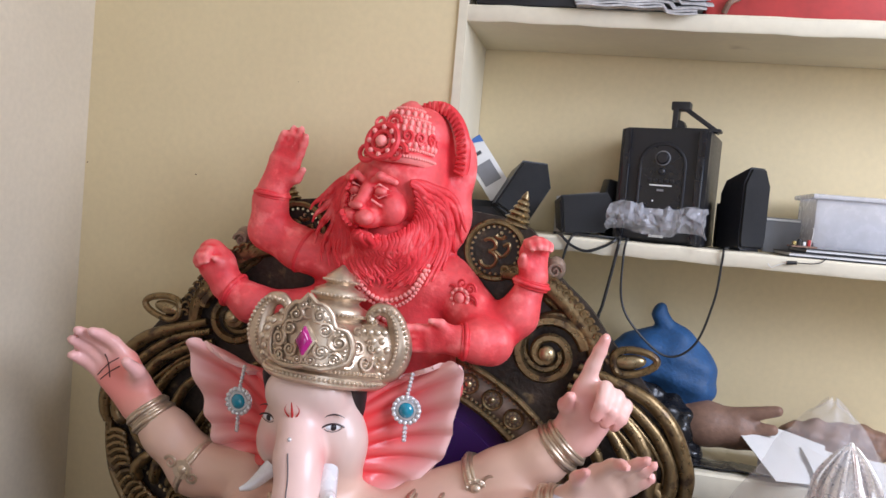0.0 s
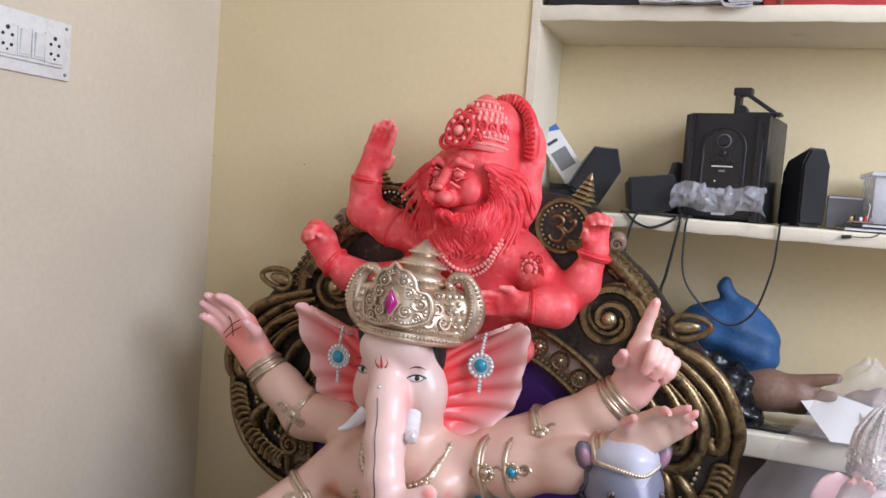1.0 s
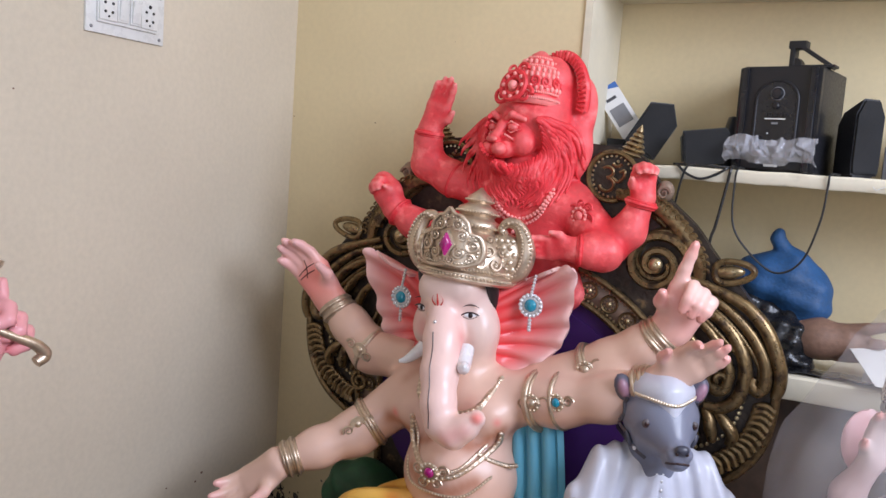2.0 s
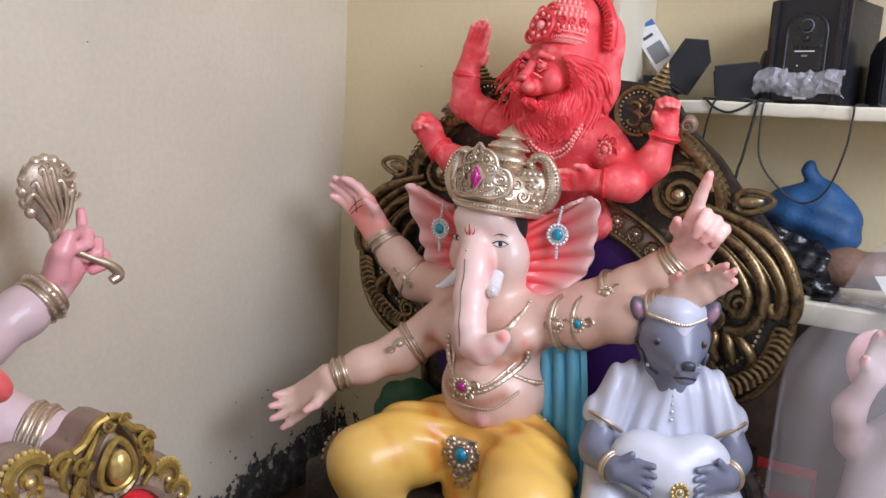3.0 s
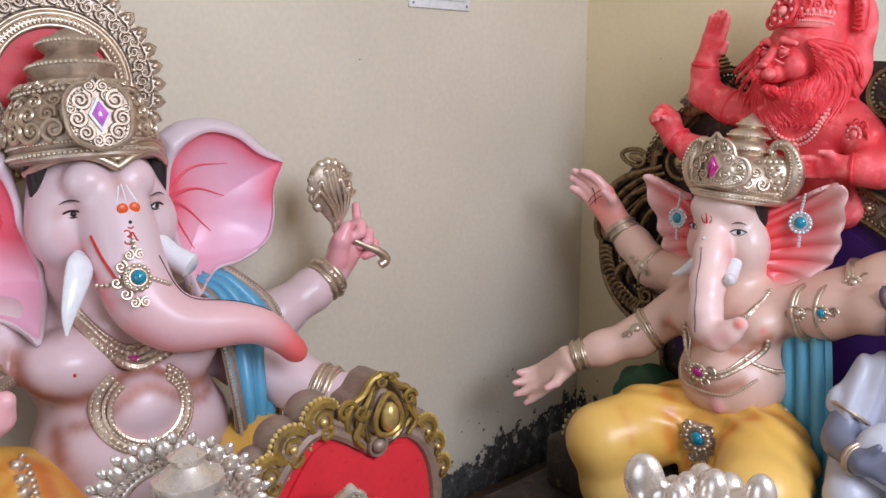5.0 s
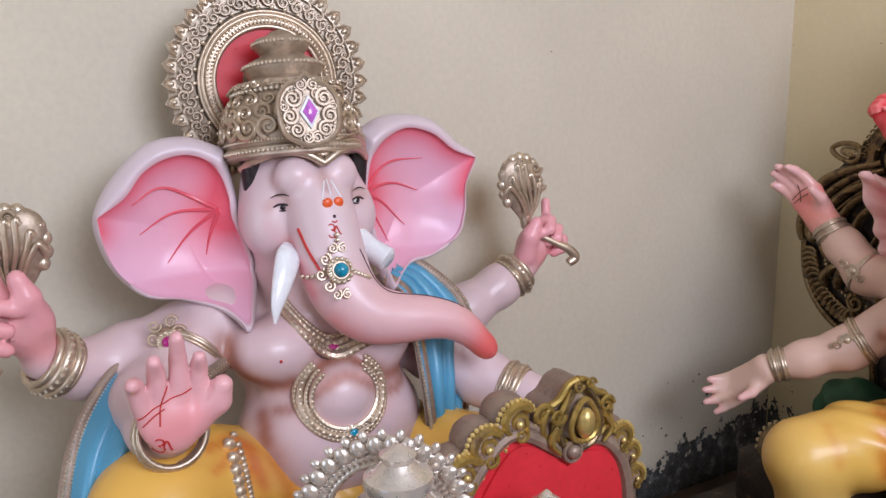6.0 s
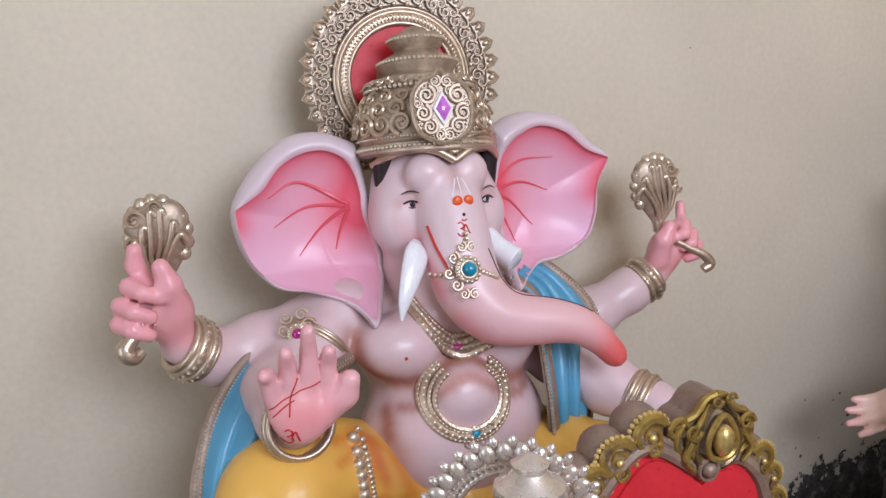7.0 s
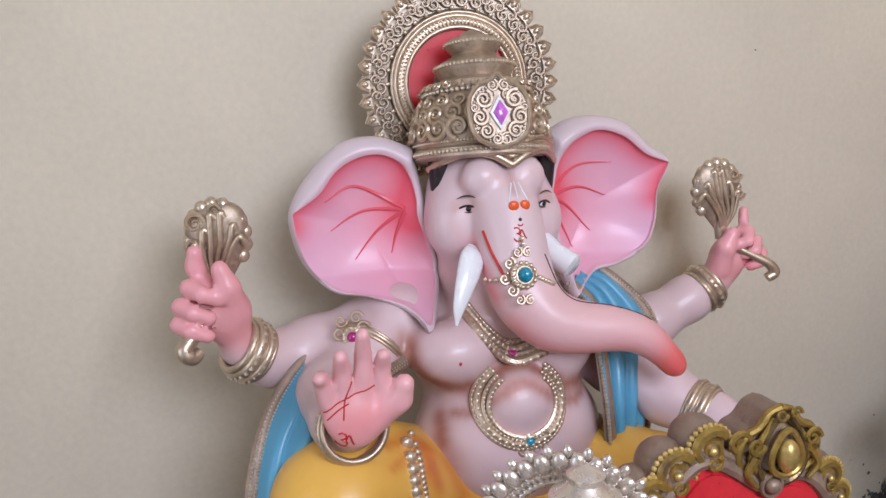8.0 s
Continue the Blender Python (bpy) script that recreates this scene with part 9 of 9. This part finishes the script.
        return moved(merge(*[tube(p, 0.0034, 6) for p in (top, low, tail, moon)], ball((0.008, 0, 0.031), 0.0035, 6, 4)), pose(x, 1.569, 1.344))
    piece_on(th, discs[0], "sacred_syllable", syllable(CX + 0.171), M["old_gold"], "raised gold syllable")
    piece_on(th, discs[1], "sacred_syllable", syllable(CX - 0.171), M["old_gold"], "raised gold syllable")
    prof = [(0.004, 0.0), (0.012, 0.002)]
    for k in range(6):
        r = 0.027 * (1 - k / 6.8)
        prof += [(r * 0.8, 0.004 + k * 0.011), (r, 0.008 + k * 0.011), (r * 0.78, 0.013 + k * 0.011)]
    prof += [(0.001, 0.078)]
    both("shell_finial", moved(lathe(prof, 22), pose(CX + 0.198, 1.590, 1.384, 0, 14, 0) @ Matrix.Diagonal((1, 1, 0.84, 1))), "old_gold")
    both("shoulder_shell", merge(*[moved(tube(spline([(0, 0, 0), (0.02 * math.cos(q), -0.006, 0.02 * math.sin(q)), (0.042 * math.cos(q), 0, 0.042 * math.sin(q))], 5), np.linspace(0.003, 0.008, 11), 6), pose(CX + 0.245, 1.575, 1.285)) for q in np.linspace(-0.6, 2.2, 7)]), "old_gold")
    # seat, arms and plinth
    P("seat", box((CX - 0.40, 1.24, 0.43), (CX + 0.52, 1.575, 0.555), 0.012), "bronze", "dark carved seat block")
    P("plinth", box((CX - 0.46, 1.08, 0.30), (CX + 0.56, 1.60, 0.43), 0.012), "bronze", "dark plinth under the seat")
    for s, x, y, z in ((-1, -0.335, 1.27, 0.565), (1, 0.375, 1.42, 0.665)):
        m = frame_to((x, y, z), (0.93, 0.05, 0), (0, 0, 1))
        P("arm_scroll", moved(merge(ring((0, 0, 0), (0, 1, 0), 0.068, 0.016, 34, 8), scroll(1.5, 0.05, 0.2, s, 36), beads([(0.084 * math.cos(t), -0.004, 0.084 * math.sin(t)) for t in np.arange(30) * 2 * math.pi / 30], 0.006, 5, 3)), m), "old_gold" if s < 0 else "bronze")
        P("arm_rest", box((x - 0.045, y + 0.012, 0.43), (x + 0.045, 1.576, z + 0.05), 0.015), "bronze")
    return th


throne()


def low_table():
    t = thing("low_wooden_table", "low brown wooden table under the throne", "table", (CX, 1.35, 0))
    piece_of(t, "tabletop", box((XL + 0.02, 0.98, 0.265), (0.62, 1.66, 0.30), 0.006), M["wood"])
    for x in (XL + 0.06, 0.57):
        for y in (1.02, 1.62):
            piece_of(t, "leg", box((x - 0.03, y - 0.03, 0), (x + 0.03, y + 0.03, 0.265), 0.004), M["wood"])


low_table()
